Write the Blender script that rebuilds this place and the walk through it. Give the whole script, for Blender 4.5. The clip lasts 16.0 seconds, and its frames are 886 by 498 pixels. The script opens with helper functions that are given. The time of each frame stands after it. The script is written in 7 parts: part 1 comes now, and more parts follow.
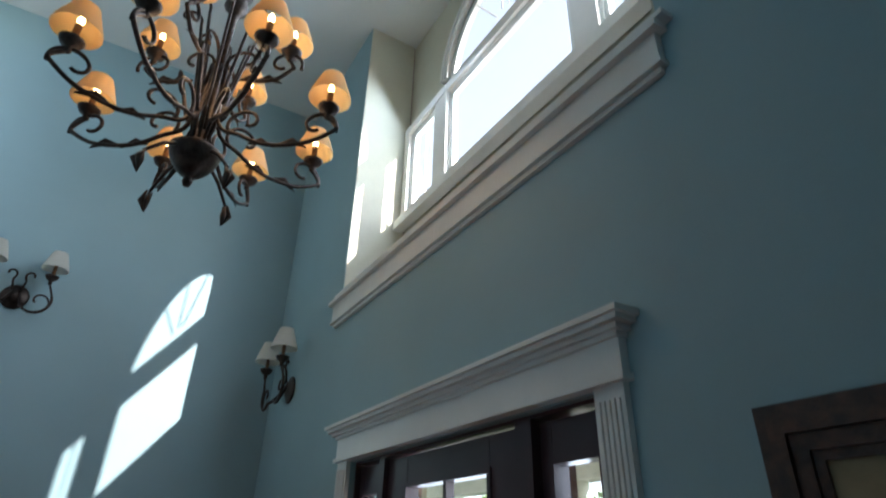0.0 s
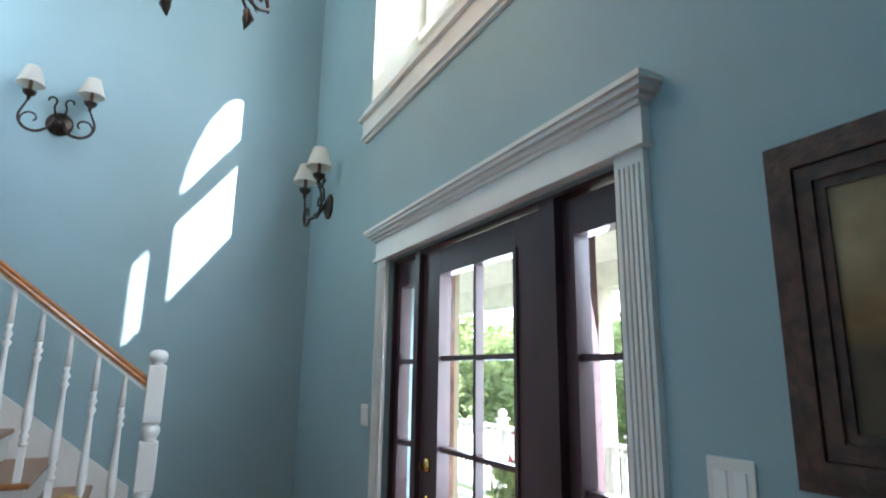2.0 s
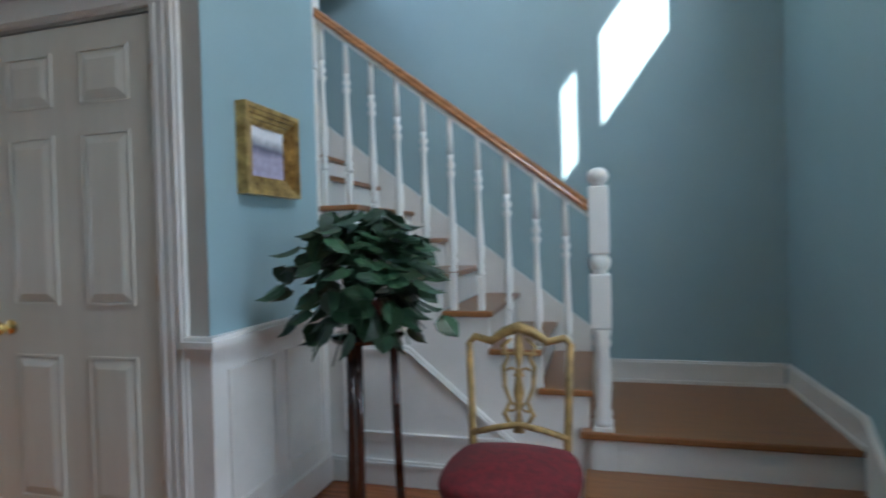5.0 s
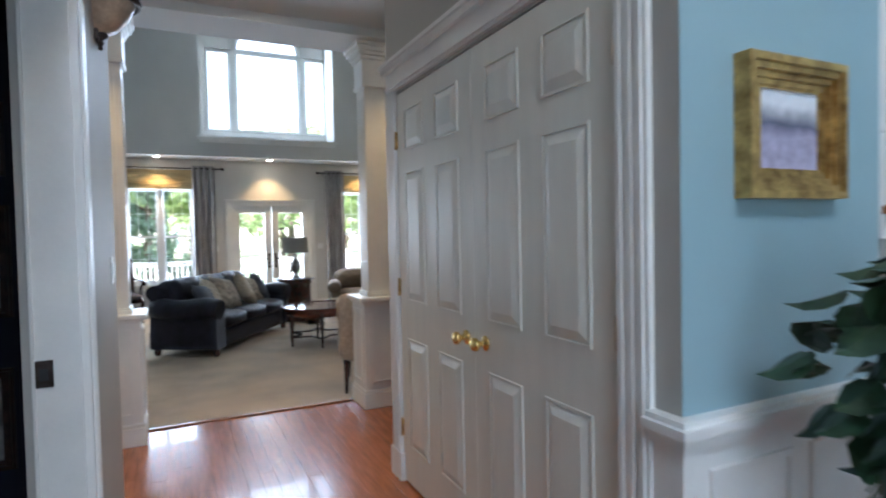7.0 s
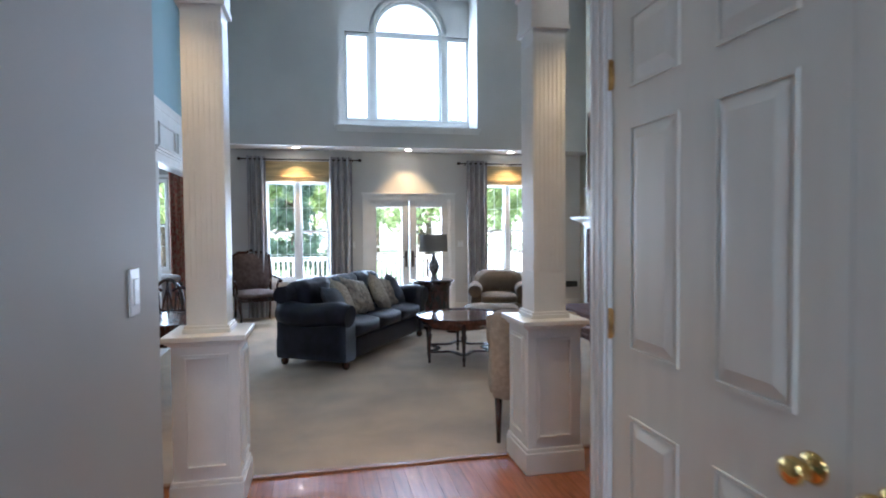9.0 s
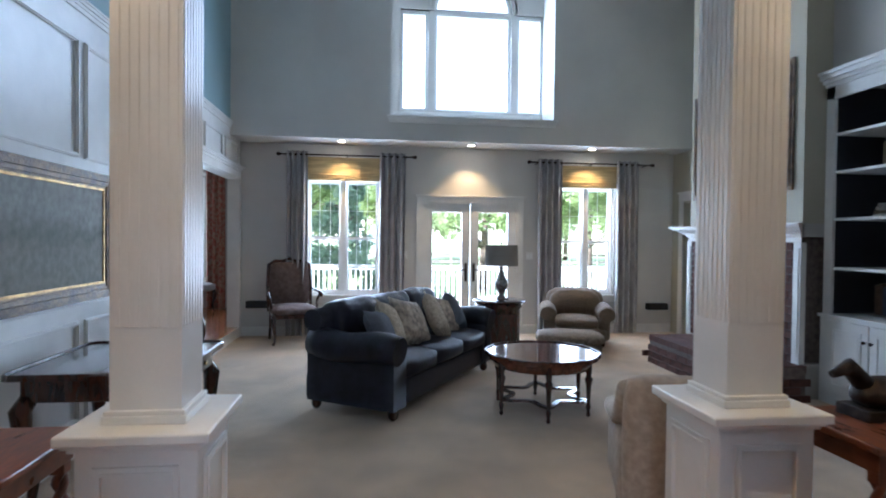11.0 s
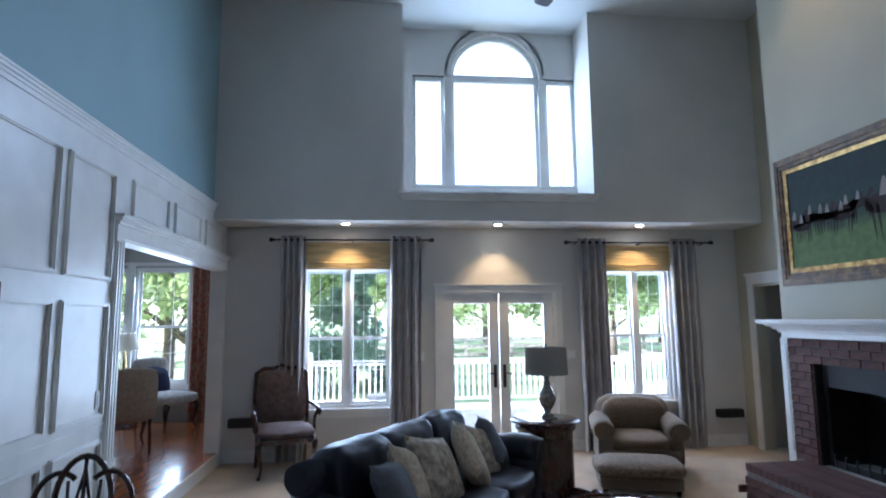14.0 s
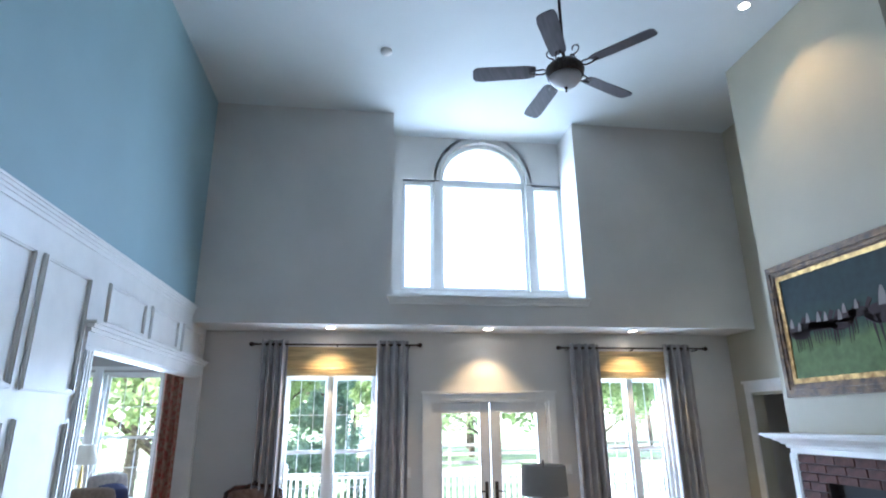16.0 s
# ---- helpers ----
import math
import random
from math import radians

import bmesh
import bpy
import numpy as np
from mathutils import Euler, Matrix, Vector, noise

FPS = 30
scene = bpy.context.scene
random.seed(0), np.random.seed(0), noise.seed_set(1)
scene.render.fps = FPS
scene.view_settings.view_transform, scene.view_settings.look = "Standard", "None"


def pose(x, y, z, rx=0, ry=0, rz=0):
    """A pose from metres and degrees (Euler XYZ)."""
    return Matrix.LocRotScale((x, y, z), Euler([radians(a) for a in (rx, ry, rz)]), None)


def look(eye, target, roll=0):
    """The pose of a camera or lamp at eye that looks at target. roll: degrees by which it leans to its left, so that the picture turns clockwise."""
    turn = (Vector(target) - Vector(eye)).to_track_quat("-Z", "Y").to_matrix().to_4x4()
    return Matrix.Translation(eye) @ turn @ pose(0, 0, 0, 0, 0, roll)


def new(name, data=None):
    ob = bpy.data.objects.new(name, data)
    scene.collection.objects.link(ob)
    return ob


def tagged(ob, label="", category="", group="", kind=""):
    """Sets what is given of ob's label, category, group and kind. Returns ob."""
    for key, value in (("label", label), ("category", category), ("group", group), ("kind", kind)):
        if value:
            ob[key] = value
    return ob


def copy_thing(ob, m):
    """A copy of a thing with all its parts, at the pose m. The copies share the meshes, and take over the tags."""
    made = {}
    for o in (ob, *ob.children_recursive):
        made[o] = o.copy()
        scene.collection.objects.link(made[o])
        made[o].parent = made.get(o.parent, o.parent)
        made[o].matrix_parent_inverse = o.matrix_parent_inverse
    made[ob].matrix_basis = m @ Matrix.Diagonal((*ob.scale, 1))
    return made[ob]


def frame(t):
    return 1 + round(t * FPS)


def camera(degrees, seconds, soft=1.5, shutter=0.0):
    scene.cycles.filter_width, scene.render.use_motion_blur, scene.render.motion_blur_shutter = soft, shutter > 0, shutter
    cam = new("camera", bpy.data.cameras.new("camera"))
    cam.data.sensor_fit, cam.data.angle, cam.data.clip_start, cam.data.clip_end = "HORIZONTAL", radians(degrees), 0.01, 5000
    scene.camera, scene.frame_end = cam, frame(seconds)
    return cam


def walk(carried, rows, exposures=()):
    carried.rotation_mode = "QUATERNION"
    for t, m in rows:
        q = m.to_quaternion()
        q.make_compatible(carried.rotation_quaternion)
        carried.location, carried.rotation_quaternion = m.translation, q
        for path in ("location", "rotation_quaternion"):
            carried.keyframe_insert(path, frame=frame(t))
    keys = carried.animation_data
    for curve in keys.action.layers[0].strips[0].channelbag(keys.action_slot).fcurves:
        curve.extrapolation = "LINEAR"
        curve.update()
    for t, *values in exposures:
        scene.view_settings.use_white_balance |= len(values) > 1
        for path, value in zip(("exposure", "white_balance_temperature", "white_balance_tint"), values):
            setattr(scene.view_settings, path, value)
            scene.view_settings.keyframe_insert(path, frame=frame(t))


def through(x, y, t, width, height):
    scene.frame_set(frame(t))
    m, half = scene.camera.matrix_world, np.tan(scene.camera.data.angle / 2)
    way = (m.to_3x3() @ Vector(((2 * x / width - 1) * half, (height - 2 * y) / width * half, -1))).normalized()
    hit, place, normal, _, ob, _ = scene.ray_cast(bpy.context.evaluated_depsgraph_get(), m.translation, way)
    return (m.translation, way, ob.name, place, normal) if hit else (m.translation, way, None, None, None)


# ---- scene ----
cam = camera(76.1, 16.0, 1.9, 0.5)
PATH = [
    (0, (0.681, 0.836, 1.68), (1.577, 2.351, 2.63), 1.4),
    (0.5, (0.687, 0.845, 1.623), (1.592, 2.429, 2.442), 1.3),
    (1, (0.691, 0.839, 1.58), (1.607, 2.483, 2.258), 1.0),
    (1.5, (0.692, 0.829, 1.533), (1.606, 2.523, 2.076), 0.8),
    (2, (0.693, 0.819, 1.487), (1.596, 2.552, 1.912), 0.9),
    (2.5, (0.714, 0.837, 1.44), (1.589, 2.61, 1.742), 0.8),
    (3, (0.751, 0.91, 1.397), (1.59, 2.715, 1.592), 0.7),
    (3.2, (0.759, 0.955, 1.382), (1.576, 2.774, 1.534), 0.8),
    (5.3, (0.802, 1.848, 1.261), (0.002, 3.681, 1.216), -1.8),
    (5.5, (0.756, 1.933, 1.278), (-0.195, 3.691, 1.233), -1.7),
    (6, (0.647, 2.139, 1.377), (-0.666, 3.646, 1.295), -1.4),
    (6.5, (0.551, 2.275, 1.408), (-1.084, 3.425, 1.343), -1.3),
    (7, (0.384, 2.381, 1.412), (-1.42, 3.243, 1.353), -1.2),
    (7.5, (0.135, 2.476, 1.434), (-1.746, 3.151, 1.375), -1.1),
    (8, (-0.139, 2.518, 1.42), (-2.055, 3.087, 1.365), -0.8),
    (8.5, (-0.483, 2.577, 1.417), (-2.424, 3.053, 1.358), -0.6),
    (9, (-0.889, 2.597, 1.421), (-2.844, 3.014, 1.359), -0.5),
    (9.2, (-1.058, 2.589, 1.43), (-3.014, 3.001, 1.361), -0.2),
    (11.3, (-2.464, 2.694, 1.456), (-4.451, 2.911, 1.414), 0.2),
    (11.5, (-2.566, 2.72, 1.506), (-4.554, 2.929, 1.448), -0.4),
    (12, (-2.829, 2.719, 1.527), (-4.819, 2.913, 1.479), -0.4),
    (12.5, (-3.083, 2.71, 1.559), (-5.074, 2.896, 1.557), -0.4),
    (13, (-3.323, 2.713, 1.603), (-5.313, 2.904, 1.68), -0.5),
    (13.5, (-3.508, 2.69, 1.643), (-5.491, 2.89, 1.809), -0.5),
    (14, (-3.656, 2.65, 1.671), (-5.63, 2.857, 1.913), -0.6),
    (14.5, (-3.731, 2.621, 1.691), (-5.691, 2.84, 2.023), -0.6),
    (15, (-3.771, 2.605, 1.714), (-5.715, 2.838, 2.119), -0.6),
    (15.5, (-3.794, 2.608, 1.743), (-5.717, 2.853, 2.238), -0.6),
    (16, (-3.817, 2.585, 1.768), (-5.713, 2.849, 2.348), -0.6),
]
EXPOSURES = [(0, 1.2, 6050, 10), (0.5, 1.5, 6000, 10), (1, 1.85, 6000, 10), (2.5, 2.65, 6050, 11), (5.5, 2.2, 5900, 10.5), (6, 2.35, 5850, 11), (7, 2.5, 5700, 12), (8, 2.58, 5500, 13), (9, 2.55, 5350, 14), (11.5, 2.35, 5300, 14), (12.5, 2.2, 5200, 15), (14, 2.0, 5150, 15), (15, 2.25, 5200, 15), (16, 2.65, 5250, 14.5)]
walk(cam, [(t, look(eye, target, roll)) for t, eye, target, roll in PATH], EXPOSURES)

# ---- world and lights ----
world = bpy.data.worlds.new("sky")
scene.world = world
world.use_nodes = True
wn = world.node_tree.nodes
sky = wn.new("ShaderNodeTexSky")
sky.sky_type, sky.sun_disc = "NISHITA", False
SUN_WAY = Vector((-0.451, 1.0, -0.614)).normalized()
sky.sun_elevation = math.asin(-SUN_WAY.z)
sky.sun_rotation = math.atan2(-SUN_WAY.x, -SUN_WAY.y)
haze = wn.new("ShaderNodeMixRGB")
haze.blend_type, haze.inputs[0].default_value, haze.inputs[2].default_value = "ADD", 1.0, (2.3, 2.2, 2.0, 1)
world.node_tree.links.new(sky.outputs[0], haze.inputs[1])
world.node_tree.links.new(haze.outputs[0], wn["Background"].inputs[0])
wn["Background"].inputs[1].default_value = 0.15
sun = new("sun", bpy.data.lights.new("sun", "SUN"))
sun.data.energy, sun.data.angle, sun.data.color = 5.0, radians(0.53), (1.0, 0.95, 0.86)
sun.matrix_world = look((20, -40, 25), Vector((20, -40, 25)) + SUN_WAY)


def window_light(name, loc, target, sx, sy, power, spread=175, colour=(0.74, 0.88, 1.0)):
    """Daylight that comes in through an opening."""
    d = bpy.data.lights.new(name, "AREA")
    d.shape, d.size, d.size_y, d.energy, d.color = "RECTANGLE", sx, sy, power, colour
    d.spread = radians(spread)
    ob = new(name, d)
    ob.matrix_world = look(loc, target)
    return ob


window_light("daylight_upper_back", (-10.86, 4.1, 4.25), (-5, 4.1, 3.4), 2.0, 1.7, 14)
window_light("daylight_back_window", (-10.88, 2.2, 1.5), (-5, 2.2, 1.2), 0.95, 1.6, 12)
window_light("daylight_back_doors", (-10.9, 4.1, 1.2), (-5, 4.1, 0.9), 1.2, 1.6, 17)
window_light("daylight_back_window", (-10.88, 5.92, 1.5), (-5, 5.9, 1.2), 0.8, 1.6, 11)
window_light("daylight_front_window", (2.225, 2.75, 4.45), (-1, 3.0, 2.4), 2.3, 1.25, 24)
window_light("daylight_front_door", (2.1, 2.75, 1.4), (-1, 3, 0.8), 1.3, 1.1, 9.5)
window_light("daylight_side_room", (-13.0, -1.2, 1.6), (-8, -0.5, 1), 1.6, 1.5, 15)


def point_lamp(name, loc, power, radius=0.03, colour=(1.0, 0.62, 0.3)):
    d = bpy.data.lights.new(name, "POINT")
    d.energy, d.shadow_soft_size, d.color = power, radius, colour
    ob = new(name, d)
    ob.location = loc
    return ob


# ---- materials ----
def material(name, colour, rough=0.5, metal=0.0, vary=0.06, scale=3.0, bump=0.0, bump_scale=60.0, second=None, stretch=(1, 1, 1), sheen=0.0, coat=0.0, rand=0.0):
    m = bpy.data.materials.new(name)
    m.use_nodes = True
    n, l = m.node_tree.nodes, m.node_tree.links
    b = n["Principled BSDF"]
    b.inputs["Roughness"].default_value, b.inputs["Metallic"].default_value = rough, metal
    b.inputs["Sheen Weight"].default_value, b.inputs["Coat Weight"].default_value = sheen, coat
    co = n.new("ShaderNodeTexCoord")
    mp = n.new("ShaderNodeMapping")
    mp.inputs["Scale"].default_value = stretch
    l.new(co.outputs["Object"], mp.inputs[0])
    t1 = n.new("ShaderNodeTexNoise")
    t1.inputs["Scale"].default_value, t1.inputs["Detail"].default_value = scale, 6
    l.new(mp.outputs[0], t1.inputs["Vector"])
    t2 = n.new("ShaderNodeTexNoise")
    t2.inputs["Scale"].default_value, t2.inputs["Detail"].default_value = bump_scale, 4
    l.new(mp.outputs[0], t2.inputs["Vector"])
    dark = [max(0, c * (1 - 2.2 * vary)) for c in colour] if second is None else second
    light = [min(1, c * (1 + 1.4 * vary)) for c in colour]
    r = n.new("ShaderNodeValToRGB")
    r.color_ramp.elements[0].position, r.color_ramp.elements[1].position = 0.34, 0.66
    r.color_ramp.elements[0].color, r.color_ramp.elements[1].color = (*dark, 1), (*light, 1)
    l.new(t1.outputs[0], r.inputs[0])
    fine = n.new("ShaderNodeMixRGB")
    fine.blend_type, fine.inputs[0].default_value = "MULTIPLY", min(1.0, 3 * vary)
    l.new(r.outputs[0], fine.inputs[1])
    r2 = n.new("ShaderNodeValToRGB")
    r2.color_ramp.elements[0].position, r2.color_ramp.elements[1].position = 0.3, 0.7
    r2.color_ramp.elements[0].color, r2.color_ramp.elements[1].color = (0.7, 0.7, 0.7, 1), (1, 1, 1, 1)
    l.new(t2.outputs[0], r2.inputs[0])
    l.new(r2.outputs[0], fine.inputs[2])
    out = fine.outputs[0]
    if rand:
        info = n.new("ShaderNodeObjectInfo")
        geo = n.new("ShaderNodeNewGeometry")
        add = n.new("ShaderNodeMath")
        add.operation = "ADD"
        l.new(info.outputs["Random"], add.inputs[0])
        l.new(geo.outputs["Random Per Island"], add.inputs[1])
        rng = n.new("ShaderNodeMapRange")
        rng.inputs[2].default_value = 2.0
        rng.inputs[3].default_value, rng.inputs[4].default_value = 1 - rand, 1 + rand
        l.new(add.outputs[0], rng.inputs[0])
        hsv = n.new("ShaderNodeHueSaturation")
        l.new(rng.outputs[0], hsv.inputs["Value"])
        l.new(out, hsv.inputs["Color"])
        out = hsv.outputs[0]
    l.new(out, b.inputs["Base Color"])
    rr = n.new("ShaderNodeMapRange")
    rr.inputs[3].default_value, rr.inputs[4].default_value = max(0.02, rough - 0.08), min(1, rough + 0.08)
    l.new(t1.outputs[0], rr.inputs[0])
    l.new(rr.outputs[0], b.inputs["Roughness"])
    if bump:
        bp = n.new("ShaderNodeBump")
        bp.inputs["Strength"].default_value, bp.inputs["Distance"].default_value = bump, 0.01
        l.new(t2.outputs[0], bp.inputs["Height"])
        l.new(bp.outputs[0], b.inputs["Normal"])
    return m


def glowing(name, colour, strength):
    m = bpy.data.materials.new(name)
    m.use_nodes = True
    b = m.node_tree.nodes["Principled BSDF"]
    b.inputs["Base Color"].default_value = (*colour, 1)
    b.inputs["Emission Color"].default_value = (*colour, 1)
    b.inputs["Emission Strength"].default_value = strength * 0.45
    return m


def clear_glass(name):
    m = bpy.data.materials.new(name)
    m.use_nodes = True
    n, l = m.node_tree.nodes, m.node_tree.links
    tr, gl, mix = n.new("ShaderNodeBsdfTransparent"), n.new("ShaderNodeBsdfGlossy"), n.new("ShaderNodeMixShader")
    gl.inputs["Roughness"].default_value = 0.02
    lw, pw, rg = n.new("ShaderNodeLayerWeight"), n.new("ShaderNodeMath"), n.new("ShaderNodeMapRange")
    lw.inputs[0].default_value = 0.5
    pw.operation, pw.inputs[1].default_value = "POWER", 5.0
    rg.inputs[3].default_value, rg.inputs[4].default_value = 0.03, 0.6
    l.new(lw.outputs["Facing"], pw.inputs[0])
    l.new(pw.outputs[0], rg.inputs[0])
    l.new(rg.outputs[0], mix.inputs[0])
    l.new(tr.outputs[0], mix.inputs[1])
    l.new(gl.outputs[0], mix.inputs[2])
    l.new(mix.outputs[0], n["Material Output"].inputs[0])
    return m


def shade_cloth(name, colour, through=0.5):
    m = bpy.data.materials.new(name)
    m.use_nodes = True
    n, l = m.node_tree.nodes, m.node_tree.links
    d, t, mix = n.new("ShaderNodeBsdfDiffuse"), n.new("ShaderNodeBsdfTranslucent"), n.new("ShaderNodeMixShader")
    tx = n.new("ShaderNodeTexNoise")
    tx.inputs["Scale"].default_value = 180
    rm = n.new("ShaderNodeValToRGB")
    rm.color_ramp.elements[0].color = (*[c * 0.82 for c in colour], 1)
    rm.color_ramp.elements[1].color = (*colour, 1)
    l.new(tx.outputs[0], rm.inputs[0])
    l.new(rm.outputs[0], d.inputs[0])
    l.new(rm.outputs[0], t.inputs[0])
    mix.inputs[0].default_value = through
    l.new(d.outputs[0], mix.inputs[1])
    l.new(t.outputs[0], mix.inputs[2])
    l.new(mix.outputs[0], n["Material Output"].inputs[0])
    return m


BLUE = material("blue_wall_paint", (0.30, 0.43, 0.47), 0.62, vary=0.03, scale=1.2, bump=0.06, bump_scale=220)
GREIGE = material("greige_wall_paint", (0.45, 0.43, 0.39), 0.6, vary=0.03, scale=1.2, bump=0.06, bump_scale=220)
# Greige of the back wall, lightened to put the windows' glare into the colour.
GREIGE_GLARE = material("glare_lightened_wall_paint", (0.64, 0.62, 0.585), 0.6, vary=0.03, scale=1.2, bump=0.06, bump_scale=220)
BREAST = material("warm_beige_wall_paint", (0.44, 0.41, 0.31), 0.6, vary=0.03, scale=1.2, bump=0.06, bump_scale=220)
CEIL = material("ceiling_paint", (0.66, 0.69, 0.68), 0.7, vary=0.02, scale=1.0, bump=0.08, bump_scale=160)
WHITE = material("white_trim_paint", (0.78, 0.77, 0.74), 0.32, vary=0.03, scale=4, bump=0.02, bump_scale=90)
DOORW = material("white_door_paint", (0.73, 0.72, 0.65), 0.38, vary=0.016, scale=3, bump=0.05, bump_scale=140, stretch=(6, 6, 1))
PLANK = material("cherry_floor_wood", (0.36, 0.115, 0.035), 0.22, vary=0.12, scale=4, bump=0.03, bump_scale=40, stretch=(1, 9, 1), coat=0.3, rand=0.22)
OAK = material("oak_tread_wood", (0.28, 0.118, 0.042), 0.32, vary=0.08, scale=5, bump=0.04, bump_scale=50, stretch=(1, 8, 1), coat=0.2)
RAILW = material("oak_rail_wood", (0.42, 0.17, 0.06), 0.3, vary=0.15, scale=6, stretch=(1, 8, 8), coat=0.2)
CARPET = material("beige_carpet", (0.56, 0.425, 0.28), 0.95, vary=0.1, scale=2.2, bump=0.9, bump_scale=260, sheen=0.3)
DARKWOOD = material("dark_mahogany", (0.05, 0.018, 0.012), 0.2, vary=0.2, scale=5, bump=0.02, bump_scale=60, stretch=(2, 8, 2), coat=0.4)
MAHOG = material("red_mahogany_top", (0.13, 0.035, 0.018), 0.12, vary=0.22, scale=4, stretch=(2, 10, 2), coat=0.5)
DOORDARK = material("plum_brown_door_paint", (0.062, 0.033, 0.039), 0.34, vary=0.1, scale=4, bump=0.03, bump_scale=80)
IRON = material("dark_bronze_iron", (0.055, 0.04, 0.034), 0.42, metal=0.7, vary=0.3, scale=22, bump=0.25, bump_scale=70, second=(0.03, 0.02, 0.016))
BRASS = material("polished_brass", (0.83, 0.60, 0.22), 0.14, metal=1.0, vary=0.06, scale=20)
GILT = material("gilt_frame", (0.55, 0.36, 0.13), 0.36, metal=0.65, vary=0.22, scale=18, bump=0.25, bump_scale=70, second=(0.30, 0.17, 0.05))
LEATHER = material("navy_black_leather", (0.010, 0.010, 0.021), 0.42, vary=0.3, scale=9, bump=0.22, bump_scale=120)
BRICK = material("red_brick", (0.125, 0.056, 0.045), 0.85, vary=0.24, scale=14, bump=0.6, bump_scale=90, rand=0.3)
MORTAR = material("brick_mortar", (0.19, 0.15, 0.135), 0.9, vary=0.15, scale=20, bump=0.5, bump_scale=150)
SOOT = material("black_firebox", (0.016, 0.016, 0.017), 0.6, vary=0.2, scale=8)
LEATHER.node_tree.nodes["Principled BSDF"].inputs["Specular IOR Level"].default_value = 0.35
GLASS = clear_glass("window_glass")
MUNTIN = material("white_window_vinyl", (0.84, 0.85, 0.84), 0.3, vary=0.02)


# ---- mesh helpers ----
def box(bm, x0, y0, z0, x1, y1, z1, bev=0.0):
    x0, x1, y0, y1, z0, z1 = min(x0, x1), max(x0, x1), min(y0, y1), max(y0, y1), min(z0, z1), max(z0, z1)
    r = bmesh.ops.create_cube(bm, size=1.0, matrix=Matrix.Translation(((x0 + x1) / 2, (y0 + y1) / 2, (z0 + z1) / 2)) @ Matrix.Diagonal((x1 - x0, y1 - y0, z1 - z0, 1)))
    if bev:
        edges = {e for v in r["verts"] for e in v.link_edges}
        bmesh.ops.bevel(bm, geom=list(edges), offset=bev, segments=2, affect="EDGES", profile=0.5)
    return bm


def lathe(bm, profile, seg=20, at=(0, 0, 0), m=None):
    """Turns (radius, height) pairs about z."""
    m = (m or Matrix.Identity(4)) if at == (0, 0, 0) else Matrix.Translation(at) @ (m or Matrix.Identity(4))
    rings = []
    for r, z in profile:
        rings.append([bm.verts.new(m @ Vector((r * math.cos(2 * math.pi * i / seg), r * math.sin(2 * math.pi * i / seg), z))) for i in range(seg)])
    for a, b in zip(rings, rings[1:]):
        for i in range(seg):
            f = bm.faces.new((a[i], a[(i + 1) % seg], b[(i + 1) % seg], b[i]))
            f.smooth = True
    for ring, flip in ((rings[0], True), (rings[-1], False)):
        if (ring[0].co - ring[seg // 2].co).length > 1e-4:
            bm.faces.new(ring[::-1] if flip else ring)
    return bm


def tube(bm, pts, radius, seg=8, flat=1.0):
    """A round bar along points; radius: one number or one for each point."""
    pts = [Vector(p) for p in pts]
    rings, side = [], None
    for i, p in enumerate(pts):
        d = (pts[min(i + 1, len(pts) - 1)] - pts[max(i - 1, 0)]).normalized()
        if side is None:
            side = d.orthogonal().normalized()
        side = (side - d * side.dot(d)).normalized()
        up = d.cross(side)
        r = radius[i] if isinstance(radius, (list, tuple)) else radius
        rings.append([bm.verts.new(p + (side * math.cos(2 * math.pi * k / seg) * flat + up * math.sin(2 * math.pi * k / seg)) * r) for k in range(seg)])
    for a, b in zip(rings, rings[1:]):
        for k in range(seg):
            f = bm.faces.new((a[k], a[(k + 1) % seg], b[(k + 1) % seg], b[k]))
            f.smooth = True
    bm.faces.new(rings[0][::-1])
    bm.faces.new(rings[-1])
    return bm


def prism(bm, pts, vec):
    """A flat outline pushed along vec."""
    vec = Vector(vec)
    a = [bm.verts.new(Vector(p)) for p in pts]
    b = [bm.verts.new(Vector(p) + vec) for p in pts]
    bm.faces.new(a)
    bm.faces.new(b[::-1])
    for i in range(len(a)):
        j = (i + 1) % len(a)
        bm.faces.new((a[j], a[i], b[i], b[j]))
    return bm


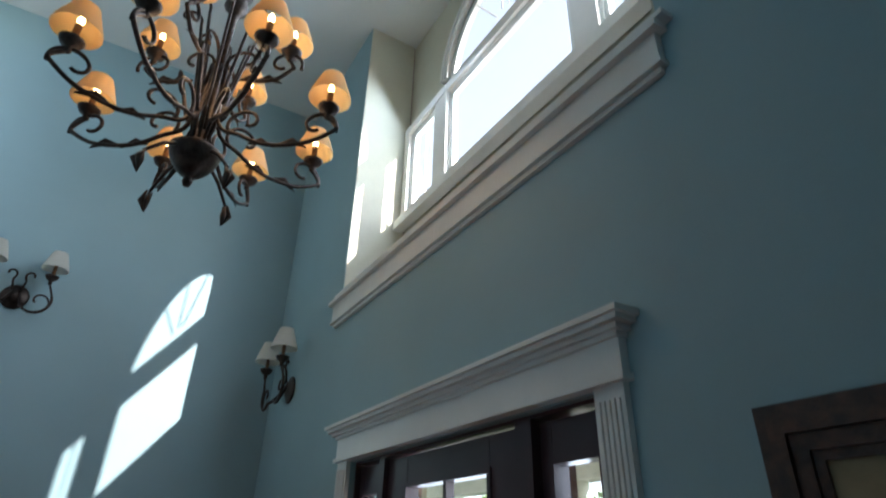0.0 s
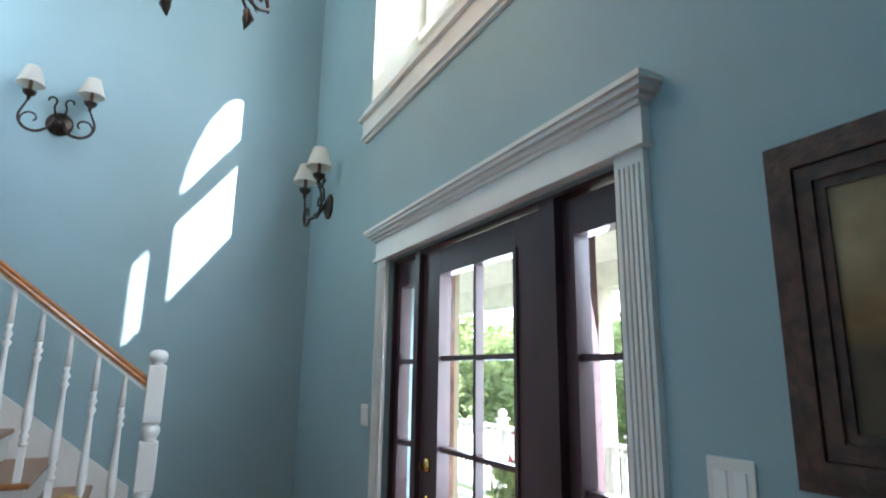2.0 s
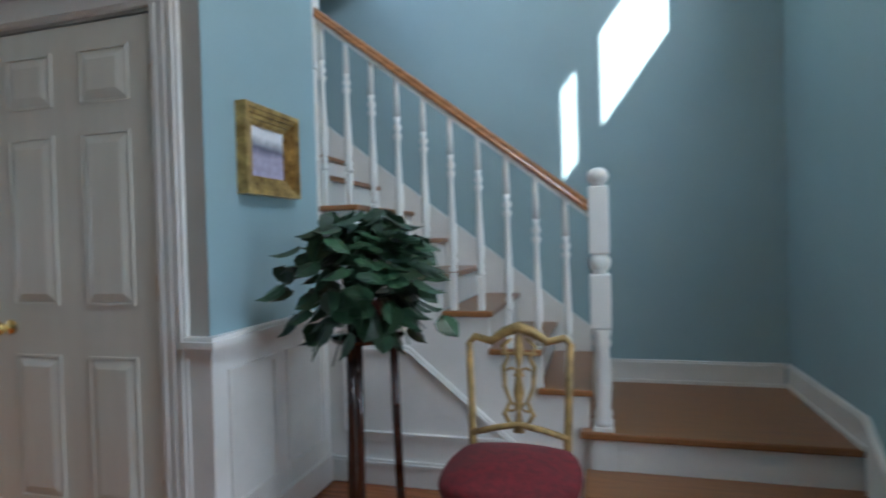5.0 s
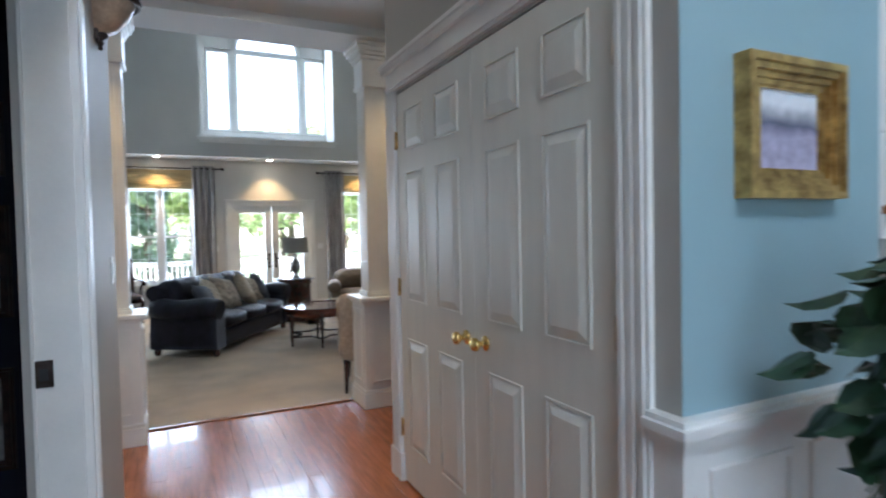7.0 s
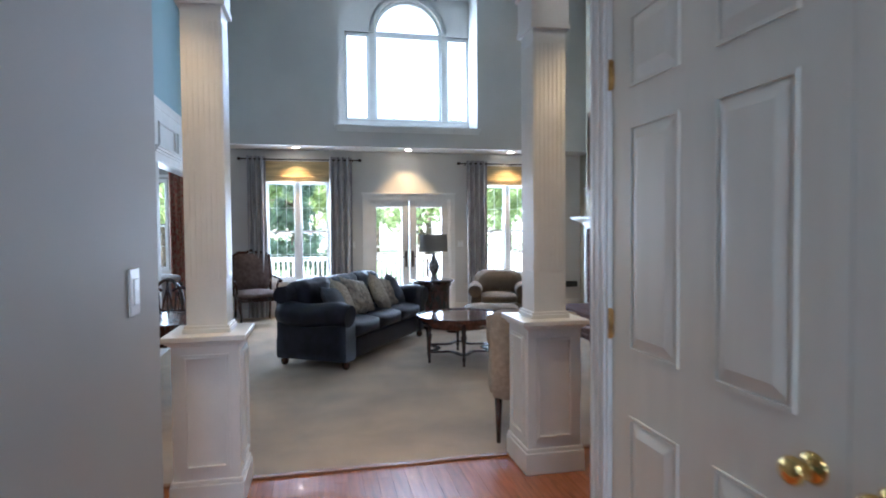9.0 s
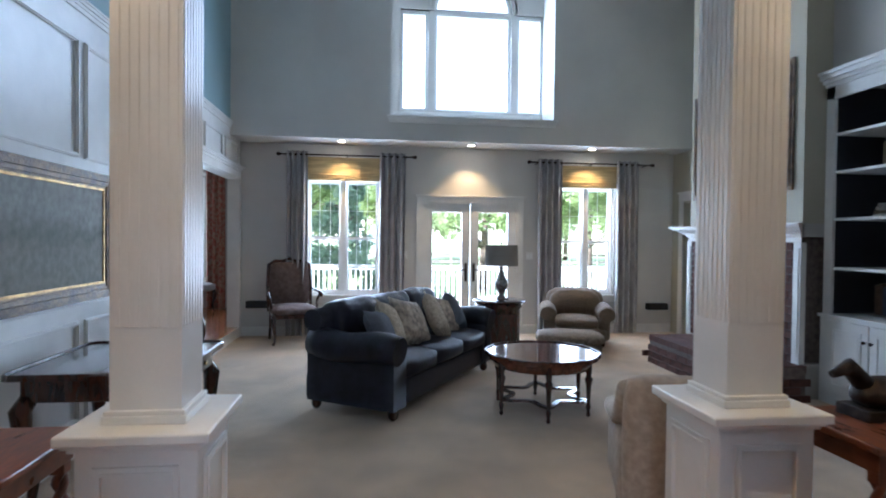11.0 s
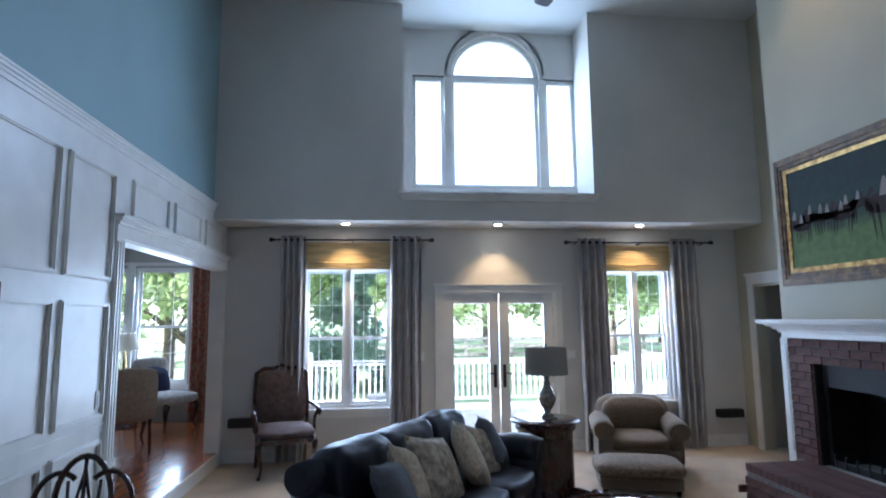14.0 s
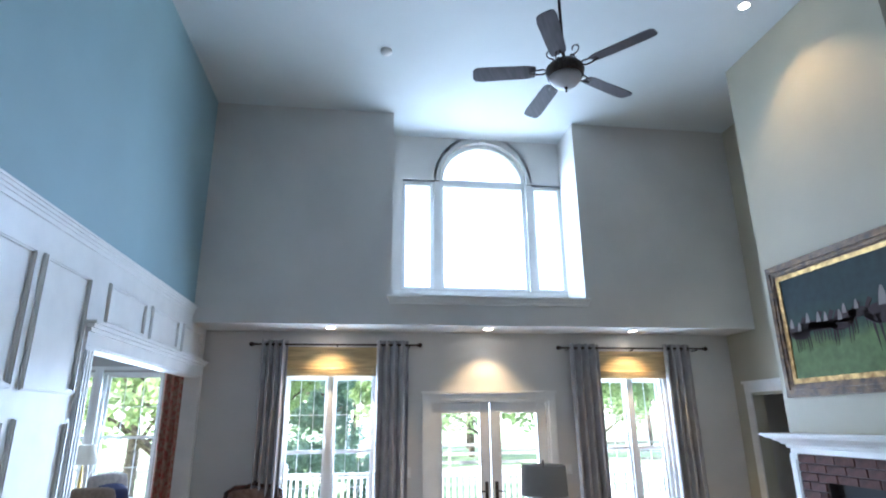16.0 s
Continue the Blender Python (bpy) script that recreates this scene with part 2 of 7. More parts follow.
def soft_box(bm, x0, y0, z0, x1, y1, z1, r=0.06, puff=0.02, cuts=6, m=None):
    """A padded block: rounded edges and swelling faces."""
    n, seen, faces = cuts + 1, {}, []

    def vert(i, j, k):
        if (i, j, k) not in seen:
            seen[i, j, k] = bm.verts.new((2 * i / n - 1, 2 * j / n - 1, 2 * k / n - 1))
        return seen[i, j, k]

    for i in range(n):
        for j in range(n):
            for e in (0, n):
                for q in (lambda a, b: (a, b, e), lambda a, b: (a, e, b), lambda a, b: (e, a, b)):
                    bm.faces.new([vert(*q(*c)) for c in ((i, j), (i + 1, j), (i + 1, j + 1), (i, j + 1))])
    verts = list(seen.values())
    h = Vector(((x1 - x0) / 2, (y1 - y0) / 2, (z1 - z0) / 2))
    c = Vector(((x0 + x1) / 2, (y0 + y1) / 2, (z0 + z1) / 2))
    r = min(r, h.x, h.y, h.z)
    for v in verts:
        u = v.co.copy()
        p = Vector((u.x * h.x, u.y * h.y, u.z * h.z))
        inner = Vector((max(-h.x + r, min(h.x - r, p.x)), max(-h.y + r, min(h.y - r, p.y)), max(-h.z + r, min(h.z - r, p.z))))
        d = p - inner
        if d.length > 1e-6:
            p = inner + d.normalized() * r
        w = (1 - u.x * u.x) * (1 - u.y * u.y) if abs(u.z) > 0.99 else (1 - u.y * u.y) * (1 - u.z * u.z) if abs(u.x) > 0.99 else (1 - u.x * u.x) * (1 - u.z * u.z)
        n = Vector((u.x if abs(u.x) > 0.99 else 0, u.y if abs(u.y) > 0.99 else 0, u.z if abs(u.z) > 0.99 else 0))
        p += n * puff * w
        q = c + p
        v.co = m @ q if m else q
    for v in verts:
        for f in v.link_faces:
            f.smooth = True
    return bm


def done(name, bm, mat):
    me = bpy.data.meshes.new(name)
    bmesh.ops.recalc_face_normals(bm, faces=bm.faces)
    bm.to_mesh(me)
    bm.free()
    for one in (mat if isinstance(mat, (list, tuple)) else [mat]):
        me.materials.append(one)
    return new(name, me)


def part(name, bm, mat, parent, label=""):
    ob = done(name, bm, mat)
    ob.parent = parent
    return tagged(ob, label)


def thing(name, label, category, m=None, group=""):
    ob = new(name)
    ob.empty_display_size = 0.1
    if m is not None:
        ob.matrix_world = m
    return tagged(ob, label, category, group)


def structure(name, bm, mat, label, category):
    return tagged(done(name, bm, mat), label, category, kind="structure")


def cells(bm, u0, u1, w0, w1, holes, put):
    us = sorted({u0, u1, *[h[0] for h in holes], *[h[1] for h in holes]})
    ws = sorted({w0, w1, *[h[2] for h in holes], *[h[3] for h in holes]})
    us, ws = [u for u in us if u0 <= u <= u1], [w for w in ws if w0 <= w <= w1]
    for a, b in zip(us, us[1:]):
        run = None
        for c, d in zip(ws, ws[1:]):
            solid = not any(h[0] < (a + b) / 2 < h[1] and h[2] < (c + d) / 2 < h[3] for h in holes)
            if solid:
                run = (run[0], d) if run else (c, d)
            if run and not solid:
                put(a, b, *run)
                run = None
        if run:
            put(a, b, *run)


def wall_x(name, x0, x1, y0, y1, z0, z1, mat, label, holes=(), bm=None):
    """A wall across x, with holes (y0, y1, z0, z1)."""
    bm = bm or bmesh.new()
    cells(bm, y0, y1, z0, z1, holes, lambda a, b, c, d: box(bm, x0, a, c, x1, b, d))
    return structure(name, bm, mat, label, "wall")


def wall_y(name, y0, y1, x0, x1, z0, z1, mat, label, holes=(), bm=None):
    bm = bm or bmesh.new()
    cells(bm, x0, x1, z0, z1, holes, lambda a, b, c, d: box(bm, a, y0, c, b, y1, d))
    return structure(name, bm, mat, label, "wall")


def arch_fill(bm, x0, x1, cy, z0, r, top, seg=20):
    """Fills the corners above a half-round head."""
    for s in (-1, 1):
        pts = [(x0, cy + s * r, z0)]
        for i in range(1, seg // 2 + 1):
            a = math.pi / 2 * i / (seg // 2)
            pts.append((x0, cy + s * r * math.cos(a), z0 + r * math.sin(a)))
        pts += [(x0, cy, top), (x0, cy + s * r, top)]
        prism(bm, pts, (x1 - x0, 0, 0))


# ---- structure: foyer, hall, living room ----
FZ, LZ, HZ = 5.58, 5.50, 3.02
XF, YS, YC, YH, XB = 1.83, 5.405, 3.545, 2.142, -0.65
XW = 2.26  # plane of the high front window
NICHE_Y = (1.53, 4.03)
ARCH_F = (2.78, 4.62, 0.60)
ARCH_L = (4.12, 4.86, 0.60)

bm = bmesh.new()
box(bm, -4.28, -1.2, -0.12, 2.13, 7.5, -0.012)
structure("floor_foyer", bm, PLANK, "glossy cherry-red hardwood floor", "floor")
bm = bmesh.new()
box(bm, -10.95, 0.58, -0.12, -4.28, 7.5, 0.006)
structure("floor_living", bm, CARPET, "plush beige wall-to-wall carpet", "carpet")
bm = bmesh.new()
box(bm, -13.1, -4.2, -0.12, -6.0, 0.733, 0.15)
structure("floor_side_room", bm, PLANK, "cherry-red hardwood floor of the side room", "floor")

DOOR = (1.93, 3.63, 0.0, 2.075)
NICHE = material("cream_niche_paint", (0.60, 0.58, 0.47), 0.6, vary=0.04, scale=2)
PINKB = material("pink_brick", (0.40, 0.24, 0.21), 0.85, vary=0.2, scale=12, bump=0.4, bump_scale=60)
wall_x("wall_front", XF, 2.05, -1.2, 5.6, 0, FZ, BLUE, "tall blue-grey painted front wall with a window niche", [DOOR, (*NICHE_Y, 3.10, FZ)])
wall_x("wall_front_brick", 2.05, XW - 0.02, -1.2, 5.6, 0, FZ, PINKB, "pinkish brick facing of the front wall", [DOOR, (*NICHE_Y, 3.10, FZ)])
LIGHTS_F = ((1.64, 2.02), (2.18, 3.38), (3.54, 3.92))
Z0_F, Z1_F = 3.79, 4.53
bm = bmesh.new()
arch_fill(bm, XW - 0.02, XW + 0.01, ARCH_F[0], ARCH_F[1], ARCH_F[2], FZ)
wall_x("wall_front_outer", XW - 0.02, XW + 0.01, -1.2, 5.6, 0, FZ, NICHE, "cream shell of the front wall round the arched window", [DOOR] + [(p, q, Z0_F, Z1_F) for p, q in LIGHTS_F] + [(ARCH_F[0] - ARCH_F[2], ARCH_F[0] + ARCH_F[2], ARCH_F[1], FZ)], bm)
wall_y("wall_stairs", YS, YS + 0.15, -4.3, 1.83, 0, FZ, BLUE, "tall blue-grey wall beside the stairs", [])
wall_x("wall_stair_side", XB - 0.12, XB, YC + 0.12, 4.425, 0, FZ, BLUE, "blue wall at the foot of the closet, by the stairs", [])
bm = bmesh.new()
box(bm, XB - 0.003, YC, 0, XB, YC + 0.12, HZ)
structure("wall_stair_side_end", bm, BLUE, "blue end of the hall wall by the stairs", "wall")
wall_y("wall_foyer_south", -1.35, -1.2, -0.6, 2.16, 0, FZ, BLUE, "plain blue foyer wall", [])
wall_x("wall_foyer_west", -0.60, -0.45, -1.35, YH, 0, FZ, BLUE, "plain blue foyer wall beside the hall", [])
wall_x("wall_foyer_bridge", XB - 0.12, XB, YH - 0.1, YC, HZ, FZ, BLUE, "blue wall above the hall opening", [])
wall_y("wall_closet", YC, YC + 0.12, -2.78, XB - 0.003, 0, HZ, GREIGE, "grey-beige hall wall round the double closet doors", [(-2.615, -0.866, 0, 2.195)])
wall_y("wall_hall", YH - 0.14, YH, -2.62, -0.45, 0, HZ, GREIGE, "grey-beige painted hall wall", [(-1.49, -0.62, 0, 2.10)])
bm = bmesh.new()
box(bm, -4.32, 0.583, HZ, XB - 0.12, 7.4, HZ + 0.2)
box(bm, -4.32, 0.735, 2.95, -3.88, 7.35, HZ)
structure("ceiling_hall", bm, CEIL, "low painted hall ceiling", "ceiling")
bm = bmesh.new()
box(bm, -0.6, -1.35, FZ, 2.28, 5.6, FZ + 0.15)
box(bm, -4.4, 4.55, FZ, -0.6, 5.6, FZ + 0.15)
structure("ceiling_foyer", bm, CEIL, "pale high foyer ceiling", "ceiling")
# closet inside and study
bm = bmesh.new()
box(bm, -2.78, 4.2, 0, -0.9, 4.3, HZ)
box(bm, -2.78, YC + 0.12, 0, -2.7, 4.2, HZ)
structure("wall_closet_back", bm, GREIGE, "closet walls behind the doors", "wall")
bm = bmesh.new()
box(bm, -2.62, -1.0, 0, -2.5, YH - 0.14, HZ)
box(bm, -2.62, -1.1, 0, -0.45, -1.0, HZ)
structure("wall_study", bm, material("deep_navy_wall_paint", (0.018, 0.022, 0.05), 0.6, vary=0.1, scale=2), "deep navy study walls", "wall")
bm = bmesh.new()
box(bm, -2.62, -1.0, HZ, -0.6, YH - 0.14, HZ + 0.1)
structure("ceiling_study", bm, CEIL, "study ceiling", "ceiling")

# living room shell
LW, RW, FD = (1.66, 2.75, 0.60, 2.31), (5.47, 6.37, 0.60, 2.28), (3.37, 4.84, 0.0, 2.0)
bm = bmesh.new()
arch_fill(bm, -10.95, -10.78, ARCH_L[0], ARCH_L[1], ARCH_L[2], 5.6)
wall_x("wall_back", -10.95, -10.78, 0.58, 7.5, 0, 5.6, GREIGE_GLARE, "tall grey-beige back wall with windows and glazed doors",
       [LW, RW, FD, (3.02, 5.22, 3.36, ARCH_L[1]), (ARCH_L[0] - ARCH_L[2], ARCH_L[0] + ARCH_L[2], ARCH_L[1] - 0.01, 5.6)], bm)
bm = bmesh.new()
box(bm, -10.78, 0.733, 2.81, -10.2, 2.868, LZ)
box(bm, -10.78, 5.20, 2.81, -10.2, 7.35, LZ)
box(bm, -10.78, 2.868, 2.81, -10.2, 5.20, 3.14)
structure("wall_back_upper", bm, GREIGE_GLARE, "upper back wall overhanging as a soffit, with a window niche", "wall")
OPEN = (-10.66, -8.0, 0, 2.26)
wall_y("wall_living_side", 0.583, 0.733, -10.78, -2.7, 0, 2.98, WHITE, "white wainscot wall with a wide opening", [OPEN])
wall_y("wall_living_side_upper", 0.583, 0.733, -10.78, -2.7, 2.98, 5.6, BLUE, "blue-grey upper wall above the wainscot", [])
wall_x("wall_living_near", -2.75, -2.62, 0.583, YH - 0.14, 0, HZ, GREIGE, "grey-beige cross wall", [])
wall_x("wall_living_near_upper", -4.32, -4.2, 0.583, 7.5, HZ + 0.2, 5.6, GREIGE, "upper wall above the hall", [])
wall_x("wall_living_near_right", -2.78, -2.66, YC + 0.12, 7.5, 0, HZ, GREIGE, "grey-beige cross wall behind the columns", [])
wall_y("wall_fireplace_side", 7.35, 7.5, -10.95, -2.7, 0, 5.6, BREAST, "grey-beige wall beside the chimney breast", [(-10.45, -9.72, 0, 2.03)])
bm = bmesh.new()
box(bm, -8.87, 6.53, 1.62, -7.03, 7.35, 5.5)
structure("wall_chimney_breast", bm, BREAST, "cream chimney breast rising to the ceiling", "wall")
wall_y("wall_above_bookcase", 6.80, 7.35, -7.03, -4.0, 2.98, 5.5, GREIGE, "wall above the built-in bookcase", [])
bm = bmesh.new()
box(bm, -10.95, 0.58, LZ, -4.2, 7.5, LZ + 0.15)
structure("ceiling_living", bm, CEIL, "pale high living room ceiling", "ceiling")
# side room shell
wall_x("wall_side_room", -13.1, -12.9, -4.2, 0.58, 0, 2.8, GREIGE, "side room window wall", [(-1.2, -0.36, 0.70, 2.5), (-2.15, -1.31, 0.70, 2.5)])
bm = bmesh.new()
box(bm, -13.1, -4.3, 0, -6.0, -4.2, 2.8)
box(bm, -6.1, -4.2, 0, -6.0, 0.58, 2.8)
box(bm, -13.1, 0.58, 0, -10.95, 0.68, 2.8)
structure("wall_side_room_rest", bm, GREIGE, "side room walls", "wall")
bm = bmesh.new()
box(bm, -13.1, -4.3, 2.8, -6.0, 0.583, 2.95)
structure("ceiling_side_room", bm, CEIL, "side room ceiling", "ceiling")

# ---- outside ----
GRASS = material("sunlit_lawn", (0.30, 0.38, 0.17), 0.9, vary=0.2, scale=0.5, bump=0.5, bump_scale=40)
bm = bmesh.new()
box(bm, -300, -300, -0.9, 300, 300, -0.62)
structure("ground", bm, GRASS, "sunlit green lawn", "lawn")


# ---- trim of the foyer ----
def frame_y(bm, y, x0, x1, z0, z1, w, d, bottom=True):
    """A flat frame on a wall across y; d: its depth along y."""
    box(bm, x0, y, z0, x0 + w, y + d, z1)
    box(bm, x1 - w, y, z0, x1, y + d, z1)
    box(bm, x0 + w, y, z1 - w, x1 - w, y + d, z1)
    if bottom:
        box(bm, x0 + w, y, z0, x1 - w, y + d, z0 + w)


def frame_x(bm, x, y0, y1, z0, z1, w, d, bottom=True):
    box(bm, x, y0, z0, x + d, y0 + w, z1)
    box(bm, x, y1 - w, z0, x + d, y1, z1)
    box(bm, x, y0 + w, z1 - w, x + d, y1 - w, z1)
    if bottom:
        box(bm, x, y0 + w, z0, x + d, y1 - w, z0 + w)


def moulding_y(bm, y, s, x0, x1, z0, z1, w=0.022, d=0.016):
    """A stepped picture moulding on a wall across y, proud to the side s."""
    for k, (ww, dd) in enumerate(((w, d), (w * 0.5, d * 1.6))):
        o = k * w * 0.25
        frame_y(bm, y, x0 + o, x1 - o, z0 + o, z1 - o, ww, s * dd)


def baseboard_x(name, x, s, y0, y1, z=0.0, h=0.14):
    bm = bmesh.new()
    box(bm, x, y0, z, x + s * 0.016, y1, z + h)
    box(bm, x, y0, z + h - 0.03, x + s * 0.024, y1, z + h - 0.012)
    box(bm, x, y0, z, x + s * 0.026, y1, z + 0.02)
    return structure(name, bm, WHITE, "white painted baseboard", "baseboard")


def baseboard_y(name, y, s, x0, x1, z=0.0, h=0.14):
    bm = bmesh.new()
    box(bm, x0, y, z, x1, y + s * 0.016, z + h)
    box(bm, x0, y, z + h - 0.03, x1, y + s * 0.024, z + h - 0.012)
    box(bm, x0, y, z, x1, y + s * 0.026, z + 0.02)
    return structure(name, bm, WHITE, "white painted baseboard", "baseboard")


baseboard_x("baseboard_front", XF, -1, -1.2, 1.80)
baseboard_x("baseboard_landing", XF, -1, 4.38, YS, 0.36)
bm = bmesh.new()
prism(bm, [(XF - 0.018, 4.38, 0.36), (XF - 0.018, 4.38, 0.50), (XF - 0.018, 4.06, 0.22), (XF - 0.018, 4.06, 0.0), (XF - 0.018, 4.38, 0.0)], (0.018, 0, 0))
prism(bm, [(XF - 0.026, 4.38, 0.468), (XF - 0.026, 4.38, 0.488), (XF - 0.026, 4.06, 0.208), (XF - 0.026, 4.06, 0.188)], (0.008, 0, 0))
structure("baseboard_landing_steps", bm, WHITE, "white raking skirt beside the lower steps", "baseboard")
baseboard_x("baseboard_front_left", XF, -1, 3.757, 4.06)
baseboard_y("baseboard_landing_side", YS, -1, 0.70, XF - 0.03, 0.36)
baseboard_y("baseboard_hall", YH, 1, -2.62, -1.62)

# front door casing: fluted legs, frieze and cornice
bm = bmesh.new()
for y0, y1 in ((1.825, 1.93), (3.63, 3.75)):
    box(bm, XF - 0.022, y0, 0, XF, y1, 2.085)
    w = (y1 - y0 - 0.018) / 5
    for k in range(5):
        yy = y0 + 0.012 + k * w
        box(bm, XF - 0.03, yy, 0.2, XF - 0.022, yy + w * 0.55, 2.04)
    box(bm, XF - 0.034, y0 - 0.006, 0, XF, y1 + 0.006, 0.18)
box(bm, XF - 0.03, 1.815, 2.085, XF, 3.762, 2.195)
box(bm, XF - 0.042, 1.805, 2.08, XF, 3.772, 2.10)
for k, (d, z0, z1) in enumerate(((0.042, 2.195, 2.21), (0.058, 2.21, 2.226), (0.078, 2.226, 2.243), (0.09, 2.243, 2.26))):
    box(bm, XF - d, 1.82 - d + 0.03, z0, XF, 3.757 + d - 0.03, z1)
structure("trim_front_door", bm, WHITE, "white front door casing with fluted legs and cornice", "door casing")

# front door with two sidelights
door = thing("door_front", "dark plum-brown front door with divided glass panes, closed", "front door")
door["kind"] = "structure"


def glazed_leaf(parent, x, y0, y1, z0, z1, stile, rail_b, rail_t, cols, rows, mat, thick=0.045):
    """A glazed leaf across x: frame, glazing bars, panes."""
    bm = bmesh.new()
    gy0, gy1, gz0, gz1 = y0 + stile, y1 - stile, z0 + rail_b, z1 - rail_t
    for a in ((y0, gy0, z0, z1), (gy1, y1, z0, z1), (gy0, gy1, z0, gz0), (gy0, gy1, gz1, z1)):
        box(bm, x, a[0], a[2], x + thick, a[1], a[3], 0.003)
    frame_x(bm, x - 0.008, gy0 - 0.012, gy1 + 0.012, gz0 - 0.012, gz1 + 0.012, 0.02, thick + 0.016)
    part("leaf_frame", bm, mat, parent)
    for i in range(1, cols):
        yy = gy0 + (gy1 - gy0) * i / cols
        bm = bmesh.new()
        box(bm, x + 0.004, yy - 0.011, gz0, x + thick - 0.004, yy + 0.011, gz1)
        part("glazing_bar", bm, mat, parent)
    for i in range(1, rows):
        zz = gz0 + (gz1 - gz0) * i / rows
        bm = bmesh.new()
        box(bm, x + 0.006, gy0, zz - 0.011, x + thick - 0.006, gy1, zz + 0.011)
        part("glazing_bar", bm, mat, parent)
    for i in range(cols):
        for j in range(rows):
            bm = bmesh.new()
            box(bm, x + thick / 2 - 0.002, gy0 + (gy1 - gy0) * i / cols + 0.003, gz0 + (gz1 - gz0) * j / rows + 0.003, x + thick / 2 + 0.002, gy0 + (gy1 - gy0) * (i + 1) / cols - 0.003, gz0 + (gz1 - gz0) * (j + 1) / rows - 0.003)
            p = part("pane", bm, GLASS, parent)
            p.visible_shadow = False


XD = 1.875
glazed_leaf(door, XD, 2.33, 3.285, 0.02, 2.05, 0.178, 0.755, 0.118, 2, 3, DOORDARK)
glazed_leaf(door, XD + 0.01, 1.94, 2.25, 0.02, 2.05, 0.055, 0.73, 0.12, 1, 3, DOORDARK)
glazed_leaf(door, XD + 0.01, 3.335, 3.62, 0.02, 2.05, 0.052, 0.73, 0.12, 1, 3, DOORDARK)
# Lighter, pinker copy of the door paint; sunlight on the posts is in its colour.
PLUM_LIT = material("sunlit_plum_paint", (0.25, 0.13, 0.13), 0.6, vary=0.12, scale=6, bump=0.1)
for y0, y1 in ((2.25, 2.33), (3.285, 3.335)):
    bm = bmesh.new()
    box(bm, XD - 0.025, y0, 0, XD + 0.055, y1, 2.06)
    part("mullion_post", bm, DOORDARK, door)
    bm = bmesh.new()
    box(bm, XD + 0.055, y0, 0, XD + 0.15, y1, 2.06)
    part("outer_post", bm, PLUM_LIT, door, "plum outer post with sunlight put into its lighter colour")
bm = bmesh.new()
frame_x(bm, XD - 0.015, 1.93, 3.63, 0, 2.075, 0.012, 0.1, False)
part("door_frame", bm, DOORDARK, door)
bm = bmesh.new()
lathe(bm, [(0.0, 0), (0.03, 0.0), (0.03, 0.008), (0.012, 0.014), (0.012, 0.045), (0.0, 0.045)], 16, m=pose(XD, 3.205, 0.93, 0, -90, 0))
tube(bm, [(XD - 0.04, 3.205, 0.93), (XD - 0.045, 3.17, 0.933), (XD - 0.042, 3.12, 0.928), (XD - 0.045, 3.09, 0.924)], [0.011, 0.01, 0.009, 0.007])
part("door_handle", bm, BRASS, door, "brass lever handle")
bm = bmesh.new()
lathe(bm, [(0.0, 0), (0.032, 0.0), (0.03, 0.012), (0.014, 0.018), (0.0, 0.02)], 16, m=pose(XD, 3.205, 1.08, 0, -90, 0))
box(bm, XD - 0.04, 3.20, 1.065, XD - 0.018, 3.21, 1.095, 0.002)
part("deadbolt", bm, BRASS, door, "brass deadbolt with thumb turn")
for z in (0.3, 1.05, 1.85):
    bm = bmesh.new()
    lathe(bm, [(0.0, 0), (0.008, 0.0), (0.008, 0.1), (0.0, 0.1)], 10, at=(XD - 0.008, 2.33, z))
    part("hinge", bm, IRON, door)


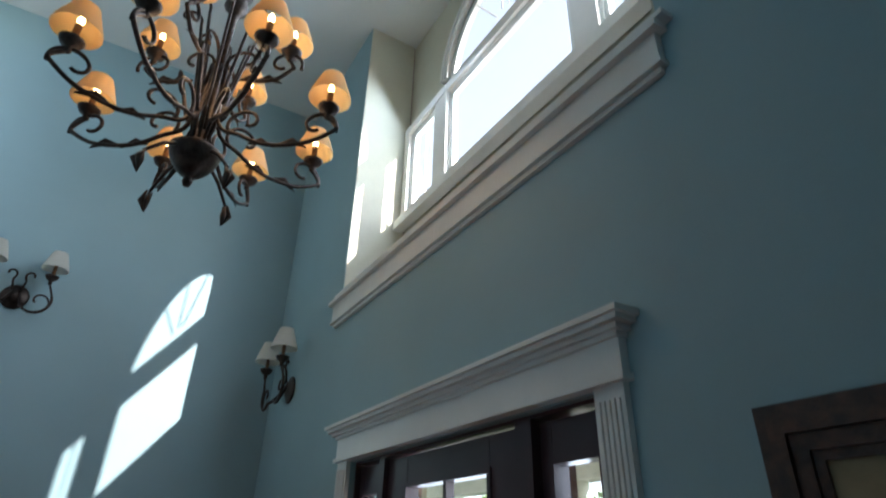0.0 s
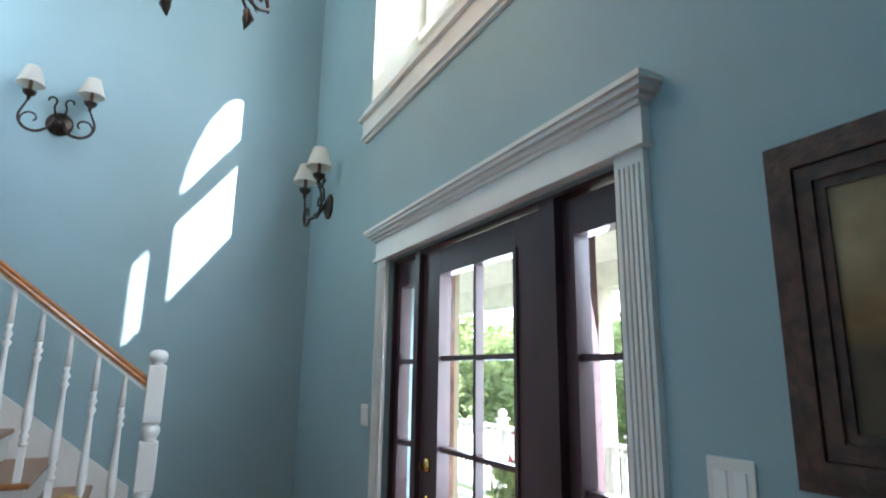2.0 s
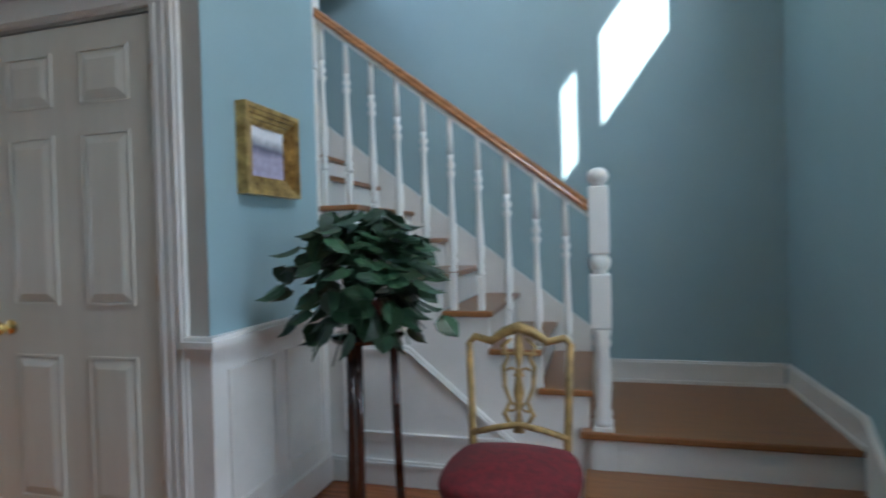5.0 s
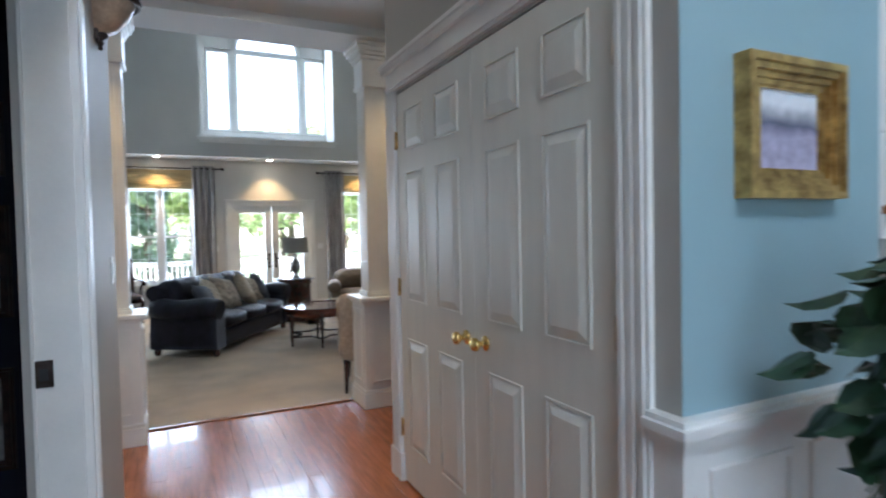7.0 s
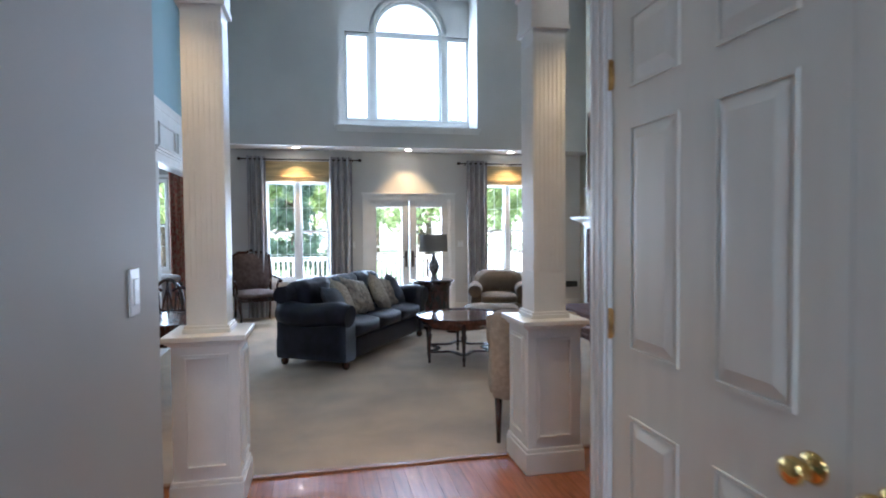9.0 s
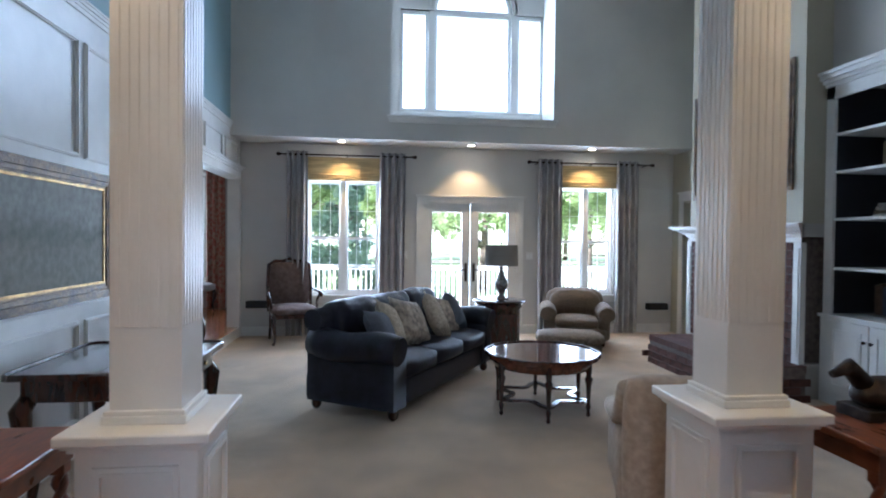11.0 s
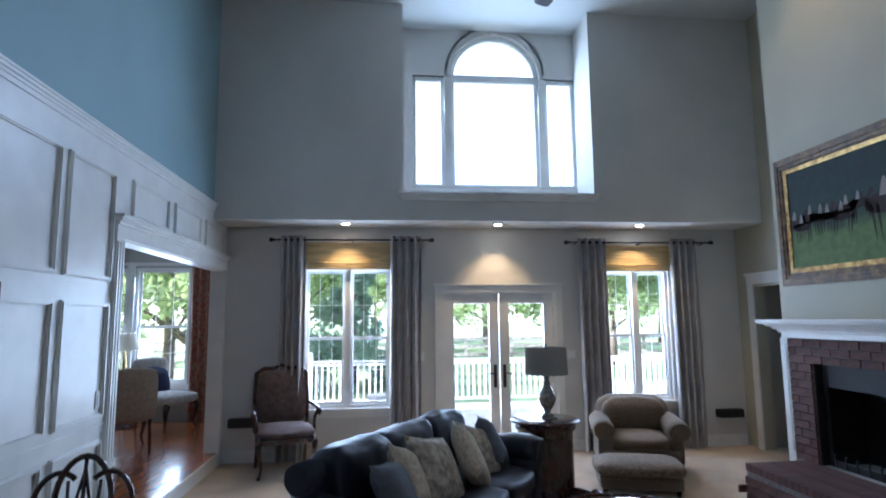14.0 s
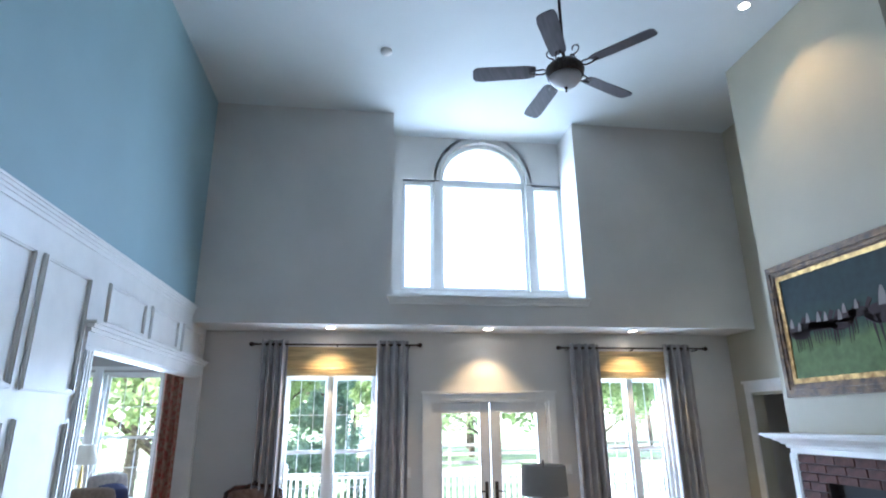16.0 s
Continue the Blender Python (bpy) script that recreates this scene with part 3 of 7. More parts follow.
# high front window in its niche
def high_window(name, x, s, y_edges, z0, z_spring, arch, label, q=1.0):
    """Three lights under a half-round head. s: the side of the room; arch: (centre, spring, radius)."""
    w = thing(name, label, "window")
    w["kind"] = "structure"
    for (a, b), n in zip(y_edges, (1, 0, 1)):
        bm = bmesh.new()
        frame_x(bm, x - 0.03 * q, a, b, z0, z_spring, 0.045, 0.06 * q)
        frame_x(bm, x - 0.04 * q, a - 0.0, b + 0.0, z0, z_spring, 0.022, 0.08 * q)
        part("window_frame", bm, MUNTIN, w)
        bm = bmesh.new()
        box(bm, x - 0.003, a + 0.04, z0 + 0.04, x + 0.003, b - 0.04, z_spring - 0.04)
        part("pane", bm, GLASS, w).visible_shadow = False
        if n:
            bm = bmesh.new()
            box(bm, x - 0.004, (a + b) / 2 - 0.004, z0, x + 0.004, (a + b) / 2 + 0.004, z_spring)
            part("grille", bm, MUNTIN, w)
    cy, zs, r = arch
    bm = bmesh.new()
    n = 28
    for k in range(n):
        a0, a1 = math.pi * k / n, math.pi * (k + 1) / n
        ring = [(x - 0.03 * q, cy + rr * math.cos(a), zs + rr * math.sin(a)) for rr, a in ((r, a0), (r, a1), (r - 0.05, a1), (r - 0.05, a0))]
        prism(bm, ring, (0.06 * q, 0, 0))
    box(bm, x - 0.03 * q, cy - r, zs - 0.02, x + 0.03 * q, cy + r, zs + 0.045)
    part("arched_frame", bm, MUNTIN, w)
    bm = bmesh.new()
    prism(bm, [(x - 0.003, cy + (r - 0.04) * math.cos(math.pi * k / n), zs + 0.03 + (r - 0.07) * math.sin(math.pi * k / n)) for k in range(n + 1)], (0.006, 0, 0))
    part("arched_pane", bm, GLASS, w).visible_shadow = False
    bm = bmesh.new()
    for a in (60, 120, 90):
        c, sn = math.cos(radians(a)), math.sin(radians(a))
        tube(bm, [(x, cy + 0.2 * r * c, zs + 0.03 + 0.2 * r * sn), (x, cy + (r - 0.04) * c, zs + (r - 0.04) * sn)], 0.006, 6)
    part("arched_grille", bm, MUNTIN, w)
    # casing with a round head on the room's side
    bm = bmesh.new()
    xr, cd = x + s * 0.045 * q, 0.02 * q
    lo, hi = y_edges[0][0] - 0.07, y_edges[2][1] + 0.07
    for a, b in ((lo, y_edges[0][0]), (y_edges[0][1], y_edges[1][0]), (y_edges[1][1], y_edges[2][0]), (y_edges[2][1], hi)):
        box(bm, x + s * cd, a, z0 - 0.02, xr + s * 0.035 * q, b, z_spring)
    for a, b in ((lo, cy - r - 0.01), (cy + r + 0.01, hi)):
        box(bm, x + s * cd, a, z_spring, xr + s * 0.04 * q, b, z_spring + 0.07)
    if zs - z_spring > 0.05:
        box(bm, x + s * cd, cy - r - 0.01, z_spring, xr + s * 0.035 * q, cy + r + 0.01, zs - 0.02)
    box(bm, x + s * cd, lo - 0.03, z0 - 0.09, xr + s * 0.06, hi + 0.03, z0 - 0.02)
    for k in range(n):
        a0, a1 = math.pi * k / n, math.pi * (k + 1) / n
        ring = [(x + s * cd, cy + rr * math.cos(a), zs + 0.04 + rr * math.sin(a)) for rr, a in ((r + 0.07, a0), (r + 0.07, a1), (r, a1), (r, a0))]
        prism(bm, ring, (s * 0.06 * q, 0, 0))
        ring = [(x + s * cd, cy + rr * math.cos(a), zs + 0.04 + rr * math.sin(a)) for rr, a in ((r + 0.075, a0), (r + 0.075, a1), (r + 0.045, a1), (r + 0.045, a0))]
        prism(bm, ring, (s * 0.08 * q, 0, 0))
    prism(bm, [(x + s * cd, cy - 0.04, zs + r), (x + s * cd, cy + 0.04, zs + r), (x + s * cd, cy + 0.055, zs + r + 0.13), (x + s * cd, cy - 0.055, zs + r + 0.13)], (s * 0.1, 0, 0))
    part("casing", bm, WHITE, w, "white casing with a round head and keystone")
    return w


high_window("window_front", XW - 0.03, -1, LIGHTS_F, Z0_F, Z1_F, ARCH_F, "white three-light front window with arched head", 0.6)
bm = bmesh.new()
box(bm, XF - 0.05, NICHE_Y[0] - 0.05, 3.085, XW - 0.03, NICHE_Y[1] - 0.002, 3.105)
for d, z0, z1 in ((0.055, 3.06, 3.085), (0.03, 2.95, 3.06), (0.038, 2.935, 2.95), (0.02, 2.915, 2.935)):
    box(bm, XF - d, NICHE_Y[0] + 0.03 - d, z0, XF, NICHE_Y[1] + 0.03 + d, z1)
structure("trim_niche_sill", bm, WHITE, "white moulded sill under the front window niche", "window sill")
bm = bmesh.new()
box(bm, XF + 0.004, NICHE_Y[1] - 0.008, 3.106, XW - 0.03, NICHE_Y[1] - 0.001, FZ)
box(bm, XF + 0.004, NICHE_Y[0] + 0.001, 3.106, XW - 0.03, NICHE_Y[0] + 0.008, FZ)
box(bm, XW - 0.03, NICHE_Y[0] + 0.009, 3.106, XW - 0.021, NICHE_Y[1] - 0.009, Z0_F - 0.10)
structure("trim_niche_lining", bm, NICHE, "cream painted niche lining", "niche lining")
# wainscot on the front wall beside the door
bm = bmesh.new()
box(bm, XF - 0.010, -1.19, 0.14, XF, 1.825, 0.96)
for d, z0, z1 in ((0.018, 0.945, 0.965), (0.03, 0.965, 0.985), (0.042, 0.985, 1.01), (0.026, 1.01, 1.025)):
    box(bm, XF - d, -1.19, z0, XF, 1.825, z1)
for y0, y1 in ((-1.05, -0.15), (-0.05, 0.85), (0.95, 1.72)):
    frame_x(bm, XF - 0.010, y0, y1, 0.22, 0.88, 0.022, -0.012)
structure("trim_wainscot_front", bm, WHITE, "white wainscot with chair rail on the front wall", "wainscot")


# ---- stairs ----
stairs = thing("staircase", "white staircase with oak treads and turned white balusters", "staircase")
stairs["kind"] = "structure"
YN = 4.467
RISE, RUN, X0 = 0.185, 0.235, 0.72
STEPS = 12
bm = bmesh.new()
box(bm, 0.72, 4.43, 0, XF, YS, 0.325)
box(bm, 0.72, 4.15, 0, XF, 4.43, 0.145)
part("landing_base", bm, WHITE, stairs)
bm = bmesh.new()
box(bm, 0.68, 4.40, 0.325, XF, YS, 0.36, 0.008)
part("landing_floor", bm, OAK, stairs, "oak landing boards")
bm = bmesh.new()
box(bm, 0.70, 4.12, 0.145, XF, 4.432, 0.18, 0.008)
part("lower_tread", bm, OAK, stairs)
for i in range(STEPS):
    x1, z = X0 - i * RUN, 0.36 + (i + 1) * RISE
    bm = bmesh.new()
    box(bm, x1 - 0.02, YN + 0.052, z - RISE + 0.002, x1 + 0.002, YS - 0.024, z - 0.031)
    part("riser", bm, WHITE, stairs)
    bm = bmesh.new()
    box(bm, x1 - RUN - 0.0, YN - 0.035, z - 0.03, x1 + 0.025, YS - 0.02, z, 0.007)
    part("tread", bm, OAK, stairs)
# cut stringer with wall panel below
bm = bmesh.new()
pts = [(X0, YN, 0.0)]
for i in range(STEPS):
    x1, z = X0 - i * RUN, 0.36 + (i + 1) * RISE - 0.03
    pts += [(x1, YN, z), (x1 - RUN, YN, z)]
    if x1 - RUN < XB - 0.6:
        break
pts.append((pts[-1][0], YN, 0.0))
prism(bm, pts, (0, 0.05, 0))
part("stringer_panel", bm, WHITE, stairs, "white panelled stair side")
bm = bmesh.new()
for off, w in ((0.0, 0.022), (0.012, 0.010)):
    d = 0.016 if w > 0.02 else 0.024
    a, b, c = Vector((XB + 0.10 + off, YN, 0.26 + off)), Vector((XB + 0.10 + off, YN, 0.72 - off)), Vector((0.36 - 2 * off, YN, 0.26 + off))
    top = Vector((-0.18, YN, 0.72 - off))
    for p, q in ((a, b), (b, top), (top, c), (c, a)):
        t = (q - p).normalized()
        nrm = Vector((-t.z, 0, t.x)) * w / 2
        prism(bm, [p + nrm, q + nrm, q - nrm, p - nrm], (0, -d, 0))
box(bm, XB, YN - 0.018, 0, 0.70, YN, 0.13)
box(bm, XB, YN - 0.026, 0.10, 0.70, YN, 0.118)
part("panel_moulding", bm, WHITE, stairs)
# skirt along the wall
bm = bmesh.new()
prism(bm, [(0.72, YS - 0.022, 0.36), (0.72, YS - 0.022, 0.70), (X0 - STEPS * RUN, YS - 0.022, 0.70 + STEPS * RISE), (X0 - STEPS * RUN, YS - 0.022, 0.36 + STEPS * RISE - 0.1)], (0, 0.02, 0))
part("wall_skirt", bm, WHITE, stairs)


NEWEL = (0.785, YN)
bm = bmesh.new()
box(bm, -0.048, -0.048, 0.0, 0.048, 0.048, 0.28, 0.004)
lathe(bm, [(0.046, 0.28), (0.05, 0.30), (0.04, 0.315), (0.046, 0.335), (0.036, 0.36), (0.043, 0.45), (0.044, 0.52), (0.034, 0.64), (0.046, 0.665), (0.036, 0.69), (0.048, 0.72), (0.04, 0.735)], 18)
box(bm, -0.048, -0.048, 0.735, 0.048, 0.048, 0.99, 0.006)
lathe(bm, [(0.04, 0.99), (0.032, 1.0), (0.045, 1.02), (0.052, 1.045), (0.045, 1.07), (0.03, 1.085)], 18)
box(bm, -0.046, -0.046, 1.085, 0.046, 0.046, 1.40, 0.006)
lathe(bm, [(0.04, 1.40), (0.03, 1.41), (0.046, 1.425), (0.05, 1.445), (0.045, 1.47), (0.025, 1.485), (0.0, 1.487)], 18)
for v in bm.verts:
    v.co += Vector((NEWEL[0], NEWEL[1], 0.10))
part("newel_post", bm, WHITE, stairs)
BAL = [(0.016, 0.0), (0.016, 0.20), (0.017, 0.205), (0.025, 0.215), (0.012, 0.23), (0.024, 0.245), (0.012, 0.262), (0.021, 0.28), (0.024, 0.33), (0.0165, 0.46), (0.0125, 0.555), (0.0245, 0.575), (0.0115, 0.59), (0.0245, 0.607), (0.012, 0.625), (0.018, 0.645), (0.015, 0.7)]


def rail_z(x):
    return 1.415 + (0.72 - x) * RISE / RUN


xb = 0.632
k = 0
while xb > -2.2:
    i = int((X0 - xb) / RUN)
    zt = 0.36 + (i + 1) * RISE
    zr = rail_z(xb) - 0.02
    L = zr - zt
    bm = bmesh.new()
    box(bm, xb - 0.016, YN - 0.016, zt, xb + 0.016, YN + 0.016, zt + 0.19 * L, 0.002)
    lathe(bm, [(r * 0.95, zt + 0.19 * L + (z - 0.2) / 0.445 * 0.60 * L) for r, z in BAL[2:16]], 12, at=(xb, YN, 0))
    lathe(bm, [(0.017, zt + 0.79 * L), (0.014, zt + 0.9 * L), (0.0115, zr + 0.012)], 12, at=(xb, YN, 0))
    part("baluster", bm, WHITE, stairs)
    xb -= 0.1392
bm = bmesh.new()
pr = [(-0.03, 0.0), (0.03, 0.0), (0.034, 0.018), (0.028, 0.03), (0.03, 0.045), (0.018, 0.058), (-0.018, 0.058), (-0.03, 0.045), (-0.028, 0.03), (-0.034, 0.018)]
xa, xe = NEWEL[0] - 0.04, -2.3
prism(bm, [(xa, YN + a, rail_z(xa) - 0.02 + b) for a, b in pr], (xe - xa, 0, rail_z(xe) - rail_z(xa)))
part("handrail", bm, RAILW, stairs, "stained oak handrail")
bm = bmesh.new()
prism(bm, [(xa, YN + a, rail_z(xa) - 0.045 + b) for a, b in ((-0.022, 0), (0.022, 0), (0.022, 0.024), (-0.022, 0.024))], (xe - xa, 0, rail_z(xe) - rail_z(xa)))
part("rail_fillet", bm, WHITE, stairs)
# half newel where the rail meets the wall
bm = bmesh.new()
box(bm, XB - 0.07, YN - 0.04, 1.36, XB + 0.005, YN + 0.04, 1.70, 0.004)
lathe(bm, [(0.036, 1.70), (0.042, 1.72), (0.03, 1.74), (0.042, 1.77), (0.03, 1.80), (0.042, 1.82), (0.034, 1.86), (0.036, 2.0), (0.030, 2.15), (0.042, 2.18), (0.034, 2.2)], 16, at=(XB - 0.032, YN, 0))
box(bm, XB - 0.07, YN - 0.038, 2.2, XB + 0.005, YN + 0.038, 2.75, 0.004)
part("upper_newel_post", bm, WHITE, stairs)

# wainscot and chair rail on the closet corner
bm = bmesh.new()
box(bm, XB, YC - 0.0, 0.0, XB + 0.012, YN, 0.90)
box(bm, -0.742, YC - 0.012, 0.0, XB + 0.012, YC, 0.90)
for d, z0, z1 in ((0.03, 0.865, 0.885), (0.042, 0.885, 0.91), (0.026, 0.91, 0.925), (0.018, 0.845, 0.865)):
    box(bm, XB, YC, z0, XB + 0.012 + d, YN, z1)
    box(bm, -0.742, YC - 0.012 - d, z0, XB + 0.012 + d, YC - 0.0, z1)
frame_x(bm, XB + 0.012, YC + 0.08, YC + 0.42, 0.22, 0.78, 0.022, 0.012)
frame_x(bm, XB + 0.012, YC + 0.50, YN - 0.06, 0.22, 0.78, 0.022, 0.012)
box(bm, XB, YC - 0.02, 0, XB + 0.032, YN, 0.14)
box(bm, -0.742, YC - 0.032, 0, XB + 0.032, YC - 0.012, 0.14)
structure("trim_wainscot_foyer", bm, WHITE, "white wainscot with chair rail round the corner", "wainscot")


# ---- closet doors ----
def panel_door(name, x0, x1, y, z1, hinge_x, label, knob_x):
    d = thing(name, label, "closet door")
    d["kind"] = "structure"
    bm = bmesh.new()
    box(bm, x0, y, 0.012, x1, y + 0.035, z1, 0.002)
    part("slab", bm, DOORW, d)
    w = x1 - x0
    st, mid = 0.122, 0.153
    pw = (w - 2 * st - mid) / 2
    for a in (x0 + st, x0 + st + pw + mid):
        for b, t in ((0.23, 0.83), (1.045, 1.74), (1.865, 2.078)):
            bm = bmesh.new()
            frame_y(bm, y + 0.002, a - 0.004, a + pw + 0.004, b - 0.004, t + 0.004, 0.010, -0.009)
            # sunk border and raised field
            o, q = 0.010, 0.045
            v = [(a + o, y - 0.001, b + o), (a + pw - o, y - 0.001, b + o), (a + pw - o, y - 0.001, t - o), (a + o, y - 0.001, t - o)]
            u = [(a + q, y - 0.013, b + q), (a + pw - q, y - 0.013, b + q), (a + pw - q, y - 0.013, t - q), (a + q, y - 0.013, t - q)]
            vv, uu = [bm.verts.new(p) for p in v], [bm.verts.new(p) for p in u]
            for i in range(4):
                bm.faces.new((vv[i], vv[(i + 1) % 4], uu[(i + 1) % 4], uu[i]))
            bm.faces.new(uu)
            part("raised_panel", bm, DOORW, d)
    for z in (0.31, 1.11, 1.93):
        bm = bmesh.new()
        box(bm, hinge_x - 0.012, y - 0.004, z - 0.045, hinge_x + 0.012, y + 0.004, z + 0.045)
        lathe(bm, [(0.0, -0.05), (0.007, -0.05), (0.007, 0.05), (0.0, 0.05)], 10, at=(hinge_x, y - 0.007, z))
        part("hinge", bm, GILT, d, "worn brass hinge")
    bm = bmesh.new()
    lathe(bm, [(0.0, 0.0), (0.032, 0.0), (0.033, 0.005), (0.026, 0.010), (0.012, 0.014), (0.011, 0.03), (0.02, 0.036), (0.028, 0.046), (0.029, 0.056), (0.022, 0.066), (0.0, 0.070)], 20, m=pose(knob_x, y, 0.948, 90, 0, 0))
    part("knob", bm, BRASS, d, "polished brass round knob")
    return d


panel_door("door_closet", -1.739, -0.868, YC - 0.005, 2.185, -0.868, "white six-panel closet door with brass knob, closed", -1.648)
panel_door("door_closet", -2.612, -1.742, YC - 0.005, 2.185, -2.612, "white six-panel closet door with brass knob, closed", -1.815)
bm = bmesh.new()
for x0, x1 in ((-0.866, -0.742), (-2.735, -2.615)):
    box(bm, x0, YC - 0.02, 0, x1, YC, 2.21)
    for o in (0.012, 0.052, 0.09):
        box(bm, x0 + o, YC - 0.028, 0, x0 + o + 0.018, YC - 0.02, 2.21)
box(bm, -2.735, YC - 0.02, 2.21, -0.742, YC, 2.32)
box(bm, -2.735, YC - 0.03, 2.225, -0.742, YC - 0.02, 2.245)
box(bm, -2.75, YC - 0.045, 2.32, -0.727, YC, 2.35)
box(bm, -2.76, YC - 0.06, 2.35, -0.717, YC, 2.37)
box(bm, -2.755, YC - 0.03, 0, -2.60, YC, 0.16)
structure("trim_closet", bm, WHITE, "white closet door casing with cap", "door casing")

# study doorway
bm = bmesh.new()
box(bm, -1.49, YH - 0.115, 0, -1.474, YH, 2.10)
box(bm, -1.474, YH - 0.115, 0, -1.462, YH - 0.108, 2.10)
box(bm, -1.61, YH, 0, -1.486, YH + 0.02, 2.10)
for o in (0.012, 0.032, 0.052, 0.072):
    box(bm, -1.60 + o, YH + 0.02, 0, -1.59 + o, YH + 0.027, 2.10)
box(bm, -1.61, YH, 2.10, -0.5, YH + 0.022, 2.22)
structure("trim_study_door", bm, WHITE, "white casing of the study doorway", "door casing")
plate = thing("strike_plate", "dark bronze strike plate on the doorway jamb", "strike plate")
bm = bmesh.new()
box(bm, -1.474, YH - 0.108, 1.01, -1.470, YH - 0.066, 1.085, 0.001)
part("plate", bm, IRON, plate)
bm = bmesh.new()
box(bm, -1.4705, YH - 0.098, 1.03, -1.469, YH - 0.078, 1.062)
part("latch_hole", bm, SOOT, plate)

# ---- pictures ----
def canvas_material(name, sky_c, mid_c, low_c, scale=5.0, level=0.5, spots=None):
    """A painted canvas: bands by height, broken up by brush strokes."""
    m = bpy.data.materials.new(name)
    m.use_nodes = True
    n, l = m.node_tree.nodes, m.node_tree.links
    b = n["Principled BSDF"]
    b.inputs["Roughness"].default_value = 0.75
    co, sep, ns, mul, add = n.new("ShaderNodeTexCoord"), n.new("ShaderNodeSeparateXYZ"), n.new("ShaderNodeTexNoise"), n.new("ShaderNodeMath"), n.new("ShaderNodeMath")
    ns.inputs["Scale"].default_value, ns.inputs["Detail"].default_value = scale, 8
    mul.operation, mul.inputs[1].default_value, add.operation = "MULTIPLY_ADD", 0.34, "ADD"
    mul.inputs[2].default_value = -0.17
    l.new(co.outputs["Generated"], sep.inputs[0])
    l.new(co.outputs["Object"], ns.inputs["Vector"])
    l.new(ns.outputs[0], mul.inputs[0])
    l.new(mul.outputs[0], add.inputs[0])
    l.new(sep.outputs["Z"], add.inputs[1])
    r = n.new("ShaderNodeValToRGB")
    e = r.color_ramp.elements
    e[0].position, e[1].position = max(0.0, level - 0.12), min(1.0, level + 0.22)
    e[0].color, e[1].color = (*low_c, 1), (*sky_c, 1)
    mid = e.new(level)
    mid.color = (*mid_c, 1)
    l.new(add.outputs[0], r.inputs[0])
    n2 = n.new("ShaderNodeTexNoise")
    n2.inputs["Scale"].default_value, n2.inputs["Detail"].default_value = scale * 5, 6
    l.new(co.outputs["Object"], n2.inputs["Vector"])
    mx = n.new("ShaderNodeMixRGB")
    mx.blend_type, mx.inputs[0].default_value = "OVERLAY", 0.5
    l.new(r.outputs[0], mx.inputs[1])
    l.new(n2.outputs[0], mx.inputs[2])
    l.new(mx.outputs[0], b.inputs["Base Color"])
    return m


def framed(name, m, w, h, mat_frame, mat_canvas, fw, label, steps=None, liner=None, liner_w=0.018):
    """A framed picture, hung flat on a wall: x to its right, z up, the wall behind at y = 0, facing -y."""
    t = thing(name, label, "picture", m)
    steps = steps or ((0.0, 0.022), (0.25, 0.034), (0.55, 0.026), (0.8, 0.018))
    for side in range(4):
        bm = bmesh.new()
        for a, d in steps:
            b = min(1.0, a + 0.28)
            o, i = a * fw, b * fw
            W, H = w / 2, h / 2
            ring = {0: [(-W + o, -H + o), (W - o, -H + o), (W - i, -H + i), (-W + i, -H + i)],
                    1: [(W - o, -H + o), (W - o, H - o), (W - i, H - i), (W - i, -H + i)],
                    2: [(W - o, H - o), (-W + o, H - o), (-W + i, H - i), (W - i, H - i)],
                    3: [(-W + o, H - o), (-W + o, -H + o), (-W + i, -H + i), (-W + i, H - i)]}[side]
            prism(bm, [(p, 0, q) for p, q in ring], (0, -d, 0))
        part("frame_side", bm, mat_frame, t)
    bm = bmesh.new()
    box(bm, -w / 2 + fw * 0.9, -0.010, -h / 2 + fw * 0.9, w / 2 - fw * 0.9, -0.002, h / 2 - fw * 0.9)
    part("canvas", bm, mat_canvas, t)
    if liner:
        bm = bmesh.new()
        frame_y(bm, -0.018, -w / 2 + fw * 0.95, w / 2 - fw * 0.95, -h / 2 + fw * 0.95, h / 2 - fw * 0.95, liner_w, 0.010)
        part("liner", bm, liner, t)
    return t


FRAMEDK = material("dark_carved_wood_frame", (0.07, 0.03, 0.02), 0.4, vary=0.3, scale=25, bump=0.4, bump_scale=60)
framed("gilt_framed_picture", pose(XB + 0.001, 3.955, 1.678, 0, 0, 90), 0.425, 0.385, GILT, canvas_material("lavender_field_painting", (0.75, 0.75, 0.78), (0.12, 0.12, 0.17), (0.40, 0.36, 0.48), 6, 0.55), 0.075, "small gilt-framed landscape painting on the blue wall", steps=((0.0, 0.05), (0.25, 0.042), (0.5, 0.03), (0.75, 0.022)), liner=GILT, liner_w=0.012)
framed("dark_framed_picture", pose(XF - 0.001, 1.505 - 0.5, 1.617, 0, 0, -90), 1.0, 0.67, FRAMEDK, canvas_material("brown_landscape_painting", (0.28, 0.22, 0.13), (0.20, 0.12, 0.05), (0.08, 0.06, 0.04), 3, 0.45), 0.11, "large dark wood framed landscape painting")


# ---- switch plates ----
def switch_plate(name, m, gangs, label):
    t = thing(name, label, "light switch", m)
    w = 0.045 * gangs + 0.025
    bm = bmesh.new()
    box(bm, -w / 2, -0.006, -0.058, w / 2, 0, 0.058, 0.003)
    part("plate", bm, WHITE, t)
    for g in range(gangs):
        x = (g - (gangs - 1) / 2) * 0.046
        bm = bmesh.new()
        box(bm, x - 0.016, -0.010, -0.032, x + 0.016, -0.004, 0.032, 0.002)
        part("rocker", bm, MUNTIN, t)
    return t


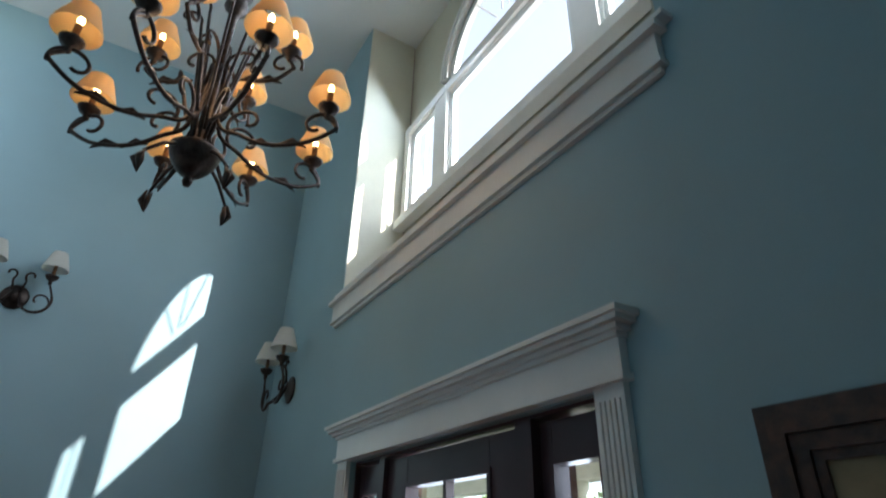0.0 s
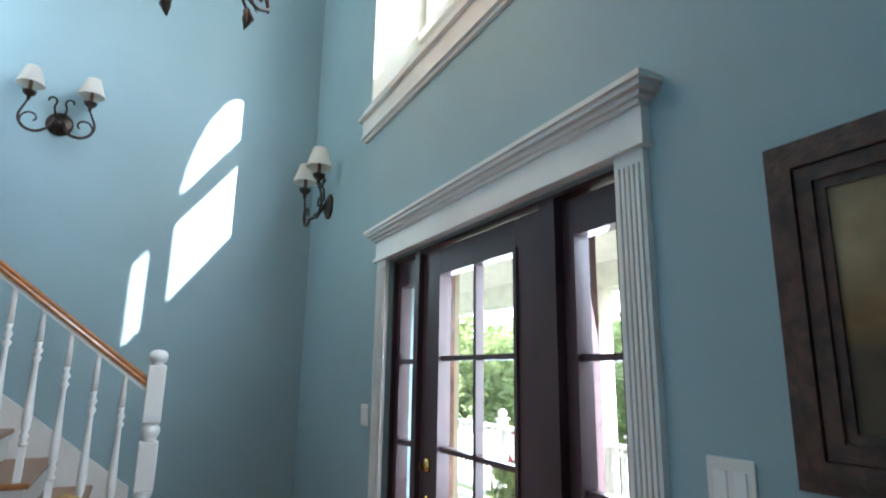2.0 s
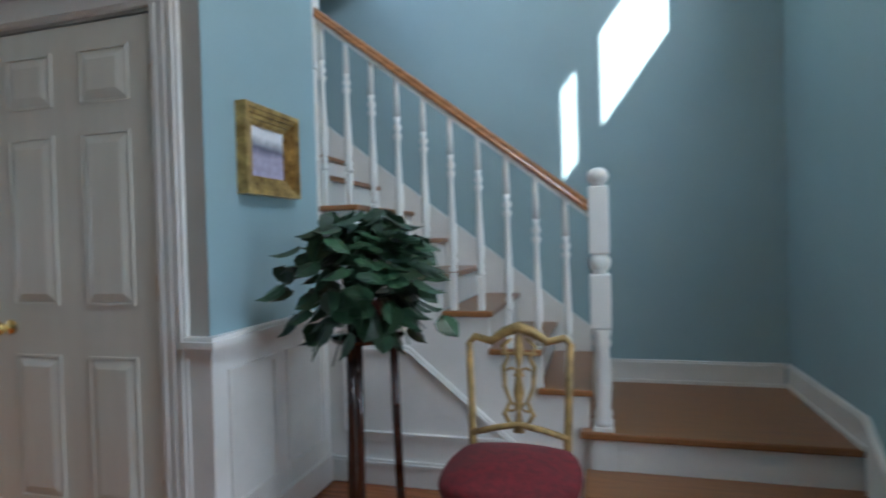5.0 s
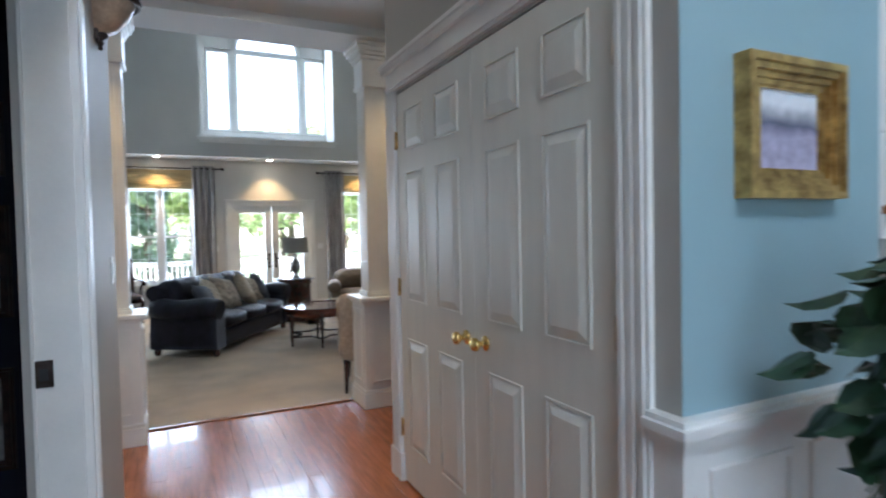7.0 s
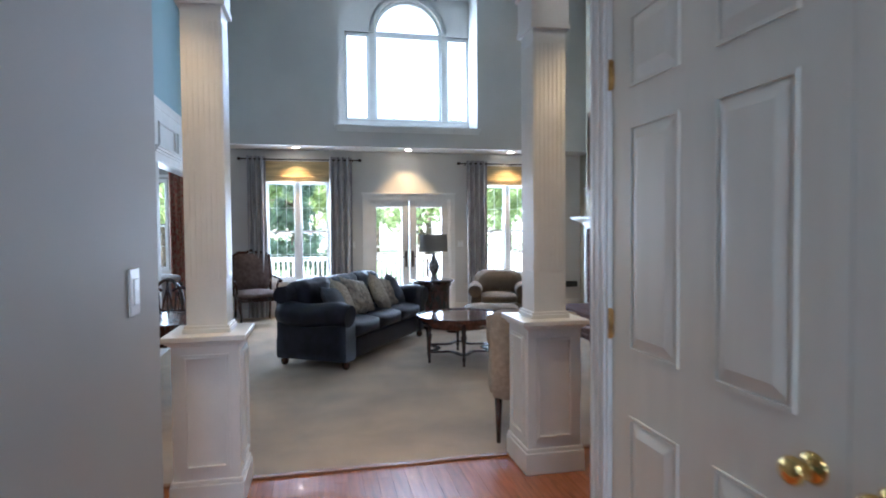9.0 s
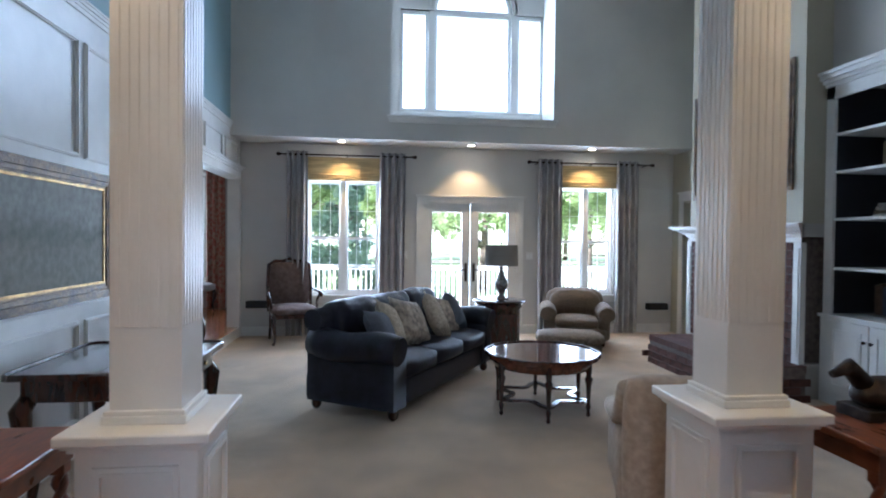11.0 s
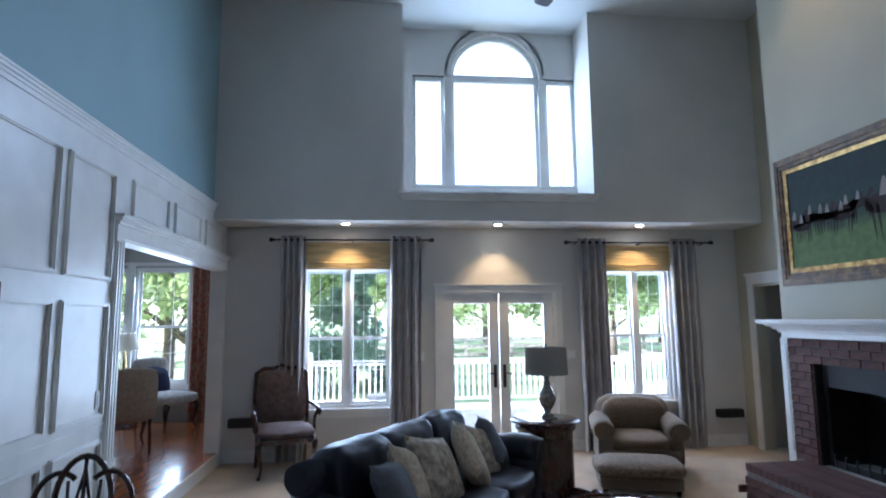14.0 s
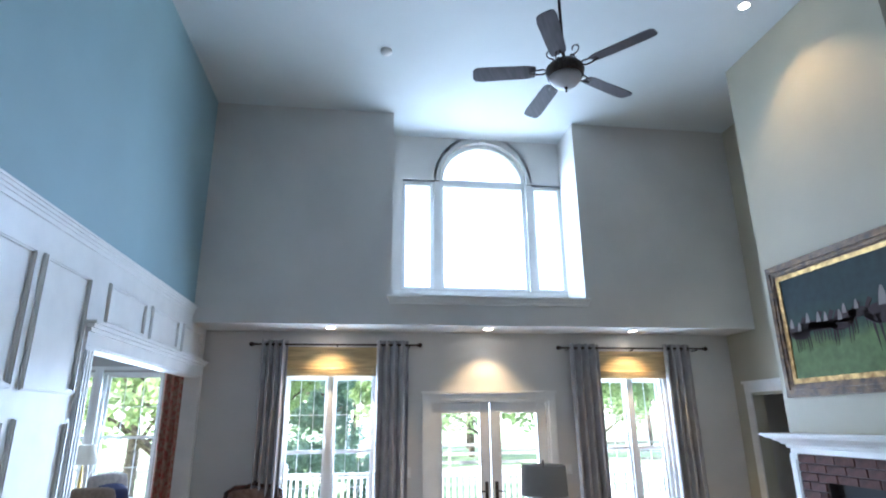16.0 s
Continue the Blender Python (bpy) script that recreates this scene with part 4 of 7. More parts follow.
switch_plate("switch_plate", pose(XF - 0.001, 1.66, 1.26, 0, 0, -90), 2, "white double light switch plate on blue wall")
switch_plate("switch_plate", pose(XF - 0.001, 3.90, 1.25, 0, 0, -90), 2, "white light switch plate beside the front door")
switch_plate("switch_plate", pose(-2.395, YH + 0.001, 1.28, 0, 0, 180), 1, "white light switch plate on the hall wall")


# ---- wall sconces and chandelier ----
SHADE = shade_cloth("ivory_lamp_shade", (0.88, 0.85, 0.78), 0.45)
# The bulbs' warm glow is put into this amber cloth colour.
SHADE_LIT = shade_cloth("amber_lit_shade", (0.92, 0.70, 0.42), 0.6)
CANDLE = material("candle_sleeve", (0.20, 0.10, 0.05), 0.5, vary=0.1)
BULB = glowing("lit_bulb", (1.0, 0.66, 0.28), 14.0)
BULB_OFF = material("unlit_bulb", (0.8, 0.8, 0.78), 0.2)


def spiral(c, u, v, r0, r1, a0, a1, n=18):
    return [c + u * (r0 + (r1 - r0) * k / n) * math.cos(a0 + (a1 - a0) * k / n) + v * (r0 + (r1 - r0) * k / n) * math.sin(a0 + (a1 - a0) * k / n) for k in range(n + 1)]


def lampshade(bm, at, r0, r1, h, seg=24):
    """A bell shade, open above and below, with wall thickness."""
    pr = [(r0, 0.0), (r0 * 0.86 + r1 * 0.14, h * 0.18), (r0 * 0.52 + r1 * 0.48, h * 0.5), (r0 * 0.2 + r1 * 0.8, h * 0.8), (r1, h)]
    for o in (0.0, -0.003):
        rings = []
        for r, z in pr:
            rings.append([bm.verts.new(Vector(at) + Vector(((r + o) * math.cos(2 * math.pi * i / seg), (r + o) * math.sin(2 * math.pi * i / seg), z))) for i in range(seg)])
        for a, b in zip(rings, rings[1:]):
            for i in range(seg):
                bm.faces.new((a[i], a[(i + 1) % seg], b[(i + 1) % seg], b[i])).smooth = True
    return bm


def candle_light(parent, p, lit, s=1.0):
    """Cup, sleeve, bulb and shade at p."""
    p = Vector(p)
    bm = bmesh.new()
    lathe(bm, [(0.004, -0.06 * s), (0.012 * s, -0.05 * s), (0.010 * s, -0.035 * s), (0.030 * s, -0.02 * s), (0.036 * s, -0.008 * s), (0.040 * s, 0.0), (0.034 * s, 0.004), (0.0, 0.004)], 14, at=tuple(p))
    part("candle_cup", bm, IRON, parent)
    bm = bmesh.new()
    lathe(bm, [(0.011 * s, 0), (0.011 * s, 0.075 * s), (0.0, 0.075 * s)], 10, at=tuple(p))
    part("candle_sleeve", bm, CANDLE, parent)
    bm = bmesh.new()
    lathe(bm, [(0.0, 0.075 * s), (0.009 * s, 0.082 * s), (0.012 * s, 0.095 * s), (0.007 * s, 0.115 * s), (0.0, 0.128 * s)], 10, at=tuple(p))
    part("bulb", bm, BULB if lit else BULB_OFF, parent)
    bm = bmesh.new()
    lampshade(bm, p + Vector((0, 0, 0.045 * s)), 0.078 * s, 0.042 * s, 0.115 * s)
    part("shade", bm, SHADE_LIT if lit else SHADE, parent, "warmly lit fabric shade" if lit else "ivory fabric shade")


def double_sconce(m):
    t = thing("wall_sconce", "dark bronze scroll wall sconce with two ivory shades", "wall sconce", m, "wall sconces in the foyer")
    X, Z, O = Vector((1, 0, 0)), Vector((0, 0, 1)), Vector((0, -1, 0))
    bm = bmesh.new()
    lathe(bm, [(0.0, 0.0), (0.075, 0.0), (0.078, 0.008), (0.066, 0.016), (0.058, 0.018), (0.04, 0.03), (0.018, 0.04), (0.0, 0.046)], 20, m=pose(0, 0, 0, 90, 0, 0))
    part("back_plate", bm, IRON, t)
    for s in (-1, 1):
        bm = bmesh.new()
        c = Vector((s * 0.12, -0.11, -0.02))
        pts = [Vector((s * 0.02, -0.03, 0.02)), Vector((s * 0.05, -0.075, -0.06))] + spiral(c, X * s, Z, 0.085, 0.085, -math.pi * 0.75, math.pi * 0.15, 10)
        pts.append(Vector((s * 0.166, -0.125, 0.085)))
        tube(bm, pts, [0.009] * (len(pts) - 3) + [0.008, 0.007, 0.006], 8)
        tube(bm, spiral(Vector((s * 0.135, -0.105, -0.03)), X * s, Z, 0.065, 0.012, -0.5, 3.9, 18), 0.006, 6)
        tube(bm, [Vector((s * 0.02, -0.04, 0.03)), Vector((s * 0.035, -0.055, 0.09))] + spiral(Vector((s * 0.055, -0.06, 0.13)), X * -s, Z, 0.035, 0.012, -0.8, 3.4, 12), 0.007, 6)
        part("scroll_arm", bm, IRON, t)
        candle_light(t, (s * 0.165, -0.125, 0.135), False, 1.0)
    return t


sc = double_sconce(pose(0.0, YS - 0.001, 3.16, 0, 0, 0) @ Matrix.Diagonal((1.08, 1.08, 1.12, 1)))
copy_thing(sc, pose(XF - 0.001, 4.86, 2.69, 0, 0, -90) @ Matrix.Diagonal((1.1, 1.1, 1.12, 1)))

CH = Vector((0.75, 2.995, 3.19))
ch = thing("chandelier", "dark wrought-iron scroll chandelier with lit fabric shades", "chandelier", pose(CH.x, CH.y, CH.z, 0, 0, 12) @ Matrix.Diagonal((1.06, 1.06, 1.0, 1)))
bm = bmesh.new()
lathe(bm, [(0.0, -0.235), (0.012, -0.228), (0.02, -0.205), (0.012, -0.19), (0.035, -0.175), (0.06, -0.15), (0.085, -0.11), (0.095, -0.075), (0.10, -0.06), (0.085, -0.05), (0.05, -0.03), (0.03, 0.0), (0.022, 0.05)], 20)
part("bottom_finial", bm, IRON, ch)
bm = bmesh.new()
lathe(bm, [(0.016, 0.0), (0.016, 0.75), (0.03, 0.78), (0.055, 0.82), (0.04, 0.88), (0.06, 0.92), (0.03, 0.98), (0.014, 1.0), (0.014, FZ - CH.z - 0.05)], 14)
part("stem", bm, IRON, ch)
bm = bmesh.new()
lathe(bm, [(0.02, FZ - CH.z - 0.09), (0.05, FZ - CH.z - 0.07), (0.08, FZ - CH.z - 0.02), (0.085, FZ - CH.z)], 18)
part("canopy", bm, IRON, ch)


def chandelier_arm(a, reach, z_low, z_end, lit=True):
    u, Z = Vector((math.cos(a), math.sin(a), 0)), Vector((0, 0, 1))
    bm = bmesh.new()
    key = [Vector((0, 0, 0.42)) + u * 0.03, u * 0.06 + Z * 0.10, u * 0.16 + Z * (z_low + 0.05), u * (reach * 0.55) + Z * z_low, u * (reach * 0.85) + Z * (z_low + 0.01), u * (reach * 1.06) + Z * (z_low + 0.07), u * (reach * 1.08) + Z * (z_end - 0.10), u * reach + Z * (z_end - 0.055)]
    pts = []
    for i in range(len(key) - 1):
        p0, p1, p2, p3 = key[max(i - 1, 0)], key[i], key[i + 1], key[min(i + 2, len(key) - 1)]
        for s in range(5):
            t = s / 5
            pts.append(0.5 * ((2 * p1) + (p2 - p0) * t + (2 * p0 - 5 * p1 + 4 * p2 - p3) * t * t + (3 * p1 - p0 - 3 * p2 + p3) * t ** 3))
    pts.append(key[-1])
    tube(bm, pts, 0.009, 8)
    tube(bm, spiral(u * (reach * 0.93) + Z * (z_low + 0.10), u, Z, 0.085, 0.02, -0.4, 5.0, 20), 0.008, 6)
    tube(bm, spiral(u * (reach * 0.36) + Z * (z_low + 0.12), u, Z, 0.085, 0.02, math.pi + 0.6, math.pi - 4.4, 18), 0.008, 6)
    # leaf on the arm
    for q in (0.5, 0.75):
        c = u * (reach * q) + Z * (z_low + 0.005)
        tube(bm, [c - u * 0.05, c + Z * 0.012, c + u * 0.06 - Z * 0.02], [0.003, 0.018, 0.003], 6, 0.4)
    part("arm", bm, IRON, ch)
    p = u * reach + Z * z_end
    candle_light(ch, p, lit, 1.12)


for k in range(8):
    chandelier_arm(2 * math.pi * k / 8, 0.50, -0.02, 0.18)
for k in range(4):
    chandelier_arm(2 * math.pi * (k + 0.5) / 4, 0.30, 0.34, 0.52)
for k in range(8):
    a = 2 * math.pi * (k + 0.5) / 8
    u = Vector((math.cos(a), math.sin(a), 0))
    bm = bmesh.new()
    tube(bm, [u * 0.02 + Vector((0, 0, -0.05)), u * 0.05 + Vector((0, 0, 0.15)), u * 0.09 + Vector((0, 0, 0.45)), u * 0.12 + Vector((0, 0, 0.66))] + spiral(u * 0.17 + Vector((0, 0, 0.68)), u, Vector((0, 0, 1)), 0.05, 0.015, math.pi, -1.4, 12), 0.007, 6)
    part("upright_scroll", bm, IRON, ch)
for k in range(4):
    a = 2 * math.pi * (k + 0.25) / 4
    u = Vector((math.cos(a), math.sin(a), 0))
    bm = bmesh.new()
    tube(bm, [u * 0.06 + Vector((0, 0, -0.06)), u * 0.14 + Vector((0, 0, -0.12)), u * 0.2 + Vector((0, 0, -0.2))], [0.008, 0.008, 0.006], 6)
    for q in (-1, 0, 1):
        c = u * 0.2 + Vector((-u.y, u.x, 0)) * 0.012 * q + Vector((0, 0, -0.2))
        tube(bm, [c, c + u * 0.02 * abs(q) + Vector((0, 0, -0.045)), c - Vector((-u.y, u.x, 0)) * 0.01 * q + Vector((0, 0, -0.10))], [0.004, 0.014, 0.002], 6, 0.45)
    part("leaf_drop", bm, IRON, ch)
point_lamp("chandelier_glow", tuple(CH + Vector((0, 0, 0.30))), 7, 0.35)

# half-bowl sconce in the hall
bowl = thing("bowl_sconce", "bronze half-bowl wall sconce with alabaster glass", "wall sconce", pose(-2.14, YH + 0.001, 2.32, 0, 0, 180))
ALAB = material("alabaster_glass", (0.55, 0.42, 0.30), 0.3, vary=0.2, scale=12)
bm = bmesh.new()
n = 20
prof = [(0.02, -0.13), (0.075, -0.11), (0.115, -0.06), (0.14, 0.0)]
for o in (0.0, -0.006):
    rings = [[bm.verts.new(((r + o) * math.cos(math.pi * i / n), -(r + o) * math.sin(math.pi * i / n), z)) for i in range(n + 1)] for r, z in prof]
    for a, b in zip(rings, rings[1:]):
        for i in range(n):
            bm.faces.new((a[i], a[i + 1], b[i + 1], b[i])).smooth = True
part("glass_bowl", bm, ALAB, bowl)
bm = bmesh.new()
tube(bm, [(0.148 * math.cos(math.pi * i / n), -0.148 * math.sin(math.pi * i / n), 0.0) for i in range(n + 1)], 0.013, 8)
lathe(bm, [(0.0, -0.19), (0.010, -0.182), (0.006, -0.172), (0.013, -0.16), (0.007, -0.15), (0.03, -0.135), (0.024, -0.12), (0.0, -0.118)], 12, at=(0, -0.015, 0))
box(bm, -0.05, -0.012, -0.16, 0.05, 0, 0.02, 0.004)
part("bronze_rim", bm, IRON, bowl)


# ---- gilt chair and plant stand ----
CUSH_RED = material("crimson_velvet", (0.15, 0.006, 0.012), 0.8, vary=0.15, scale=30, sheen=0.05)
GILTP = material("pale_gilt_wood", (0.44, 0.29, 0.11), 0.42, metal=0.25, vary=0.2, scale=20, bump=0.15, bump_scale=50)
gc = thing("gilt_side_chair", "carved pale gilt side chair with crimson velvet seat", "chair", pose(0.47, 3.90, 0, 0, 0, 0) @ Matrix.Diagonal((0.94, 0.96, 0.945, 1)))
# local: back towards +y, seat towards -y
for s in (-1, 1):
    bm = bmesh.new()
    tube(bm, [(s * 0.185, 0.02, 0.0), (s * 0.19, 0.0, 0.22), (s * 0.195, 0.0, 0.45), (s * 0.205, 0.03, 0.70), (s * 0.215, 0.06, 0.90)], [0.014, 0.016, 0.018, 0.016, 0.015], 8)
    part("back_post", bm, GILTP, gc)
bm = bmesh.new()
tube(bm, [(-0.225, 0.06, 0.885), (-0.19, 0.062, 0.925), (-0.12, 0.068, 0.905), (-0.06, 0.07, 0.945), (0, 0.07, 0.965), (0.06, 0.07, 0.945), (0.12, 0.068, 0.905), (0.19, 0.062, 0.925), (0.225, 0.06, 0.885)], [0.012, 0.017, 0.018, 0.022, 0.026, 0.022, 0.018, 0.017, 0.012], 8)
part("crest_rail", bm, GILTP, gc)
bm = bmesh.new()
for s in (-1, 1):
    tube(bm, [(s * 0.03, 0.066, 0.92), (s * 0.07, 0.06, 0.885), (s * 0.045, 0.052, 0.84), (s * 0.065, 0.047, 0.80), (s * 0.06, 0.035, 0.72), (s * 0.035, 0.025, 0.66), (s * 0.06, 0.015, 0.61), (s * 0.03, 0.005, 0.56)], [0.007, 0.011, 0.009, 0.012, 0.009, 0.010, 0.012, 0.009], 6)
    tube(bm, spiral(Vector((s * 0.025, 0.042, 0.775)), Vector((s, 0, 0)), Vector((0, 0, 1)), 0.028, 0.008, 0.4, 4.4, 12), 0.006, 6)
    tube(bm, spiral(Vector((s * 0.028, 0.02, 0.645)), Vector((s, 0, 0)), Vector((0, 0, 1)), 0.026, 0.008, -0.6, -4.6, 12), 0.006, 6)
tube(bm, [(0, 0.068, 0.935), (0, 0.055, 0.86), (0, 0.045, 0.80), (0, 0.03, 0.70), (0, 0.018, 0.63), (0, 0.0, 0.54)], [0.010, 0.022, 0.008, 0.024, 0.010, 0.024], 8)
tube(bm, [(-0.075, 0.055, 0.855), (0.075, 0.055, 0.855)], 0.008, 6)
part("pierced_splat", bm, GILTP, gc)
bm = bmesh.new()
tube(bm, [(-0.195, 0.0, 0.53), (-0.1, 0.0, 0.555), (0, 0.0, 0.575), (0.1, 0.0, 0.555), (0.195, 0.0, 0.53)], 0.014, 8)
part("lower_back_rail", bm, GILTP, gc)
bm = bmesh.new()
soft_box(bm, -0.225, -0.42, 0.40, 0.225, 0.0, 0.50, 0.04, 0.04)
part("seat_cushion", bm, CUSH_RED, gc, "crimson velvet seat")
bm = bmesh.new()
box(bm, -0.22, -0.41, 0.36, 0.22, 0.0, 0.41, 0.01)
part("seat_frame", bm, GILTP, gc)
for s in (-1, 1):
    bm = bmesh.new()
    tube(bm, [(s * 0.195, -0.385, 0.37), (s * 0.215, -0.41, 0.28), (s * 0.19, -0.385, 0.12), (s * 0.2, -0.41, 0.012)], [0.022, 0.024, 0.014, 0.016], 8)
    part("front_leg", bm, GILTP, gc)

LEAF = material("dark_green_leaf", (0.035, 0.085, 0.04), 0.38, vary=0.25, scale=9, rand=0.35)
ps = thing("plant_stand", "tall black wooden tripod plant stand", "plant stand", pose(-0.14, 3.86, 0))
for k in range(3):
    a = radians(34 + 120 * k)
    bm = bmesh.new()
    c = Vector((math.cos(a), math.sin(a), 0))
    tube(bm, [c * 0.13 + Vector((0, 0, 0.0)), c * 0.115 + Vector((0, 0, 0.5)), c * 0.11 + Vector((0, 0, 0.88))], 0.02, 6)
    part("leg", bm, DARKWOOD, ps)
bm = bmesh.new()
lathe(bm, [(0.0, 0.868), (0.14, 0.868), (0.15, 0.88), (0.15, 0.895), (0.0, 0.90)], 20)
part("top", bm, DARKWOOD, ps)
pl = thing("potted_pothos", "bushy dark green trailing houseplant in a pot", "plant", pose(-0.14, 3.86, 0.90))
bm = bmesh.new()
lathe(bm, [(0.0, 0.0), (0.08, 0.0), (0.105, 0.14), (0.11, 0.15), (0.095, 0.15), (0.0, 0.13)], 20)
part("pot", bm, DARKWOOD, pl)
rng = random.Random(4)


def leaf_shape(bm, p, way, side, size):
    up = way.cross(side).normalized()
    tip = p + way * size
    prev = None
    for q, w in ((0.0, 0.04), (0.18, 0.40), (0.45, 0.46), (0.76, 0.27)):
        c = p + way * size * q - up * size * 0.22 * q * q
        row = [bm.verts.new(c + side * size * w + up * size * 0.10), bm.verts.new(c), bm.verts.new(c - side * size * w + up * size * 0.10)]
        if prev:
            for k in range(2):
                bm.faces.new((prev[k], prev[k + 1], row[k + 1], row[k]))
        prev = row
    e = bm.verts.new(tip - up * size * 0.25)
    bm.faces.new((prev[0], prev[1], e))
    bm.faces.new((prev[1], prev[2], e))


for k in range(240):
    th, ph = rng.uniform(0, 2 * math.pi), rng.uniform(-0.85, 1.45)
    r = 0.30 * rng.uniform(0.5, 1.0) * (1.0 if ph > 0 else 0.92)
    p = Vector((r * math.cos(th) * math.cos(ph), r * math.sin(th) * math.cos(ph), 0.225 + r * math.sin(ph)))
    if k % 17 == 0:
        p += Vector((0.09 * math.cos(th), 0.09 * math.sin(th), -0.16 * rng.random()))
    out = (p - Vector((0, 0, 0.12))).normalized()
    way = (out * 0.6 + Vector((rng.uniform(-0.5, 0.5), rng.uniform(-0.5, 0.5), -0.9))).normalized()
    side = way.cross(Vector((rng.uniform(-0.3, 0.3), rng.uniform(-0.3, 0.3), 1))).normalized()
    bm = bmesh.new()
    leaf_shape(bm, p, way, side, rng.uniform(0.09, 0.145))
    part("leaf", bm, LEAF, pl)
for k in range(26):
    bm = bmesh.new()
    th = rng.uniform(0, 2 * math.pi)
    e = Vector((0.24 * math.cos(th), 0.24 * math.sin(th), rng.uniform(-0.1, 0.32)))
    tube(bm, [Vector((0, 0, 0.13)), e * 0.5 + Vector((0, 0, 0.16)), e], 0.003, 5)
    part("stem", bm, LEAF, pl)


# ---- columns ----
def column(m, label):
    c = thing("column", label, "column", m, "columns between hall and living room")
    c["kind"] = "structure"
    bm = bmesh.new()
    box(bm, -0.165, -0.165, 0, 0.165, 0.165, 0.86, 0.004)
    part("pedestal", bm, WHITE, c)
    for k in range(4):
        bm = bmesh.new()
        frame_y(bm, -0.165, -0.115, 0.115, 0.20, 0.80, 0.018, -0.010)
        frame_y(bm, -0.165, -0.10, 0.10, 0.215, 0.785, 0.008, -0.015)
        bmesh.ops.rotate(bm, verts=bm.verts, matrix=Matrix.Rotation(radians(90 * k), 3, "Z"))
        part("panel_moulding", bm, WHITE, c)
    bm = bmesh.new()
    box(bm, -0.182, -0.182, 0, 0.182, 0.182, 0.125, 0.004)
    box(bm, -0.176, -0.176, 0.125, 0.176, 0.176, 0.15, 0.005)
    part("pedestal_base", bm, WHITE, c)
    bm = bmesh.new()
    box(bm, -0.178, -0.178, 0.845, 0.178, 0.178, 0.86, 0.003)
    box(bm, -0.205, -0.205, 0.868, 0.205, 0.205, 0.90, 0.006)
    box(bm, -0.19, -0.19, 0.858, 0.19, 0.19, 0.872, 0.003)
    part("pedestal_cap", bm, WHITE, c)
    bm = bmesh.new()
    box(bm, -0.1, -0.1, 0.90, 0.1, 0.1, 2.95)
    box(bm, -0.118, -0.118, 0.90, 0.118, 0.118, 0.925, 0.004)
    box(bm, -0.113, -0.113, 0.925, 0.113, 0.113, 0.94, 0.003)
    part("shaft", bm, WHITE, c)
    for k in range(4):
        for f in range(7):
            bm = bmesh.new()
            y = -0.08 + f * 0.0267
            box(bm, -0.1035, y - 0.009, 1.18, -0.099, y + 0.009, 2.52, 0.002)
            bmesh.ops.rotate(bm, verts=bm.verts, matrix=Matrix.Rotation(radians(90 * k), 3, "Z"))
            part("flute_rib", bm, WHITE, c)
    bm = bmesh.new()
    for h, z0, z1 in ((0.122, 2.60, 2.63), (0.116, 2.63, 2.82), (0.13, 2.82, 2.85), (0.145, 2.85, 2.88), (0.165, 2.88, 2.915), (0.18, 2.915, 2.95)):
        box(bm, -h, -h, z0, h, h, z1, 0.003)
    part("capital", bm, WHITE, c)
    return c


c1 = column(pose(-4.135, 2.0, 0), "white fluted square column on a panelled pedestal")
copy_thing(c1, pose(-4.135, 3.915, 0))


# ---- living room trim ----
bm = bmesh.new()
Y = 0.733
for d, z0, z1 in ((0.012, 2.90, 2.93), (0.02, 2.93, 2.95), (0.032, 2.95, 2.97), (0.042, 2.97, 2.985)):
    box(bm, -10.78, Y, z0, -2.75, Y + d, z1)
xs = [-2.95, -3.75, -4.55, -5.35, -6.28, -7.18, -7.86]
for a, b in zip(xs, xs[1:]):
    hi, lo = max(a, b) - 0.06, min(a, b) + 0.03
    for z0, z1 in ((0.22, 0.88), (1.03, 1.80), (1.95, 2.72)):
        moulding_y(bm, Y, 1, lo, hi, z0, z1, 0.03, 0.016)
for a, b in ((-8.86, -8.12), (-9.75, -9.0), (-10.6, -9.9)):
    moulding_y(bm, Y, 1, a, b, 2.46, 2.75, 0.028, 0.014)
box(bm, -8.0, Y, 0, -2.75, Y + 0.018, 0.15)
box(bm, -8.0, Y, 0.93, -2.75, Y + 0.008, 0.985)
structure("trim_wainscot_living", bm, WHITE, "white raised panel mouldings and cap of the wainscot", "wainscot")
bm = bmesh.new()
box(bm, -8.0, Y, 0, -7.87, Y + 0.025, 2.27)
for o in (0.01, 0.05, 0.09):
    box(bm, -7.99 + o, Y + 0.025, 0.2, -7.97 + o, Y + 0.034, 2.24)
box(bm, -10.66, Y, 2.27, -7.86, Y + 0.03, 2.36)
for d, z0, z1 in ((0.05, 2.36, 2.385), (0.075, 2.385, 2.41), (0.095, 2.41, 2.43)):
    box(bm, -10.66, Y, z0, -7.86 + d - 0.04, Y + d, z1)
box(bm, -10.76, Y, 0, -10.66, Y + 0.02, 2.36)
structure("trim_opening", bm, WHITE, "white cornice and fluted casing round the wide opening", "door casing")
bm = bmesh.new()
box(bm, -10.66, 0.733, 0.0, -8.0, 0.745, 0.145)
structure("trim_threshold", bm, WHITE, "white riser of the step up to the side room", "step riser")
baseboard_x("baseboard_back", -10.78, 1, 0.76, 3.27)
baseboard_x("baseboard_back_right", -10.78, 1, 4.93, 7.33)
baseboard_y("baseboard_right", 7.35, -1, -9.62, -8.87)
switch_plate("switch_plate", pose(-7.80, Y + 0.001, 1.15, 0, 0, 180), 2, "white double switch plate on the wainscot")
switch_plate("switch_plate", pose(-10.779, 5.03, 1.2, 0, 0, 90), 2, "white switch plate beside the glazed doors")
